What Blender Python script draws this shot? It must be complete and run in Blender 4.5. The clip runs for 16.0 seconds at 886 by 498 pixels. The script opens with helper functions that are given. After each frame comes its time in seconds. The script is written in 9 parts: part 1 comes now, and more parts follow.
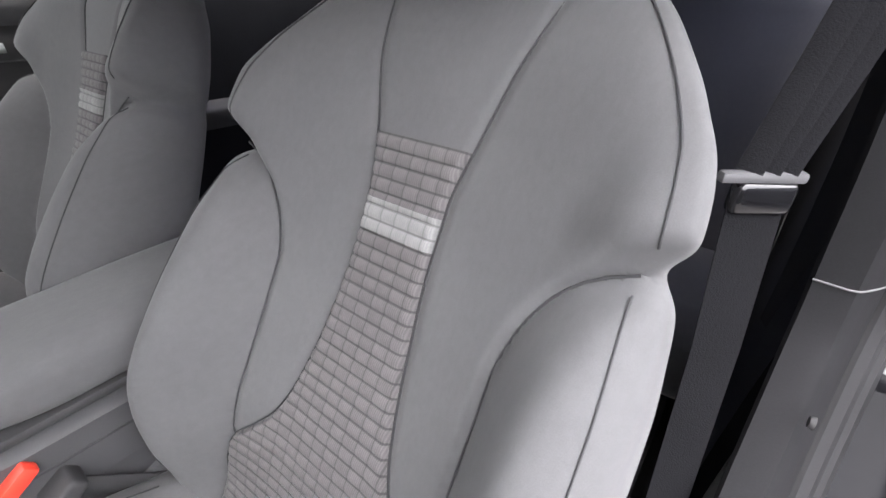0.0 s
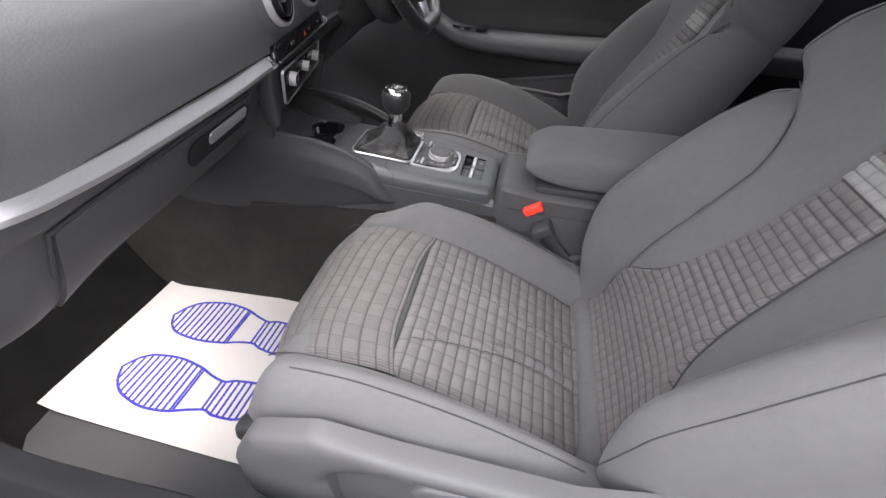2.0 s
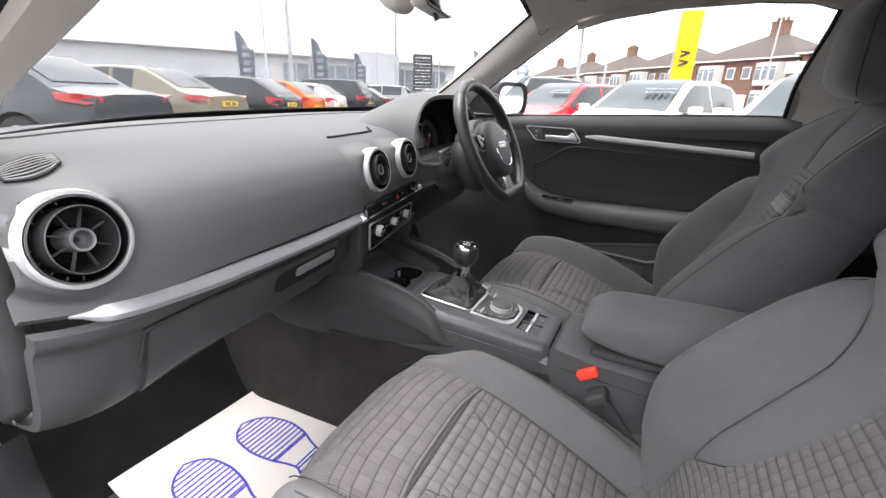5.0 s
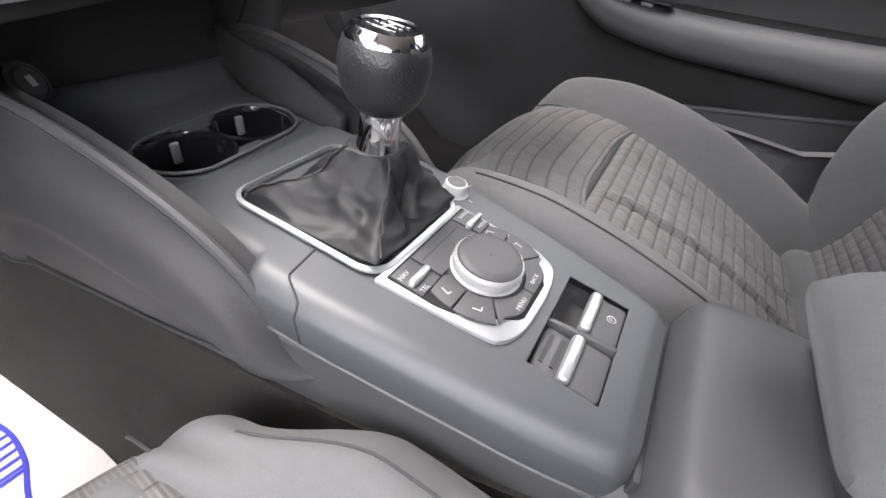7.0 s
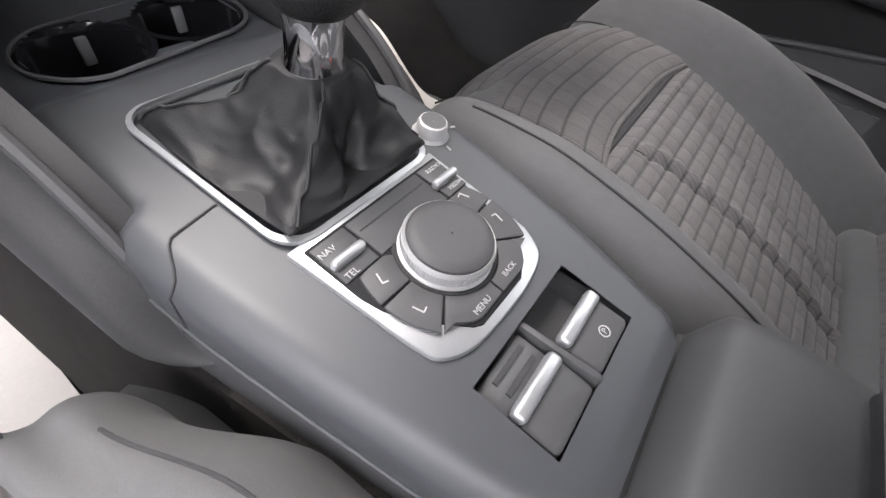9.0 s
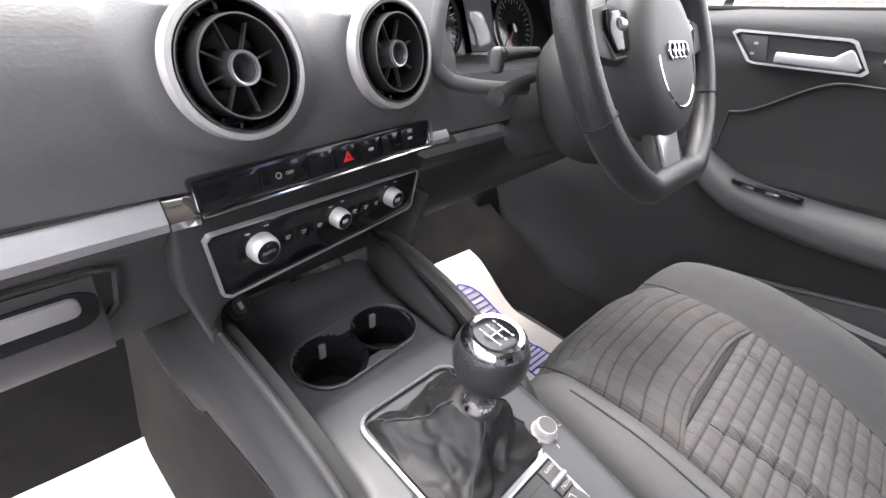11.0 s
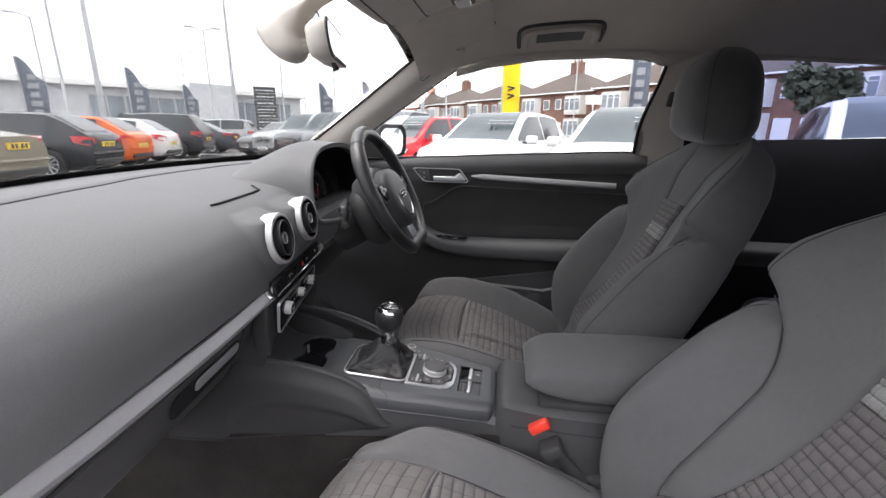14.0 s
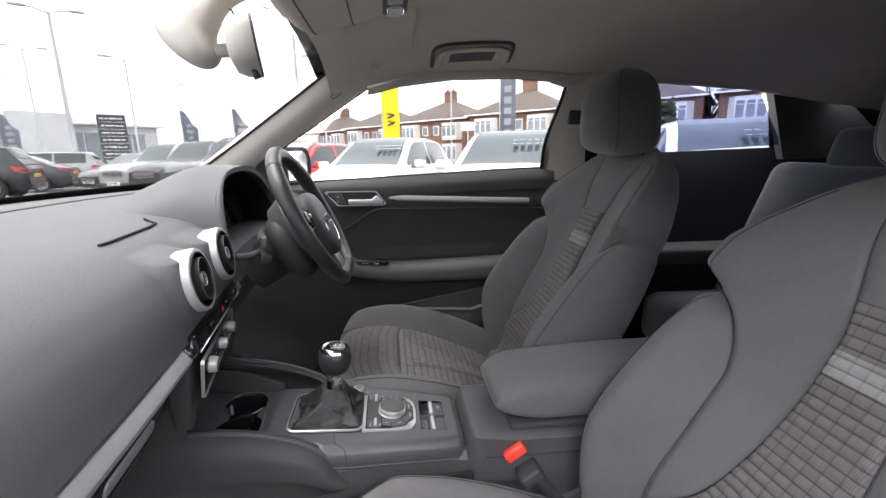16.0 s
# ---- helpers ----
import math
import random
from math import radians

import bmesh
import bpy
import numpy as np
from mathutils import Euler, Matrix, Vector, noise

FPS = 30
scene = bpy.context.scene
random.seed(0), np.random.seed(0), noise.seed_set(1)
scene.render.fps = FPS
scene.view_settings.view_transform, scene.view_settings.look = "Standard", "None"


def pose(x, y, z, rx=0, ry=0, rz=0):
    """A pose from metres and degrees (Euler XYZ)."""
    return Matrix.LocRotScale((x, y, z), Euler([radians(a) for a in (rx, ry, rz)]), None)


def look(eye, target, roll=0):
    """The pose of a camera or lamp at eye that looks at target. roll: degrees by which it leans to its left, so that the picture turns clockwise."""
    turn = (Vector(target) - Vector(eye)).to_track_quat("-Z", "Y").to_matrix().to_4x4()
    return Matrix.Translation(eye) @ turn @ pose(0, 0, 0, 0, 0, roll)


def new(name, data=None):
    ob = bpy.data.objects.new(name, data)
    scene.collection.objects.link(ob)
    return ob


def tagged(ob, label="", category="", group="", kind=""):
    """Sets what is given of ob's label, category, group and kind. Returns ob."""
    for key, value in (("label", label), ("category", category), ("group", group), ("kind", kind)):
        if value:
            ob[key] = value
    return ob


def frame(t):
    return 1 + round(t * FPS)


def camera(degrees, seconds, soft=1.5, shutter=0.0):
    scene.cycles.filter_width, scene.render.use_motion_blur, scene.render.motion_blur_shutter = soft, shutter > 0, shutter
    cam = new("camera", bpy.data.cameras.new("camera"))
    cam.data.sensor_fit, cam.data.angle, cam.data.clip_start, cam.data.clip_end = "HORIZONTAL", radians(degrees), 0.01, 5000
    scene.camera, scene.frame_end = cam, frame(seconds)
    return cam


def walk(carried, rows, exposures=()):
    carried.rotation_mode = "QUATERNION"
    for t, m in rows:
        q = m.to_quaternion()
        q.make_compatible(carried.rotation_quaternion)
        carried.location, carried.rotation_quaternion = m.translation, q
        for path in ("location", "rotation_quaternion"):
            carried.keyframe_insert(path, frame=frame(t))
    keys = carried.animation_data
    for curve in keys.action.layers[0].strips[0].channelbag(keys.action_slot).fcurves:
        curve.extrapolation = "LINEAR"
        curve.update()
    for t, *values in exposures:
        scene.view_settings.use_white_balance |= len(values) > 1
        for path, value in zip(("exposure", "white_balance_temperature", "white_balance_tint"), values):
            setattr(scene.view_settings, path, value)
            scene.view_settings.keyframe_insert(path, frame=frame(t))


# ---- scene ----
cam = camera(92.0, 16.0)
PATH = [
    (0, (-0.625, 0.138, 1.003), (0.404, -1.241, -0.015), 1.2),
    (0.5, (-0.66, 0.225, 0.971), (0.274, -0.901, -0.393), 3.0),
    (1, (-0.728, 0.277, 0.943), (0.352, -0.531, -0.535), 4.3),
    (1.5, (-0.805, 0.266, 0.97), (0.505, 0.025, -0.521), 2.8),
    (2, (-0.849, 0.261, 1.026), (0.672, 0.497, -0.251), 4.0),
    (2.5, (-0.893, 0.192, 1.091), (0.77, 0.774, 0.145), 3.2),
    (3, (-0.963, 0.069, 1.151), (0.667, 0.851, 0.295), 3.1),
    (3.5, (-0.965, 0.001, 1.151), (0.656, 0.858, 0.353), 2.2),
    (5.8, (-0.622, 0.273, 0.892), (1.075, 1.073, 0.197), 2.1),
    (6, (-0.541, 0.299, 0.842), (1.139, 1.069, 0.078), 1.9),
    (6.5, (-0.365, 0.339, 0.784), (1.19, 1.026, -0.269), 5.4),
    (7, (-0.23, 0.346, 0.777), (1.19, 0.995, -0.473), 8.8),
    (7.5, (-0.141, 0.348, 0.747), (1.134, 0.932, -0.68), 11.5),
    (8, (-0.119, 0.365, 0.721), (1.055, 0.895, -0.808), 14.0),
    (10.5, (-0.201, 0.318, 0.88), (1.043, 1.275, -0.36), 6.3),
    (11, (-0.21, 0.375, 0.927), (1.063, 1.559, -0.063), 5.2),
    (11.5, (-0.206, 0.419, 0.949), (1.056, 1.716, 0.097), 4.9),
    (12, (-0.217, 0.428, 0.951), (1.006, 1.79, 0.145), 4.7),
    (12.5, (-0.264, 0.406, 0.939), (1.014, 1.745, 0.183), 2.8),
    (13, (-0.439, 0.369, 0.945), (1.138, 1.376, 0.238), 2.3),
    (13.5, (-0.675, 0.344, 1.032), (1.124, 0.934, 0.388), 2.9),
    (14, (-0.802, 0.294, 1.09), (1.099, 0.549, 0.522), 1.2),
    (14.5, (-0.868, 0.288, 1.093), (1.065, 0.367, 0.589), -0.1),
    (15, (-0.846, 0.325, 1.07), (1.097, 0.286, 0.596), -0.0),
    (15.5, (-0.777, 0.378, 1.064), (1.164, 0.223, 0.608), 0.0),
    (16, (-0.742, 0.408, 1.067), (1.191, 0.16, 0.616), -0.1),
]
EXPOSURES = [(t, s, 6600, 16) for t, s in ((0, 3.72), (0.5, 3.58), (1.0, 3.17), (1.5, 3.05), (2.0, 3.1), (2.5, 2.87), (3.5, 2.92), (5.8, 3.25), (6.0, 3.37), (6.5, 4.0), (7.0, 3.88), (7.5, 3.64), (8.0, 3.34), (8.2, 3.34), (10.3, 3.78), (10.7, 3.93), (11.0, 4.11), (11.5, 3.54), (12.0, 3.08), (13.0, 2.73), (13.5, 2.65), (14.0, 2.68), (14.5, 2.9), (16.0, 2.9))]
walk(cam, [(t, look(eye, target, roll)) for t, eye, target, roll in PATH], EXPOSURES)

# ---- light ----
SUN_AZ, SUN_EL = 80.0, 68.0
world = bpy.data.worlds.new("sky")
scene.world = world
world.use_nodes = True
wn, wl = world.node_tree.nodes, world.node_tree.links
wn.clear()
w_out = wn.new("ShaderNodeOutputWorld")
w_bg = wn.new("ShaderNodeBackground")
w_sky = wn.new("ShaderNodeTexSky")
w_sky.sky_type = "NISHITA"
w_sky.sun_disc = False
w_sky.sun_elevation, w_sky.sun_rotation = radians(SUN_EL), radians(90 - SUN_AZ)
w_sky.air_density, w_sky.dust_density, w_sky.ozone_density = 1.0, 3.0, 1.0
w_map = wn.new("ShaderNodeTexCoord")
w_scale = wn.new("ShaderNodeMapping")
w_scale.inputs["Scale"].default_value = (1.0, 1.0, 4.0)
w_noise = wn.new("ShaderNodeTexNoise")
w_noise.inputs["Scale"].default_value = 2.2
w_noise.inputs["Detail"].default_value = 6.0
w_noise.inputs["Roughness"].default_value = 0.55
w_ramp = wn.new("ShaderNodeValToRGB")
w_ramp.color_ramp.elements[0].position, w_ramp.color_ramp.elements[0].color = 0.30, (8.2, 8.6, 9.2, 1)
w_ramp.color_ramp.elements[1].position, w_ramp.color_ramp.elements[1].color = 0.66, (13.5, 13.6, 13.7, 1)
w_mix = wn.new("ShaderNodeMix")
w_mix.data_type = "RGBA"
w_mix.inputs["Factor"].default_value = 0.92
wl.new(w_map.outputs["Generated"], w_scale.inputs["Vector"])
wl.new(w_scale.outputs["Vector"], w_noise.inputs["Vector"])
wl.new(w_noise.outputs["Fac"], w_ramp.inputs["Fac"])
wl.new(w_sky.outputs["Color"], w_mix.inputs["A"])
wl.new(w_ramp.outputs["Color"], w_mix.inputs["B"])
# an overcast sky is about three times as bright overhead as at the horizon
w_sep = wn.new("ShaderNodeSeparateXYZ")
w_up = wn.new("ShaderNodeMapRange")
w_up.inputs["To Min"].default_value, w_up.inputs["To Max"].default_value = 0.45, 0.95
w_dim = wn.new("ShaderNodeVectorMath")
w_dim.operation = "SCALE"
wl.new(w_map.outputs["Generated"], w_sep.inputs["Vector"])
wl.new(w_sep.outputs["Z"], w_up.inputs["Value"])
wl.new(w_mix.outputs["Result"], w_dim.inputs[0])
wl.new(w_up.outputs["Result"], w_dim.inputs["Scale"])
wl.new(w_dim.outputs["Vector"], w_bg.inputs["Color"])
w_bg.inputs["Strength"].default_value = 0.15
wl.new(w_bg.outputs["Background"], w_out.inputs["Surface"])

sun = new("sun", bpy.data.lights.new("sun", "SUN"))
sun.data.energy, sun.data.angle, sun.data.color = 0.6, radians(25), (1.0, 0.97, 0.92)
sun_way = Vector((math.cos(radians(SUN_AZ)) * math.cos(radians(SUN_EL)), math.sin(radians(SUN_AZ)) * math.cos(radians(SUN_EL)), math.sin(radians(SUN_EL))))
sun.matrix_world = look(sun_way * 50, (0, 0, 0))


# ---- materials ----
def node_mat(name):
    m = bpy.data.materials.new(name)
    m.use_nodes = True
    nt = m.node_tree
    return m, nt, nt.nodes["Principled BSDF"]


def ramp_node(nt, source, stops):
    r = nt.nodes.new("ShaderNodeValToRGB")
    while len(r.color_ramp.elements) < len(stops):
        r.color_ramp.elements.new(0.5)
    for e, (p, c) in zip(r.color_ramp.elements, stops):
        e.position, e.color = p, (*c, 1)
    nt.links.new(source, r.inputs["Fac"])
    return r


def noise_node(nt, scale, detail=3, rough=0.6, stretch=None, coord="Object"):
    tc = nt.nodes.new("ShaderNodeTexCoord")
    n = nt.nodes.new("ShaderNodeTexNoise")
    n.inputs["Scale"].default_value, n.inputs["Detail"].default_value, n.inputs["Roughness"].default_value = scale, detail, rough
    source = tc.outputs[coord]
    if stretch:
        mp = nt.nodes.new("ShaderNodeMapping")
        mp.inputs["Scale"].default_value = stretch
        nt.links.new(source, mp.inputs["Vector"])
        source = mp.outputs["Vector"]
    nt.links.new(source, n.inputs["Vector"])
    return n


def surface(name, colour, rough=0.6, metal=0.0, vary=0.15, grain=400.0, bump=0.15, depth=0.0006, blotch=9.0, coat=0.0, stretch=None, cells=False, spec=0.5):
    """A surface with two scales of variation and a fine relief; grain and blotch are in cycles a metre."""
    m, nt, bsdf = node_mat(name)
    dark = tuple(c * (1 - vary) for c in colour)
    light = tuple(min(1, c * (1 + vary)) for c in colour)
    big = noise_node(nt, blotch, 4)
    fine = noise_node(nt, grain, 2, stretch=stretch)
    mixer = nt.nodes.new("ShaderNodeMath")
    mixer.operation = "MULTIPLY_ADD"
    nt.links.new(fine.outputs["Fac"], mixer.inputs[0])
    mixer.inputs[1].default_value = 0.45
    scaled = nt.nodes.new("ShaderNodeMath")
    scaled.operation = "MULTIPLY"
    scaled.inputs[1].default_value = 0.55
    nt.links.new(big.outputs["Fac"], scaled.inputs[0])
    nt.links.new(scaled.outputs[0], mixer.inputs[2])
    col = ramp_node(nt, mixer.outputs[0], [(0.3, dark), (0.7, light)])
    nt.links.new(col.outputs["Color"], bsdf.inputs["Base Color"])
    rr = nt.nodes.new("ShaderNodeMapRange")
    rr.inputs["To Min"].default_value, rr.inputs["To Max"].default_value = max(0.02, rough - 0.08), min(1, rough + 0.08)
    nt.links.new(big.outputs["Fac"], rr.inputs["Value"])
    nt.links.new(rr.outputs["Result"], bsdf.inputs["Roughness"])
    bsdf.inputs["Metallic"].default_value = metal
    bsdf.inputs["Specular IOR Level"].default_value = spec
    bsdf.inputs["Coat Weight"].default_value = coat
    bsdf.inputs["Coat Roughness"].default_value = 0.06
    if bump:
        b = nt.nodes.new("ShaderNodeBump")
        b.inputs["Strength"].default_value, b.inputs["Distance"].default_value = bump, depth
        relief = fine.outputs["Fac"]
        if cells:
            tc = nt.nodes.new("ShaderNodeTexCoord")
            v = nt.nodes.new("ShaderNodeTexVoronoi")
            v.inputs["Scale"].default_value = grain
            mp = nt.nodes.new("ShaderNodeMapping")
            mp.inputs["Scale"].default_value = stretch or (1, 1, 1)
            nt.links.new(tc.outputs["Object"], mp.inputs["Vector"])
            nt.links.new(mp.outputs["Vector"], v.inputs["Vector"])
            relief = v.outputs["Distance"]
        nt.links.new(relief, b.inputs["Height"])
        nt.links.new(b.outputs["Normal"], bsdf.inputs["Normal"])
    return m


def cloth(name, colour, vary=0.2, sheen=0.3, rows=None, columns=None, line=(0.02, 0.02, 0.022), rib=0.0, checker=0.0):
    """Woven cloth: fine noise of the threads and soft wear; with rows and columns, the seams of a quilted check along the uv squares."""
    m, nt, bsdf = node_mat(name)
    big = noise_node(nt, 6, 5)
    fine = noise_node(nt, 1300, 2)
    mid = noise_node(nt, 170, 3, stretch=(1.0, 0.35, 0.6))
    mixv = nt.nodes.new("ShaderNodeMix")
    mixv.inputs["Factor"].default_value = 0.35
    nt.links.new(fine.outputs["Fac"], mixv.inputs["A"])
    nt.links.new(mid.outputs["Fac"], mixv.inputs["B"])
    mixb = nt.nodes.new("ShaderNodeMix")
    mixb.inputs["Factor"].default_value = 0.4
    nt.links.new(mixv.outputs["Result"], mixb.inputs["A"])
    nt.links.new(big.outputs["Fac"], mixb.inputs["B"])
    dark = tuple(c * (1 - vary) for c in colour)
    light = tuple(c * (1 + vary) for c in colour)
    col = ramp_node(nt, mixb.outputs["Result"], [(0.32, dark), (0.68, light)])
    base = col.outputs["Color"]
    height = mixv.outputs["Result"]
    if rows or columns or rib:
        uv = nt.nodes.new("ShaderNodeUVMap")
        sep = nt.nodes.new("ShaderNodeSeparateXYZ")
        nt.links.new(uv.outputs["UV"], sep.inputs["Vector"])
        wanted = [(n, 1.0, w, low) for n, w, low in ((0, columns, 0.68), (1, rows, 0.38)) if w]
        if rib:
            wanted.append((0, 8.0, 0.5, 1 - rib))
        last = None
        for n, times, width, low in wanted:
            many = nt.nodes.new("ShaderNodeMath")
            many.operation = "MULTIPLY"
            many.inputs[1].default_value = times
            nt.links.new(sep.outputs[n], many.inputs[0])
            fr = nt.nodes.new("ShaderNodeMath")
            fr.operation = "PINGPONG"
            fr.inputs[1].default_value = 0.5
            nt.links.new(many.outputs[0], fr.inputs[0])
            st = nt.nodes.new("ShaderNodeMapRange")
            st.inputs["From Min"].default_value, st.inputs["From Max"].default_value = width * 0.3, width
            st.inputs["To Min"].default_value, st.inputs["To Max"].default_value = low, 1.0
            nt.links.new(fr.outputs[0], st.inputs["Value"])
            if last is None:
                last = st.outputs["Result"]
            else:
                mul = nt.nodes.new("ShaderNodeMath")
                mul.operation = "MULTIPLY"
                nt.links.new(last, mul.inputs[0])
                nt.links.new(st.outputs["Result"], mul.inputs[1])
                last = mul.outputs[0]
        lay = nt.nodes.new("ShaderNodeMix")
        lay.data_type = "RGBA"
        lay.inputs["A"].default_value = (*line, 1)
        nt.links.new(last, lay.inputs["Factor"])
        nt.links.new(base, lay.inputs["B"])
        base = lay.outputs["Result"]
    if checker:
        # the ribs run the other way in every second square
        ck = nt.nodes.new("ShaderNodeTexChecker")
        ck.inputs["Scale"].default_value = 1.0
        ck.inputs["Color1"].default_value = (1 + checker, 1 + checker, 1 + checker, 1)
        ck.inputs["Color2"].default_value = (1 - checker, 1 - checker, 1 - checker, 1)
        nt.links.new(uv.outputs["UV"], ck.inputs["Vector"])
        tone = nt.nodes.new("ShaderNodeMix")
        tone.data_type, tone.blend_type = "RGBA", "MULTIPLY"
        tone.inputs["Factor"].default_value = 1.0
        nt.links.new(base, tone.inputs["A"])
        nt.links.new(ck.outputs["Color"], tone.inputs["B"])
        base = tone.outputs["Result"]
    nt.links.new(base, bsdf.inputs["Base Color"])
    bsdf.inputs["Roughness"].default_value = 0.9
    bsdf.inputs["Specular IOR Level"].default_value = 0.2
    bsdf.inputs["Sheen Weight"].default_value = sheen
    bsdf.inputs["Sheen Roughness"].default_value = 0.5
    b = nt.nodes.new("ShaderNodeBump")
    b.inputs["Strength"].default_value, b.inputs["Distance"].default_value = 0.3, 0.0005
    nt.links.new(height, b.inputs["Height"])
    nt.links.new(b.outputs["Normal"], bsdf.inputs["Normal"])
    return m


def pane_mat(name, tint=(1, 1, 1), gloss=1.0):
    """Thin glass: it lets the view through and mirrors at a slant."""
    m, nt, bsdf = node_mat(name)
    nt.nodes.remove(bsdf)
    out = nt.nodes["Material Output"]
    clear, mirror, mix, fres, mul = (nt.nodes.new("ShaderNode" + k) for k in ("BsdfTransparent", "BsdfGlossy", "MixShader", "Fresnel", "Math"))
    clear.inputs["Color"].default_value = (*tint, 1)
    mirror.inputs["Roughness"].default_value = 0.015
    fres.inputs["IOR"].default_value = 1.45
    mul.operation = "MULTIPLY"
    mul.inputs[1].default_value = gloss
    nt.links.new(fres.outputs["Fac"], mul.inputs[0])
    nt.links.new(mul.outputs[0], mix.inputs["Fac"])
    nt.links.new(clear.outputs[0], mix.inputs[1])
    nt.links.new(mirror.outputs[0], mix.inputs[2])
    nt.links.new(mix.outputs[0], out.inputs["Surface"])
    return m


M = {
    "cloth": cloth("seat_cloth", (0.092, 0.092, 0.094), 0.16, 0.08),
    "check": cloth("check_cloth", (0.124, 0.117, 0.117), 0.25, 0.08, rows=0.12, columns=0.09, rib=0.30, checker=0.035),
    "rib": cloth("ribbed_cloth", (0.118, 0.110, 0.109), 0.25, 0.08, rows=0.09, columns=0.05, rib=0.40, checker=0.04),
    "patch": cloth("patch_cloth", (0.22, 0.22, 0.216), 0.3, 0.1, rows=0.12, columns=0.10, rib=0.25, line=(0.07, 0.07, 0.07)),
    "thread": surface("thread", (0.030, 0.030, 0.032), 0.9, grain=900, bump=0.3),
    "pad": surface("dash_pad", (0.086, 0.087, 0.090), 0.56, vary=0.10, spec=0.28, grain=420, bump=0.30, depth=0.0006, cells=True, stretch=(0.7, 1, 1)),
    "plastic": surface("moulded_plastic", (0.054, 0.054, 0.056), 0.52, vary=0.12, grain=900, bump=0.25, depth=0.0003, spec=0.35),
    "plastic_grey": surface("grey_plastic", (0.072, 0.072, 0.075), 0.55, vary=0.12, grain=900, bump=0.25, depth=0.0003, spec=0.4),
    "dark": surface("dark_plastic", (0.037, 0.037, 0.038), 0.6, vary=0.2, grain=700, bump=0.2, spec=0.25),
    "trim_mid": surface("dark_grey_trim", (0.013, 0.013, 0.014), 0.6, vary=0.2, grain=700, bump=0.2, spec=0.08),
    "trim_black": surface("black_trim", (0.013, 0.013, 0.014), 0.7, vary=0.2, grain=700, bump=0.2, spec=0.15),
    "deck": surface("console_plastic", (0.046, 0.0485, 0.053), 0.46, vary=0.08, grain=1500, bump=0.2, depth=0.0002),
    "gloss": surface("gloss_black", (0.006, 0.006, 0.007), 0.12, vary=0.2, bump=0, grain=300),
    "silver": surface("satin_silver", (0.44, 0.45, 0.46), 0.34, metal=0.72, vary=0.06, grain=1200, bump=0.12, depth=0.0002),
    "ring": surface("knurled_silver", (0.50, 0.50, 0.50), 0.46, metal=0.5, vary=0.06, grain=1500, bump=0.4, depth=0.0004),
    "strip": surface("brushed_aluminium", (0.42, 0.42, 0.44), 0.50, metal=0.8, vary=0.1, grain=300, bump=0.1, stretch=(0.2, 4, 4)),
    "chrome": surface("chrome", (0.75, 0.75, 0.76), 0.09, metal=1.0, vary=0.04, bump=0, grain=100),
    "leather": surface("leather", (0.020, 0.020, 0.021), 0.35, vary=0.25, grain=650, bump=0.5, depth=0.0006, cells=True),
    "gaiter": surface("gaiter_leather", (0.013, 0.013, 0.014), 0.50, spec=0.32, vary=0.25, grain=1300, bump=0.3, depth=0.0004, cells=True),
    "carpet": surface("carpet", (0.011, 0.0106, 0.0102), 0.98, vary=0.5, grain=900, bump=1.0, depth=0.003, blotch=14, spec=0.1),
    "side_felt": surface("tunnel_felt", (0.029, 0.027, 0.0255), 0.95, vary=0.35, grain=500, bump=0.6, depth=0.002, blotch=16, spec=0.1),
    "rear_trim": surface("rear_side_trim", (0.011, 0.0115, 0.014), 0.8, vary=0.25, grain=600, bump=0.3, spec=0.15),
    # darker than the front cloth: the rear's shade is in this colour
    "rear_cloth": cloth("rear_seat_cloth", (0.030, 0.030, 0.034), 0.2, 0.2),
    "liner": surface("headliner_cloth", (0.66, 0.61, 0.55), 0.95, vary=0.07, grain=1100, bump=0.35, depth=0.0006, spec=0.15),
    "pillar": surface("pillar_trim", (0.58, 0.55, 0.50), 0.7, vary=0.06, grain=1000, bump=0.3, depth=0.0005, spec=0.3),
    "rubber": surface("rubber_seal", (0.012, 0.012, 0.013), 0.65, vary=0.2, grain=500, bump=0.2, spec=0.25),
    "body": surface("black_paint", (0.006, 0.006, 0.007), 0.08, vary=0.2, bump=0, grain=100, spec=0.09),
    "glass": pane_mat("clear_glass", (0.60, 0.61, 0.605), 0.22),
    "tint": pane_mat("tinted_glass", (0.43, 0.46, 0.56), 0.25),
    "paper": surface("paper", (0.49, 0.465, 0.43), 0.9, vary=0.05, grain=250, bump=0.2),
    "ink": surface("blue_ink", (0.035, 0.035, 0.30), 0.9, vary=0.15, grain=200, bump=0),
    "orange": surface("buckle_red", (0.80, 0.055, 0.032), 0.35, vary=0.08, bump=0.05),
    "red": surface("signal_red", (0.65, 0.02, 0.03), 0.4, vary=0.1, bump=0),
    "white": surface("print_white", (0.72, 0.72, 0.72), 0.6, vary=0.03, bump=0),
    "print": surface("print_grey", (0.34, 0.34, 0.34), 0.6, vary=0.05, bump=0),
    "webbing": surface("belt_webbing", (0.006, 0.006, 0.007), 0.9, vary=0.3, grain=700, bump=0.6, depth=0.001, spec=0.1),
    "screen": surface("display_glass", (0.12, 0.125, 0.13), 0.1, vary=0.05, bump=0),
    "mirror": surface("mirror_glass", (0.86, 0.87, 0.88), 0.02, metal=1.0, vary=0.01, bump=0),
    "steel": surface("bright_steel", (0.55, 0.55, 0.55), 0.3, metal=1.0, vary=0.12, bump=0.1),
}


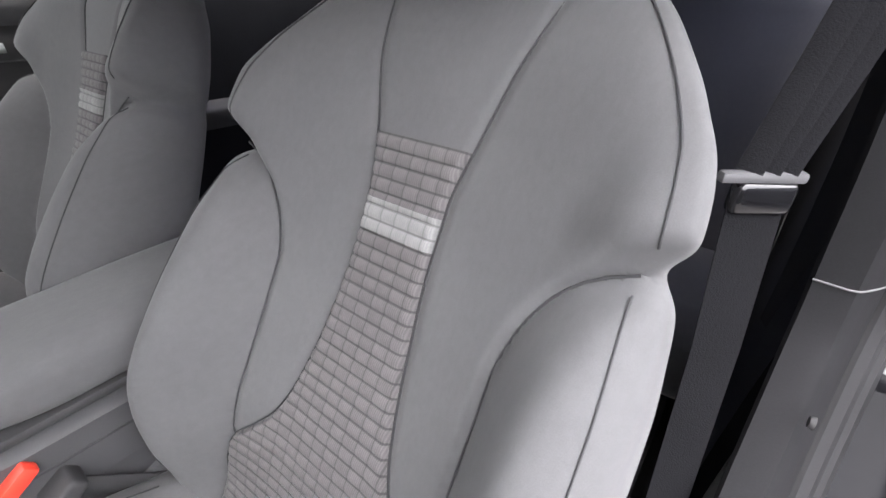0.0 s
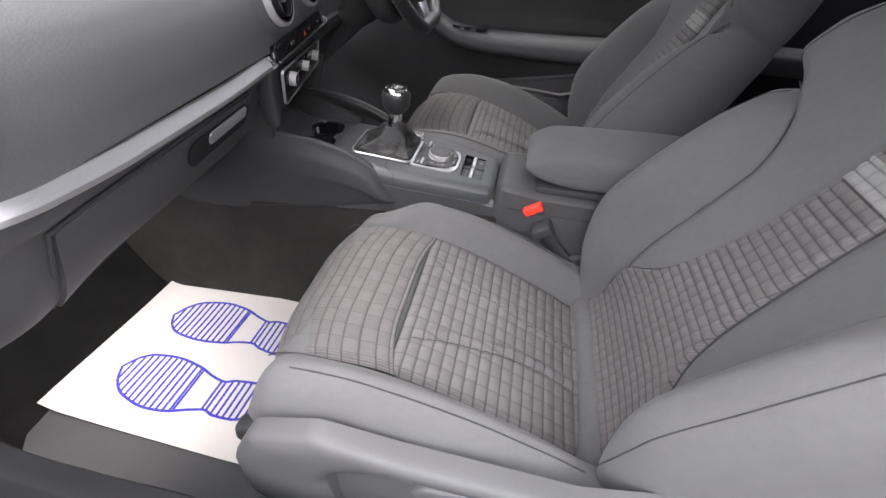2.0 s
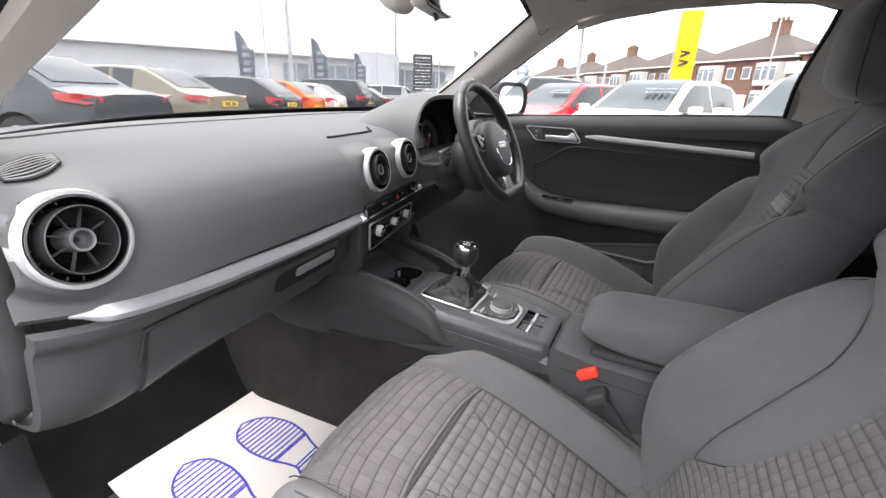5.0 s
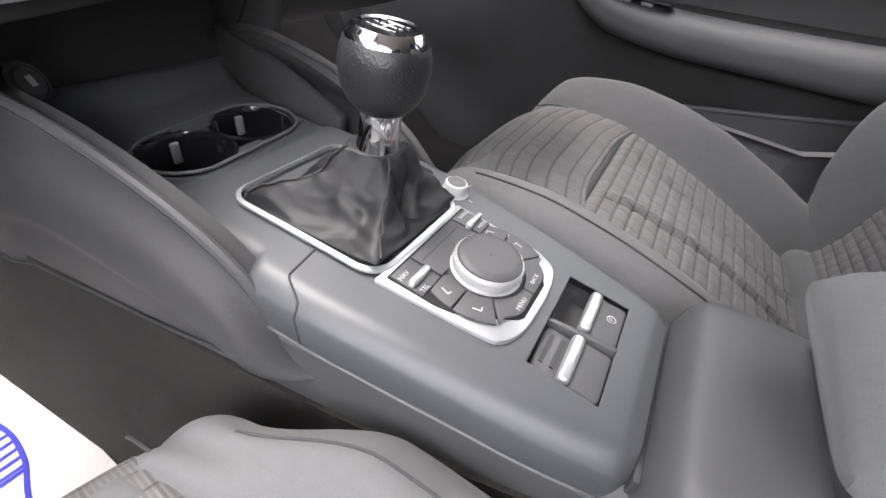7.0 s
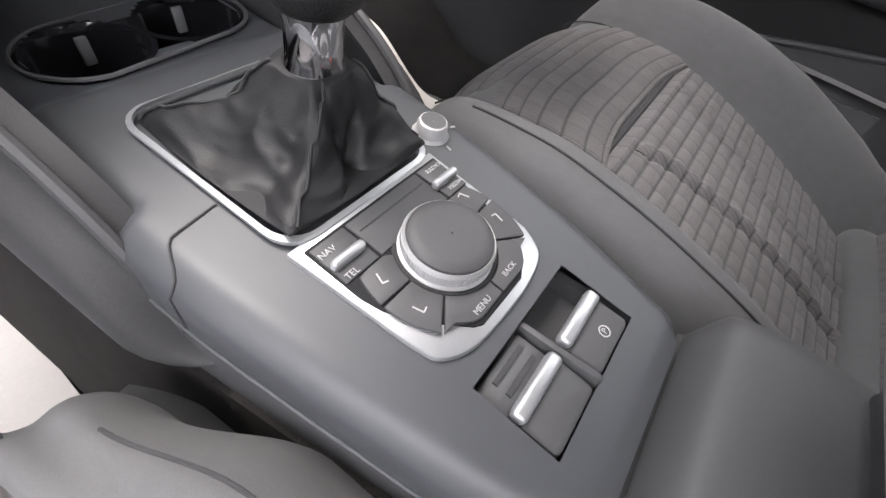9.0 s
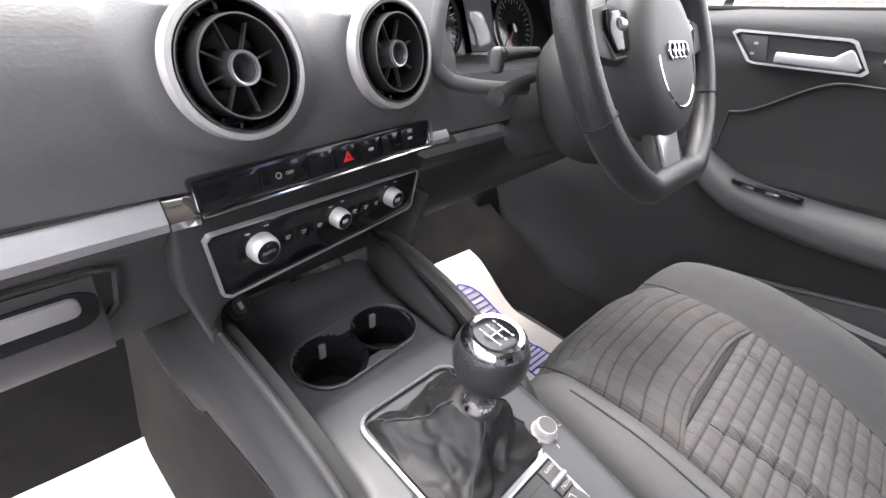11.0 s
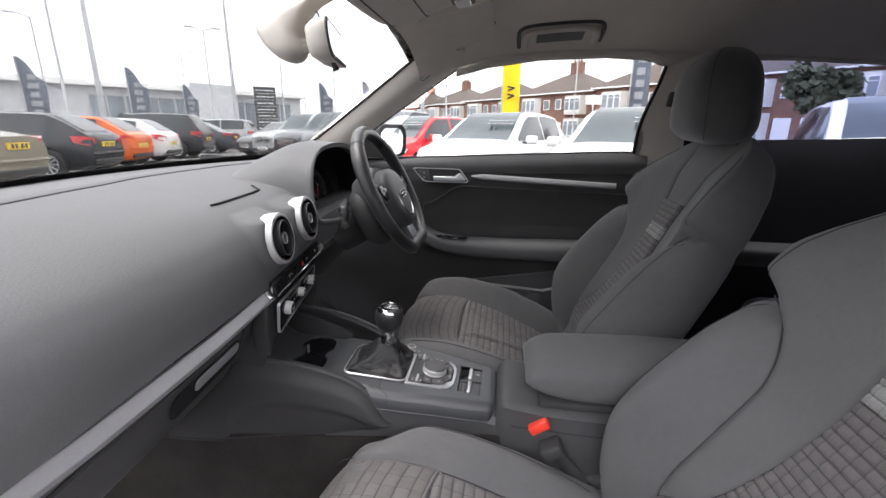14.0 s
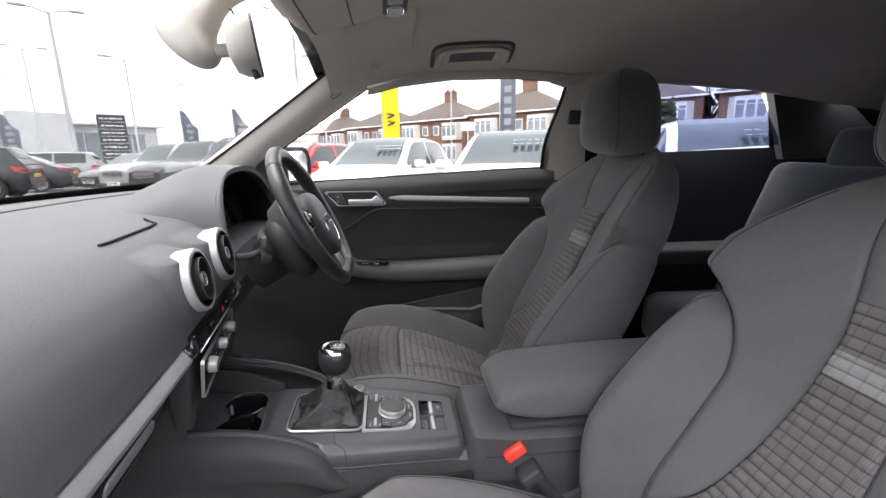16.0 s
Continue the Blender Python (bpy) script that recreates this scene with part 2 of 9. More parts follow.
# ---- building helpers ----
def to_mesh(name, bm, mat, sharp=35):
    me = bpy.data.meshes.new(name)
    bmesh.ops.recalc_face_normals(bm, faces=bm.faces)
    bm.to_mesh(me)
    bm.free()
    me.polygons.foreach_set("use_smooth", [True] * len(me.polygons))
    me.set_sharp_from_angle(angle=radians(sharp))
    me.materials.append(M[mat] if isinstance(mat, str) else mat)
    return me


def thing(name, loc, label, category, group="", kind=""):
    ob = new(name)
    ob.empty_display_size = 0.05
    ob.location = loc
    return tagged(ob, label, category, group, kind)


def part(name, bm, mat, parent, label="", sharp=35):
    """Links a bmesh, given in world places, as one mesh under a thing or a part."""
    ob = new(name, to_mesh(name, bm, mat, sharp))
    ob.parent = parent
    if parent.type == "EMPTY":
        ob.matrix_parent_inverse = Matrix.Translation(parent.location).inverted()
    return tagged(ob, label)


def lone(name, bm, mat, label, category, group="", kind="", sharp=35):
    """A thing that is one mesh, its origin in its middle below."""
    me = to_mesh(name, bm, mat, sharp)
    return tagged(new(name, me), label, category, group, kind)


def quad_grid(fn, us, vs, wrap=False, uv=None):
    bm = bmesh.new()
    rows = [[bm.verts.new(fn(u, v)) for u in us] for v in vs]
    lay = bm.loops.layers.uv.new("UVMap") if uv else None
    count = len(us)
    for j in range(len(vs) - 1):
        for i in range(count if wrap else count - 1):
            k = (i + 1) % count
            f = bm.faces.new((rows[j][i], rows[j][k], rows[j + 1][k], rows[j + 1][i]))
            if uv:
                for loop, (a, b) in zip(f.loops, ((us[i], vs[j]), (us[k], vs[j]), (us[k], vs[j + 1]), (us[i], vs[j + 1]))):
                    loop[lay].uv = uv(a, b)
    return bm, rows


def sheet(fn, us, vs, thick, way, uv=None):
    """A surface with depth: the grid and its rim, set back by thick along way."""
    bm, rows = quad_grid(fn, us, vs, uv=uv)
    back = Vector(way) * thick
    nu, nv = len(us), len(vs)
    iu = sorted(set(range(0, nu, max(1, nu // 40))) | {nu - 1})
    iv = sorted(set(range(0, nv, max(1, nv // 40))) | {nv - 1})
    low = {(i, j): bm.verts.new(rows[j][i].co + back) for j in iv for i in iu}
    for j0, j1 in zip(iv, iv[1:]):
        for i0, i1 in zip(iu, iu[1:]):
            bm.faces.new((low[i0, j0], low[i0, j1], low[i1, j1], low[i1, j0]))
    for i0, i1 in zip(iu, iu[1:]):
        bm.faces.new([rows[0][i] for i in range(i0, i1 + 1)] + [low[i1, 0], low[i0, 0]])
        bm.faces.new([rows[-1][i] for i in range(i1, i0 - 1, -1)] + [low[i0, nv - 1], low[i1, nv - 1]])
    for j0, j1 in zip(iv, iv[1:]):
        bm.faces.new([rows[j][0] for j in range(j1, j0 - 1, -1)] + [low[0, j0], low[0, j1]])
        bm.faces.new([rows[j][-1] for j in range(j0, j1 + 1)] + [low[nu - 1, j1], low[nu - 1, j0]])
    return bm


def loft(rings, cap=True, closed=True):
    bm = bmesh.new()
    loops = [[bm.verts.new(p) for p in ring] for ring in rings]
    n = len(loops[0])
    for a, b in zip(loops, loops[1:]):
        for i in range(n if closed else n - 1):
            k = (i + 1) % n
            bm.faces.new((a[i], a[k], b[k], b[i]))
    if cap:
        bm.faces.new(loops[0])
        bm.faces.new(loops[-1])
    return bm


def frames_along(pts, closed=False):
    pts = [Vector(p) for p in pts]
    n = len(pts)
    ups = []
    tangents = []
    for i in range(n):
        a = pts[(i - 1) % n] if closed or i else pts[0]
        b = pts[(i + 1) % n] if closed or i < n - 1 else pts[-1]
        tangents.append((b - a).normalized())
    up = tangents[0].orthogonal().normalized()
    for t in tangents:
        up = (up - t * up.dot(t)).normalized()
        ups.append(up)
    return pts, tangents, ups


def tube(pts, r, n=8, closed=False, flat=1.0, up=None):
    """A round bar along pts; r: one radius or one for each point. flat squeezes it across up."""
    pts, tangents, ups = frames_along(pts, closed)
    rs = r if isinstance(r, (list, tuple)) else [r] * len(pts)
    rings = []
    for p, t, u, q in zip(pts, tangents, ups, rs):
        if up is not None:
            u = (Vector(up) - t * Vector(up).dot(t)).normalized()
        s = t.cross(u)
        rings.append([p + (u * math.cos(a) * flat + s * math.sin(a)) * q for a in (2 * math.pi * i / n for i in range(n))])
    if closed:
        rings.append(rings[0])
        bm = loft(rings, cap=False)
        bmesh.ops.remove_doubles(bm, verts=bm.verts, dist=1e-6)
        return bm
    return loft(rings)


def lathe(profile, n=32, m=None, cap=True):
    """Turns (radius, height) pairs about z, then lays the piece by m."""
    rings = [[(r * math.cos(a), r * math.sin(a), h) for a in (2 * math.pi * i / n for i in range(n))] for r, h in profile]
    bm = loft(rings, cap)
    if m is not None:
        bm.transform(m)
    return bm


def box(x, y, z, sx, sy, sz, bevel=0.0, seg=2, m=None):
    bm = bmesh.new()
    bmesh.ops.create_cube(bm, size=1)
    bm.transform(Matrix.Diagonal((sx, sy, sz, 1)))
    if bevel:
        bmesh.ops.bevel(bm, geom=list(bm.edges), offset=bevel, segments=seg, profile=0.5, affect="EDGES")
    bm.transform(Matrix.Translation((x, y, z)))
    if m is not None:
        bm.transform(m)
    return bm


def prism(pts, way, bevel=0.0, seg=2):
    """A flat outline given depth along way, its edges rounded."""
    bm = bmesh.new()
    way = Vector(way)
    a = [bm.verts.new(p) for p in pts]
    b = [bm.verts.new(Vector(p) + way) for p in pts]
    bm.faces.new(a)
    bm.faces.new(b[::-1])
    for i in range(len(a)):
        k = (i + 1) % len(a)
        bm.faces.new((a[k], a[i], b[i], b[k]))
    bmesh.ops.recalc_face_normals(bm, faces=bm.faces)
    if bevel:
        keep = [e for e in bm.edges if len(e.link_faces) == 2 and e.calc_face_angle(0) > 0.5]
        bmesh.ops.bevel(bm, geom=keep, offset=bevel, segments=seg, profile=0.5, affect="EDGES", clamp_overlap=True)
    return bm


def frame_ring(outer, inner, way, m=None):
    """A flat frame between two outlines of as many points, with depth."""
    way = Vector(way)
    o, i = [Vector(p) for p in outer], [Vector(p) for p in inner]
    bm = loft([o, i, [p + way for p in i], [p + way for p in o], o], cap=False)
    bmesh.ops.remove_doubles(bm, verts=bm.verts, dist=1e-6)
    if m is not None:
        bm.transform(m)
    return bm


def merge(*bms):
    out = bmesh.new()
    for bm in bms:
        me = bpy.data.meshes.new("scratch")
        bm.to_mesh(me)
        bm.free()
        out.from_mesh(me)
        bpy.data.meshes.remove(me)
    return out


def lerp(x, xs, ys):
    """Smooth reading of a table."""
    if x <= xs[0]:
        return ys[0]
    for i in range(len(xs) - 1):
        if x <= xs[i + 1]:
            h = xs[i + 1] - xs[i]
            t = (x - xs[i]) / h
            def slope(k):
                if k == 0 or k == len(xs) - 1:
                    return 0.0 if len(xs) > 2 else (ys[1] - ys[0]) / (xs[1] - xs[0])
                a, b = (ys[k] - ys[k - 1]) / (xs[k] - xs[k - 1]), (ys[k + 1] - ys[k]) / (xs[k + 1] - xs[k])
                return 0.0 if a * b <= 0 else 2 * a * b / (a + b)
            m0, m1 = slope(i) * h, slope(i + 1) * h
            return (2 * t**3 - 3 * t**2 + 1) * ys[i] + (t**3 - 2 * t**2 + t) * m0 + (3 * t**2 - 2 * t**3) * ys[i + 1] + (t**3 - t**2) * m1
    return ys[-1]


def smooth(t):
    t = max(0.0, min(1.0, t))
    return t * t * (3 - 2 * t)


def span(a, b, n):
    return [a + (b - a) * i / (n - 1) for i in range(n)]


def rounded(w, h, r, n=6):
    """Outline of a rounded rectangle in the xy plane."""
    pts = []
    for cx, cy, a0 in ((w / 2 - r, h / 2 - r, 0), (-w / 2 + r, h / 2 - r, 90), (-w / 2 + r, -h / 2 + r, 180), (w / 2 - r, -h / 2 + r, 270)):
        for k in range(n + 1):
            a = radians(a0 + 90 * k / n)
            pts.append((cx + r * math.cos(a), cy + r * math.sin(a), 0))
    return pts


def words(text, size, m, mat, parent, name="lettering"):
    """Lettering as a thin mesh in the built-in font."""
    cu = bpy.data.curves.new("text", "FONT")
    cu.body, cu.size, cu.extrude, cu.align_x, cu.align_y, cu.resolution_u = text, size, 0.0001, "CENTER", "CENTER", 2
    ob = bpy.data.objects.new("text", cu)
    scene.collection.objects.link(ob)
    me = bpy.data.meshes.new_from_object(ob.evaluated_get(bpy.context.evaluated_depsgraph_get()))
    bpy.data.objects.remove(ob)
    bm = bmesh.new()
    bm.from_mesh(me)
    bpy.data.meshes.remove(me)
    bm.transform(m)
    return part(name, bm, mat, parent)


def basis(origin, right, up):
    """A pose with x along right, y along up and z outwards."""
    x = Vector(right).normalized()
    z = x.cross(Vector(up)).normalized()
    y = z.cross(x)
    return Matrix.Translation(origin) @ Matrix((x, y, z)).transposed().to_4x4()



def curve_through(pts, n, closed=False):
    """n places evenly along a smooth curve through pts."""
    pts = [Vector(p) for p in pts]
    k = len(pts)
    last = k if closed else k - 1
    out = []
    for i in range(n):
        s = last * i / (n if closed else n - 1)
        j = min(int(s), last - 1)
        t = s - j
        q = [pts[(j + d) % k] if closed else pts[max(0, min(k - 1, j + d))] for d in (-1, 0, 1, 2)]
        out.append(0.5 * (2 * q[1] + (q[2] - q[0]) * t + (2 * q[0] - 5 * q[1] + 4 * q[2] - q[3]) * t * t + (3 * q[1] - 3 * q[2] + q[3] - q[0]) * t**3))
    return out


def rays(outline, centre, n):
    """Where n rays from centre meet an outline of (y, z) pairs."""
    res = []
    for i in range(n):
        a = 2 * math.pi * i / n
        dy, dz = math.cos(a), math.sin(a)
        best = 0.0
        for (y0, z0), (y1, z1) in zip(outline, outline[1:] + outline[:1]):
            ey, ez = y1 - y0, z1 - z0
            det = ey * dz - ez * dy
            if abs(det) > 1e-9:
                wy, wz = y0 - centre[0], z0 - centre[1]
                r, s = (ey * wz - ez * wy) / det, (dy * wz - dz * wy) / det
                if r > 0 and -1e-6 <= s <= 1 + 1e-6:
                    best = max(best, r)
        res.append((centre[0] + dy * best, centre[1] + dz * best))
    return res

# ---- the car's shell ----
def both(side, pts):
    return [(side * x, y, z) for x, y, z in pts]


def shell():
    # floor with raised toe boards and the tunnel's carpet
    def ground_z(x, y):
        toe = 0.42 * smooth((y - 1.02) / 0.42)
        tunnel = 0.16 * smooth((0.170 - abs(x)) / 0.06)
        sill = 0.06 * smooth((abs(x) - 0.62) / 0.08)
        if x > 0.2:
            toe += 0.10 * smooth((y - 0.84) / 0.2) * smooth((x - 0.2) / 0.06) * (1 - smooth((y - 1.02) / 0.42))
        return 0.205 + toe + tunnel + sill + 0.004 * noise.noise((x * 9, y * 9, 0))
    us, vs = span(-0.74, 0.78, 60), span(-1.3, 1.5, 90)
    bm = sheet(lambda u, v: (u, v, ground_z(u, v)), us, vs, 0.05, (0, 0, -1))
    lone("floor", bm, "carpet", "dark charcoal carpet on the car's footwells", "carpet", kind="structure")

    # headliner
    def liner(u, v):
        edge = lerp(v, [-1.3, -0.6, 0.0, 0.3, 0.56], [0.60, 0.655, 0.668, 0.655, 0.56])
        top = lerp(v, [-1.4, -0.7, 0.0, 0.35, 0.60], [1.27, 1.355, 1.372, 1.352, 1.292])
        p = abs(u)
        drop = 0.075 * max(0.0, (p - 0.45) / 0.55) ** 2.2
        return (0.01 + u * edge, v, top - drop)
    bm = sheet(liner, span(-1, 1, 50), span(-1.35, 0.56, 60), 0.03, (0, 0, 1))
    lone("ceiling", bm, "liner", "light grey woven headliner under the car's roof", "headliner", kind="structure")

    # outer roof skin and rear closing panels
    car = thing("car_body", (0, 0, 0.1), "black painted body shell of a three-door hatchback", "car body")
    bm = sheet(lambda u, v: (0.01 + u * lerp(v, [-1.5, 0, 0.6], [0.62, 0.70, 0.60]), v, lerp(v, [-1.6, -0.7, 0.0, 0.6], [1.30, 1.405, 1.43, 1.34]) - 0.07 * abs(u) ** 3), span(-1, 1, 24), span(-1.5, 0.6, 30), 0.012, (0, 0, -1))
    part("roof_panel", bm, "body", car)
    part("rear_bulkhead", box(0.01, -1.50, 0.66, 1.46, 0.05, 0.95, 0.01), "dark", car)
    part("bulkhead", box(0.01, 1.55, 0.50, 1.50, 0.05, 0.60, 0.01), "dark", car)
    def half_width(y):
        return lerp(y, [-2.0, -1.85, -1.5, -0.6, 0.6, 1.4, 1.9, 2.12, 2.24], [0.66, 0.79, 0.885, 0.912, 0.912, 0.90, 0.85, 0.75, 0.62])
    def bonnet_z(y):
        return 0.83 - 0.18 * ((y - 1.3) / 1.1) ** 2
    def side_x(y, z):
        """Half width of the body side: full at the middle, drawn in at belt and rocker."""
        return half_width(y) * lerp(z, [0.14, 0.20, 0.27, 0.36, 0.52, 0.72, 0.86, 1.03], [0.90, 0.955, 0.985, 0.99, 0.985, 1.0, 0.985, 0.925])
    part("bonnet", sheet(lambda u, v: (0.01 + u * (half_width(v) - 0.12), v, bonnet_z(v) - 0.05 * abs(u) ** 3), span(-1, 1, 20), span(1.32, 2.24, 16), 0.012, (0, 0, -1)), "body", car)
    part("front_bumper", sheet(lambda u, v: (0.01 + u * 0.64, 2.24 + 0.10 * math.sin(math.pi * v) * (1 - 0.4 * u * u) - 0.10 * abs(u) ** 3, 0.16 + 0.52 * v), span(-1, 1, 20), span(0, 1, 12), 0.012, (0, -1, 0)), "body", car)
    part("radiator_grille", prism([(-0.30, 2.352, 0.60), (0.32, 2.352, 0.60), (0.24, 2.352, 0.30), (-0.22, 2.352, 0.30)], (0, -0.06, 0), 0.01), "dark", car)
    hatch = part("tailgate", sheet(lambda u, v: (0.01 + u * lerp(v, [0, 0.35, 0.7, 1], [0.60, 0.70, 0.76, 0.70]), lerp(v, [0, 0.12, 0.42, 0.50, 0.75, 1], [-1.48, -1.62, -1.92, -1.955, -2.00, -1.94]) + 0.10 * abs(u) ** 3, lerp(v, [0, 0.12, 0.42, 0.50, 0.75, 1], [1.30, 1.26, 0.96, 0.90, 0.60, 0.22])), span(-1, 1, 20), span(0, 1, 30), 0.012, (0, 1, 0)), "body", car, "black tailgate and rear bumper")
    part("rear_window", sheet(lambda u, v: (0.01 + u * (0.54 + 0.08 * v), -1.615 - 0.27 * v + 0.10 * abs(u) ** 3, 1.272 - 0.265 * v), span(-1, 1, 16), span(0, 1, 8), 0.004, (0, -1, 0.6)), "gloss", hatch, "dark tinted rear window")
    rear_edge = lambda z: lerp(z, [0.14, 0.27, 0.307, 0.356, 0.421, 0.538, 0.678, 0.8, 1.04], [0.06, 0.05, 0.0, -0.135, -0.208, -0.311, -0.398, -0.435, -0.421])
    for side in (-1, 1):
        part("wing", sheet(lambda u, v: (0.01 + side * (side_x(u, 0.16 + (bonnet_z(u) - 0.21) * v) * (1 - 0.13 * v ** 4)), u, 0.16 + (bonnet_z(u) - 0.21) * v), span(1.04, 2.24, 22), span(0, 1, 14), 0.012, (-side, 0, 0)), "body", car)
        def rear_quarter(u, v):
            z = 0.14 + 0.90 * v
            first = rear_edge(z) if side < 0 else -0.34
            y = first + (-1.97 - first) * u
            x = side_x(y, z)
            if side < 0:
                near = 1 - smooth((first - y) / 0.07)
                x = x + (lerp(z, [0.3, 0.85, 1.04], [0.891, 0.880, 0.808]) - x) * near * smooth((z - 0.26) / 0.06)
            return (0.005 + side * x, y, z)
        part("rear_quarter_panel", sheet(rear_quarter, [0, 0.012, 0.024, 0.04, 0.06, 0.08, 0.10, 0.13] + span(0.17, 1, 20), span(0, 1, 24), 0.010, (-side, 0, 0)), "body", car, "gloss black rear quarter panel")
        part("rocker_panel", sheet(lambda u, v: (0.005 + side * lerp(v, [0, 0.3, 0.55, 0.8, 1], [0.81, 0.875, 0.896, 0.885, 0.838]), u, 0.135 + 0.20 * v), span(1.06, 0.02 if side < 0 else -0.30, 20), span(0, 1, 10), 0.008, (-side, 0, 0)), "body", car, "gloss black rocker panel")
        part("rear_pillar_skin", sheet(lambda u, v: (0.01 + side * (0.835 - 0.14 * v - 0.10 * u), lerp(v, [0, 1], [-1.13, -0.925]) - (0.80 - 0.18 * v) * u, 1.02 + (0.33 - 0.06 * u) * v), span(0, 1, 8), span(0, 1, 8), 0.010, (-side, 0, 0)), "body", car)
        for wy in (1.42, -1.26):
            wm = pose(side * 0.80, wy, 0.335, 0, 90 * side, 0)
            part("wheel_arch", lathe([(0.37, 0.070), (0.385, 0.110), (0.345, 0.112), (0.335, 0.060)], 40, wm, cap=False), "dark", car)
            ty = part("wheel", lathe([(0.22, 0.02), (0.30, 0.106), (0.315, 0.105), (0.315, -0.08), (0.22, -0.09)], 40, wm, cap=False), "rubber", car, "black tyre on an alloy rim")
            part("rim", lathe([(0.225, 0.108), (0.212, 0.112), (0.205, 0.095), (0.06, 0.102), (0.002, 0.104)], 36, wm, cap=False), "silver", ty)
    # driver's door skin and door mirror
    part("driver_door_skin", sheet(lambda u, v: (0.005 + side_x(u, 0.30 + 0.62 * v), u, 0.30 + 0.62 * v), span(1.03, -0.33, 24), span(0, 1, 16), 0.008, (-1, 0, 0)), "body", car)
    # passenger side sill and door aperture
    part("sill", prism([(-0.70, 1.02, 0.30), (-0.70, 1.02, 0.385), (-0.735, 1.02, 0.40), (-0.80, 1.02, 0.385), (-0.84, 1.02, 0.33), (-0.845, 1.02, 0.24), (-0.74, 1.02, 0.22)], (0, -1.22, 0), 0.008), "body", car, "gloss black painted door sill")
    part("tread_plate", box(-0.735, 0.42, 0.402, 0.05, 0.95, 0.006, 0.002), "plastic", car, "grained black plastic sill tread")
    # the aperture's double seal: an inner and an outer lip
    lip = [(-0.667, 0.42, 1.197), (-0.682, 0.528, 1.134), (-0.697, 0.649, 1.069), (-0.709, 0.749, 1.016), (-0.720, 0.816, 0.965), (-0.731, 0.846, 0.900), (-0.739, 0.860, 0.820), (-0.744, 0.880, 0.730), (-0.748, 0.905, 0.560), (-0.751, 0.870, 0.450), (-0.752, 0.78, 0.415), (-0.752, 0.4, 0.410), (-0.752, 0.08, 0.415), (-0.752, -0.05, 0.445), (-0.752, -0.12, 0.490), (-0.752, -0.21, 0.585), (-0.754, -0.29, 0.700), (-0.752, -0.325, 0.800), (-0.735, -0.315, 1.000), (-0.700, -0.27, 1.200), (-0.672, -0.18, 1.280), (-0.660, 0.0, 1.300), (-0.656, 0.2, 1.285)]
    lip = curve_through(lip, 23 * 5, closed=True)
    centre = Vector((0, 0.35, 0.82))
    def outward(p, k):
        """The aperture's edge moved k out of the opening."""
        w = Vector(p) - centre
        w.x = 0
        return Vector(p) + w.normalized() * k
    part("door_seal", tube([outward(p, 0.012) + Vector((0.002, 0, 0)) for p in lip], 0.0145, 10, closed=True), "rubber", car, "black rubber door seal, inner lip")
    part("door_seal", tube([outward(p, 0.038) + Vector((-0.012, 0, 0)) for p in lip], 0.0150, 10, closed=True), "rubber", car, "black rubber door seal, outer lip")
    n_lip = len(lip)
    def flange(u, v):
        p = Vector(lip[int(round(u)) % n_lip])
        rear = smooth((0.22 - p.y) / 0.14) * smooth((1.27 - p.z) / 0.12)
        deep = lerp(p.z, [0.4, 0.85, 1.05, 1.25], [1.0, 0.95, 0.55, 0.40])
        k = lerp(v, [0, 0.35, 0.7, 1], [0.045, 0.085, 0.13, 0.17]) * (1 - rear) + rear * lerp(v, [0, 0.35, 0.7, 0.9, 1], [0.040, 0.048, 0.066, 0.095, 0.130])
        k *= 1 - 0.35 * smooth((p.z - 0.95) / 0.12) * (1 - rear)
        q = outward(p, k)
        q.x += lerp(v, [0, 0.35, 0.7, 1], [-0.020, -0.026, -0.045, -0.085]) * (1 - rear) + rear * deep * lerp(v, [0, 0.35, 0.7, 0.9, 1], [-0.020, -0.065, -0.120, -0.138, -0.142])
        return q
    smooth_lip = [i for i in range(n_lip)] + [0]
    part("door_frame", sheet(flange, smooth_lip, span(0, 1, 14), 0.006, (0.6, 0, 0)), "body", car, "gloss black painted door frame")
    def trim_strip(u, v):
        p = Vector(lip[int(u)])
        q = outward(p, lerp(v, [0, 0.5, 0.85, 1], [0.004, -0.018, -0.030, -0.028]))
        q.x += lerp(v, [0, 0.5, 0.85, 1], [0.002, 0.016, 0.030, 0.055])
        return q
    part("sill_trim", sheet(trim_strip, list(range(40, 66)), span(0, 1, 10), 0.008, (0.3, 0, -0.9)), "trim_black", car, "dark grey plastic sill trim")
    part("pillar_foot_trim", sheet(trim_strip, list(range(65, 86)), span(0, 1, 10), 0.008, (0.3, -0.9, 0)), "trim_mid", car, "dark grey lower centre pillar trim")
    part("trim_joint", tube([trim_strip(85, v) + Vector((0.001, 0.002, 0)) for v in span(0, 1, 8)], 0.0010, 6), "plastic_grey", car, "grey joint between two trims")
    part("pillar_upper_trim", sheet(trim_strip, list(range(85, 98)), span(0, 1, 10), 0.008, (0.3, -0.9, 0)), "trim_mid", car, "dark grey upper centre pillar trim")
    part("belt_bar", tube([(-0.690, 0.10, 0.345), (-0.672, 0.06, 0.385), (-0.668, -0.02, 0.400), (-0.668, -0.103, 0.411), (-0.672, -0.15, 0.405), (-0.690, -0.17, 0.37)], 0.006, 8), "chrome", car, "bright bar that anchors the belt")
    part("door_hinge", merge(box(-0.80, 1.03, 0.56, 0.05, 0.05, 0.03, 0.006), lathe([(0.011, -0.03), (0.011, 0.03)], 12, pose(-0.82, 1.05, 0.56))), "steel", car, "bare metal door hinge")
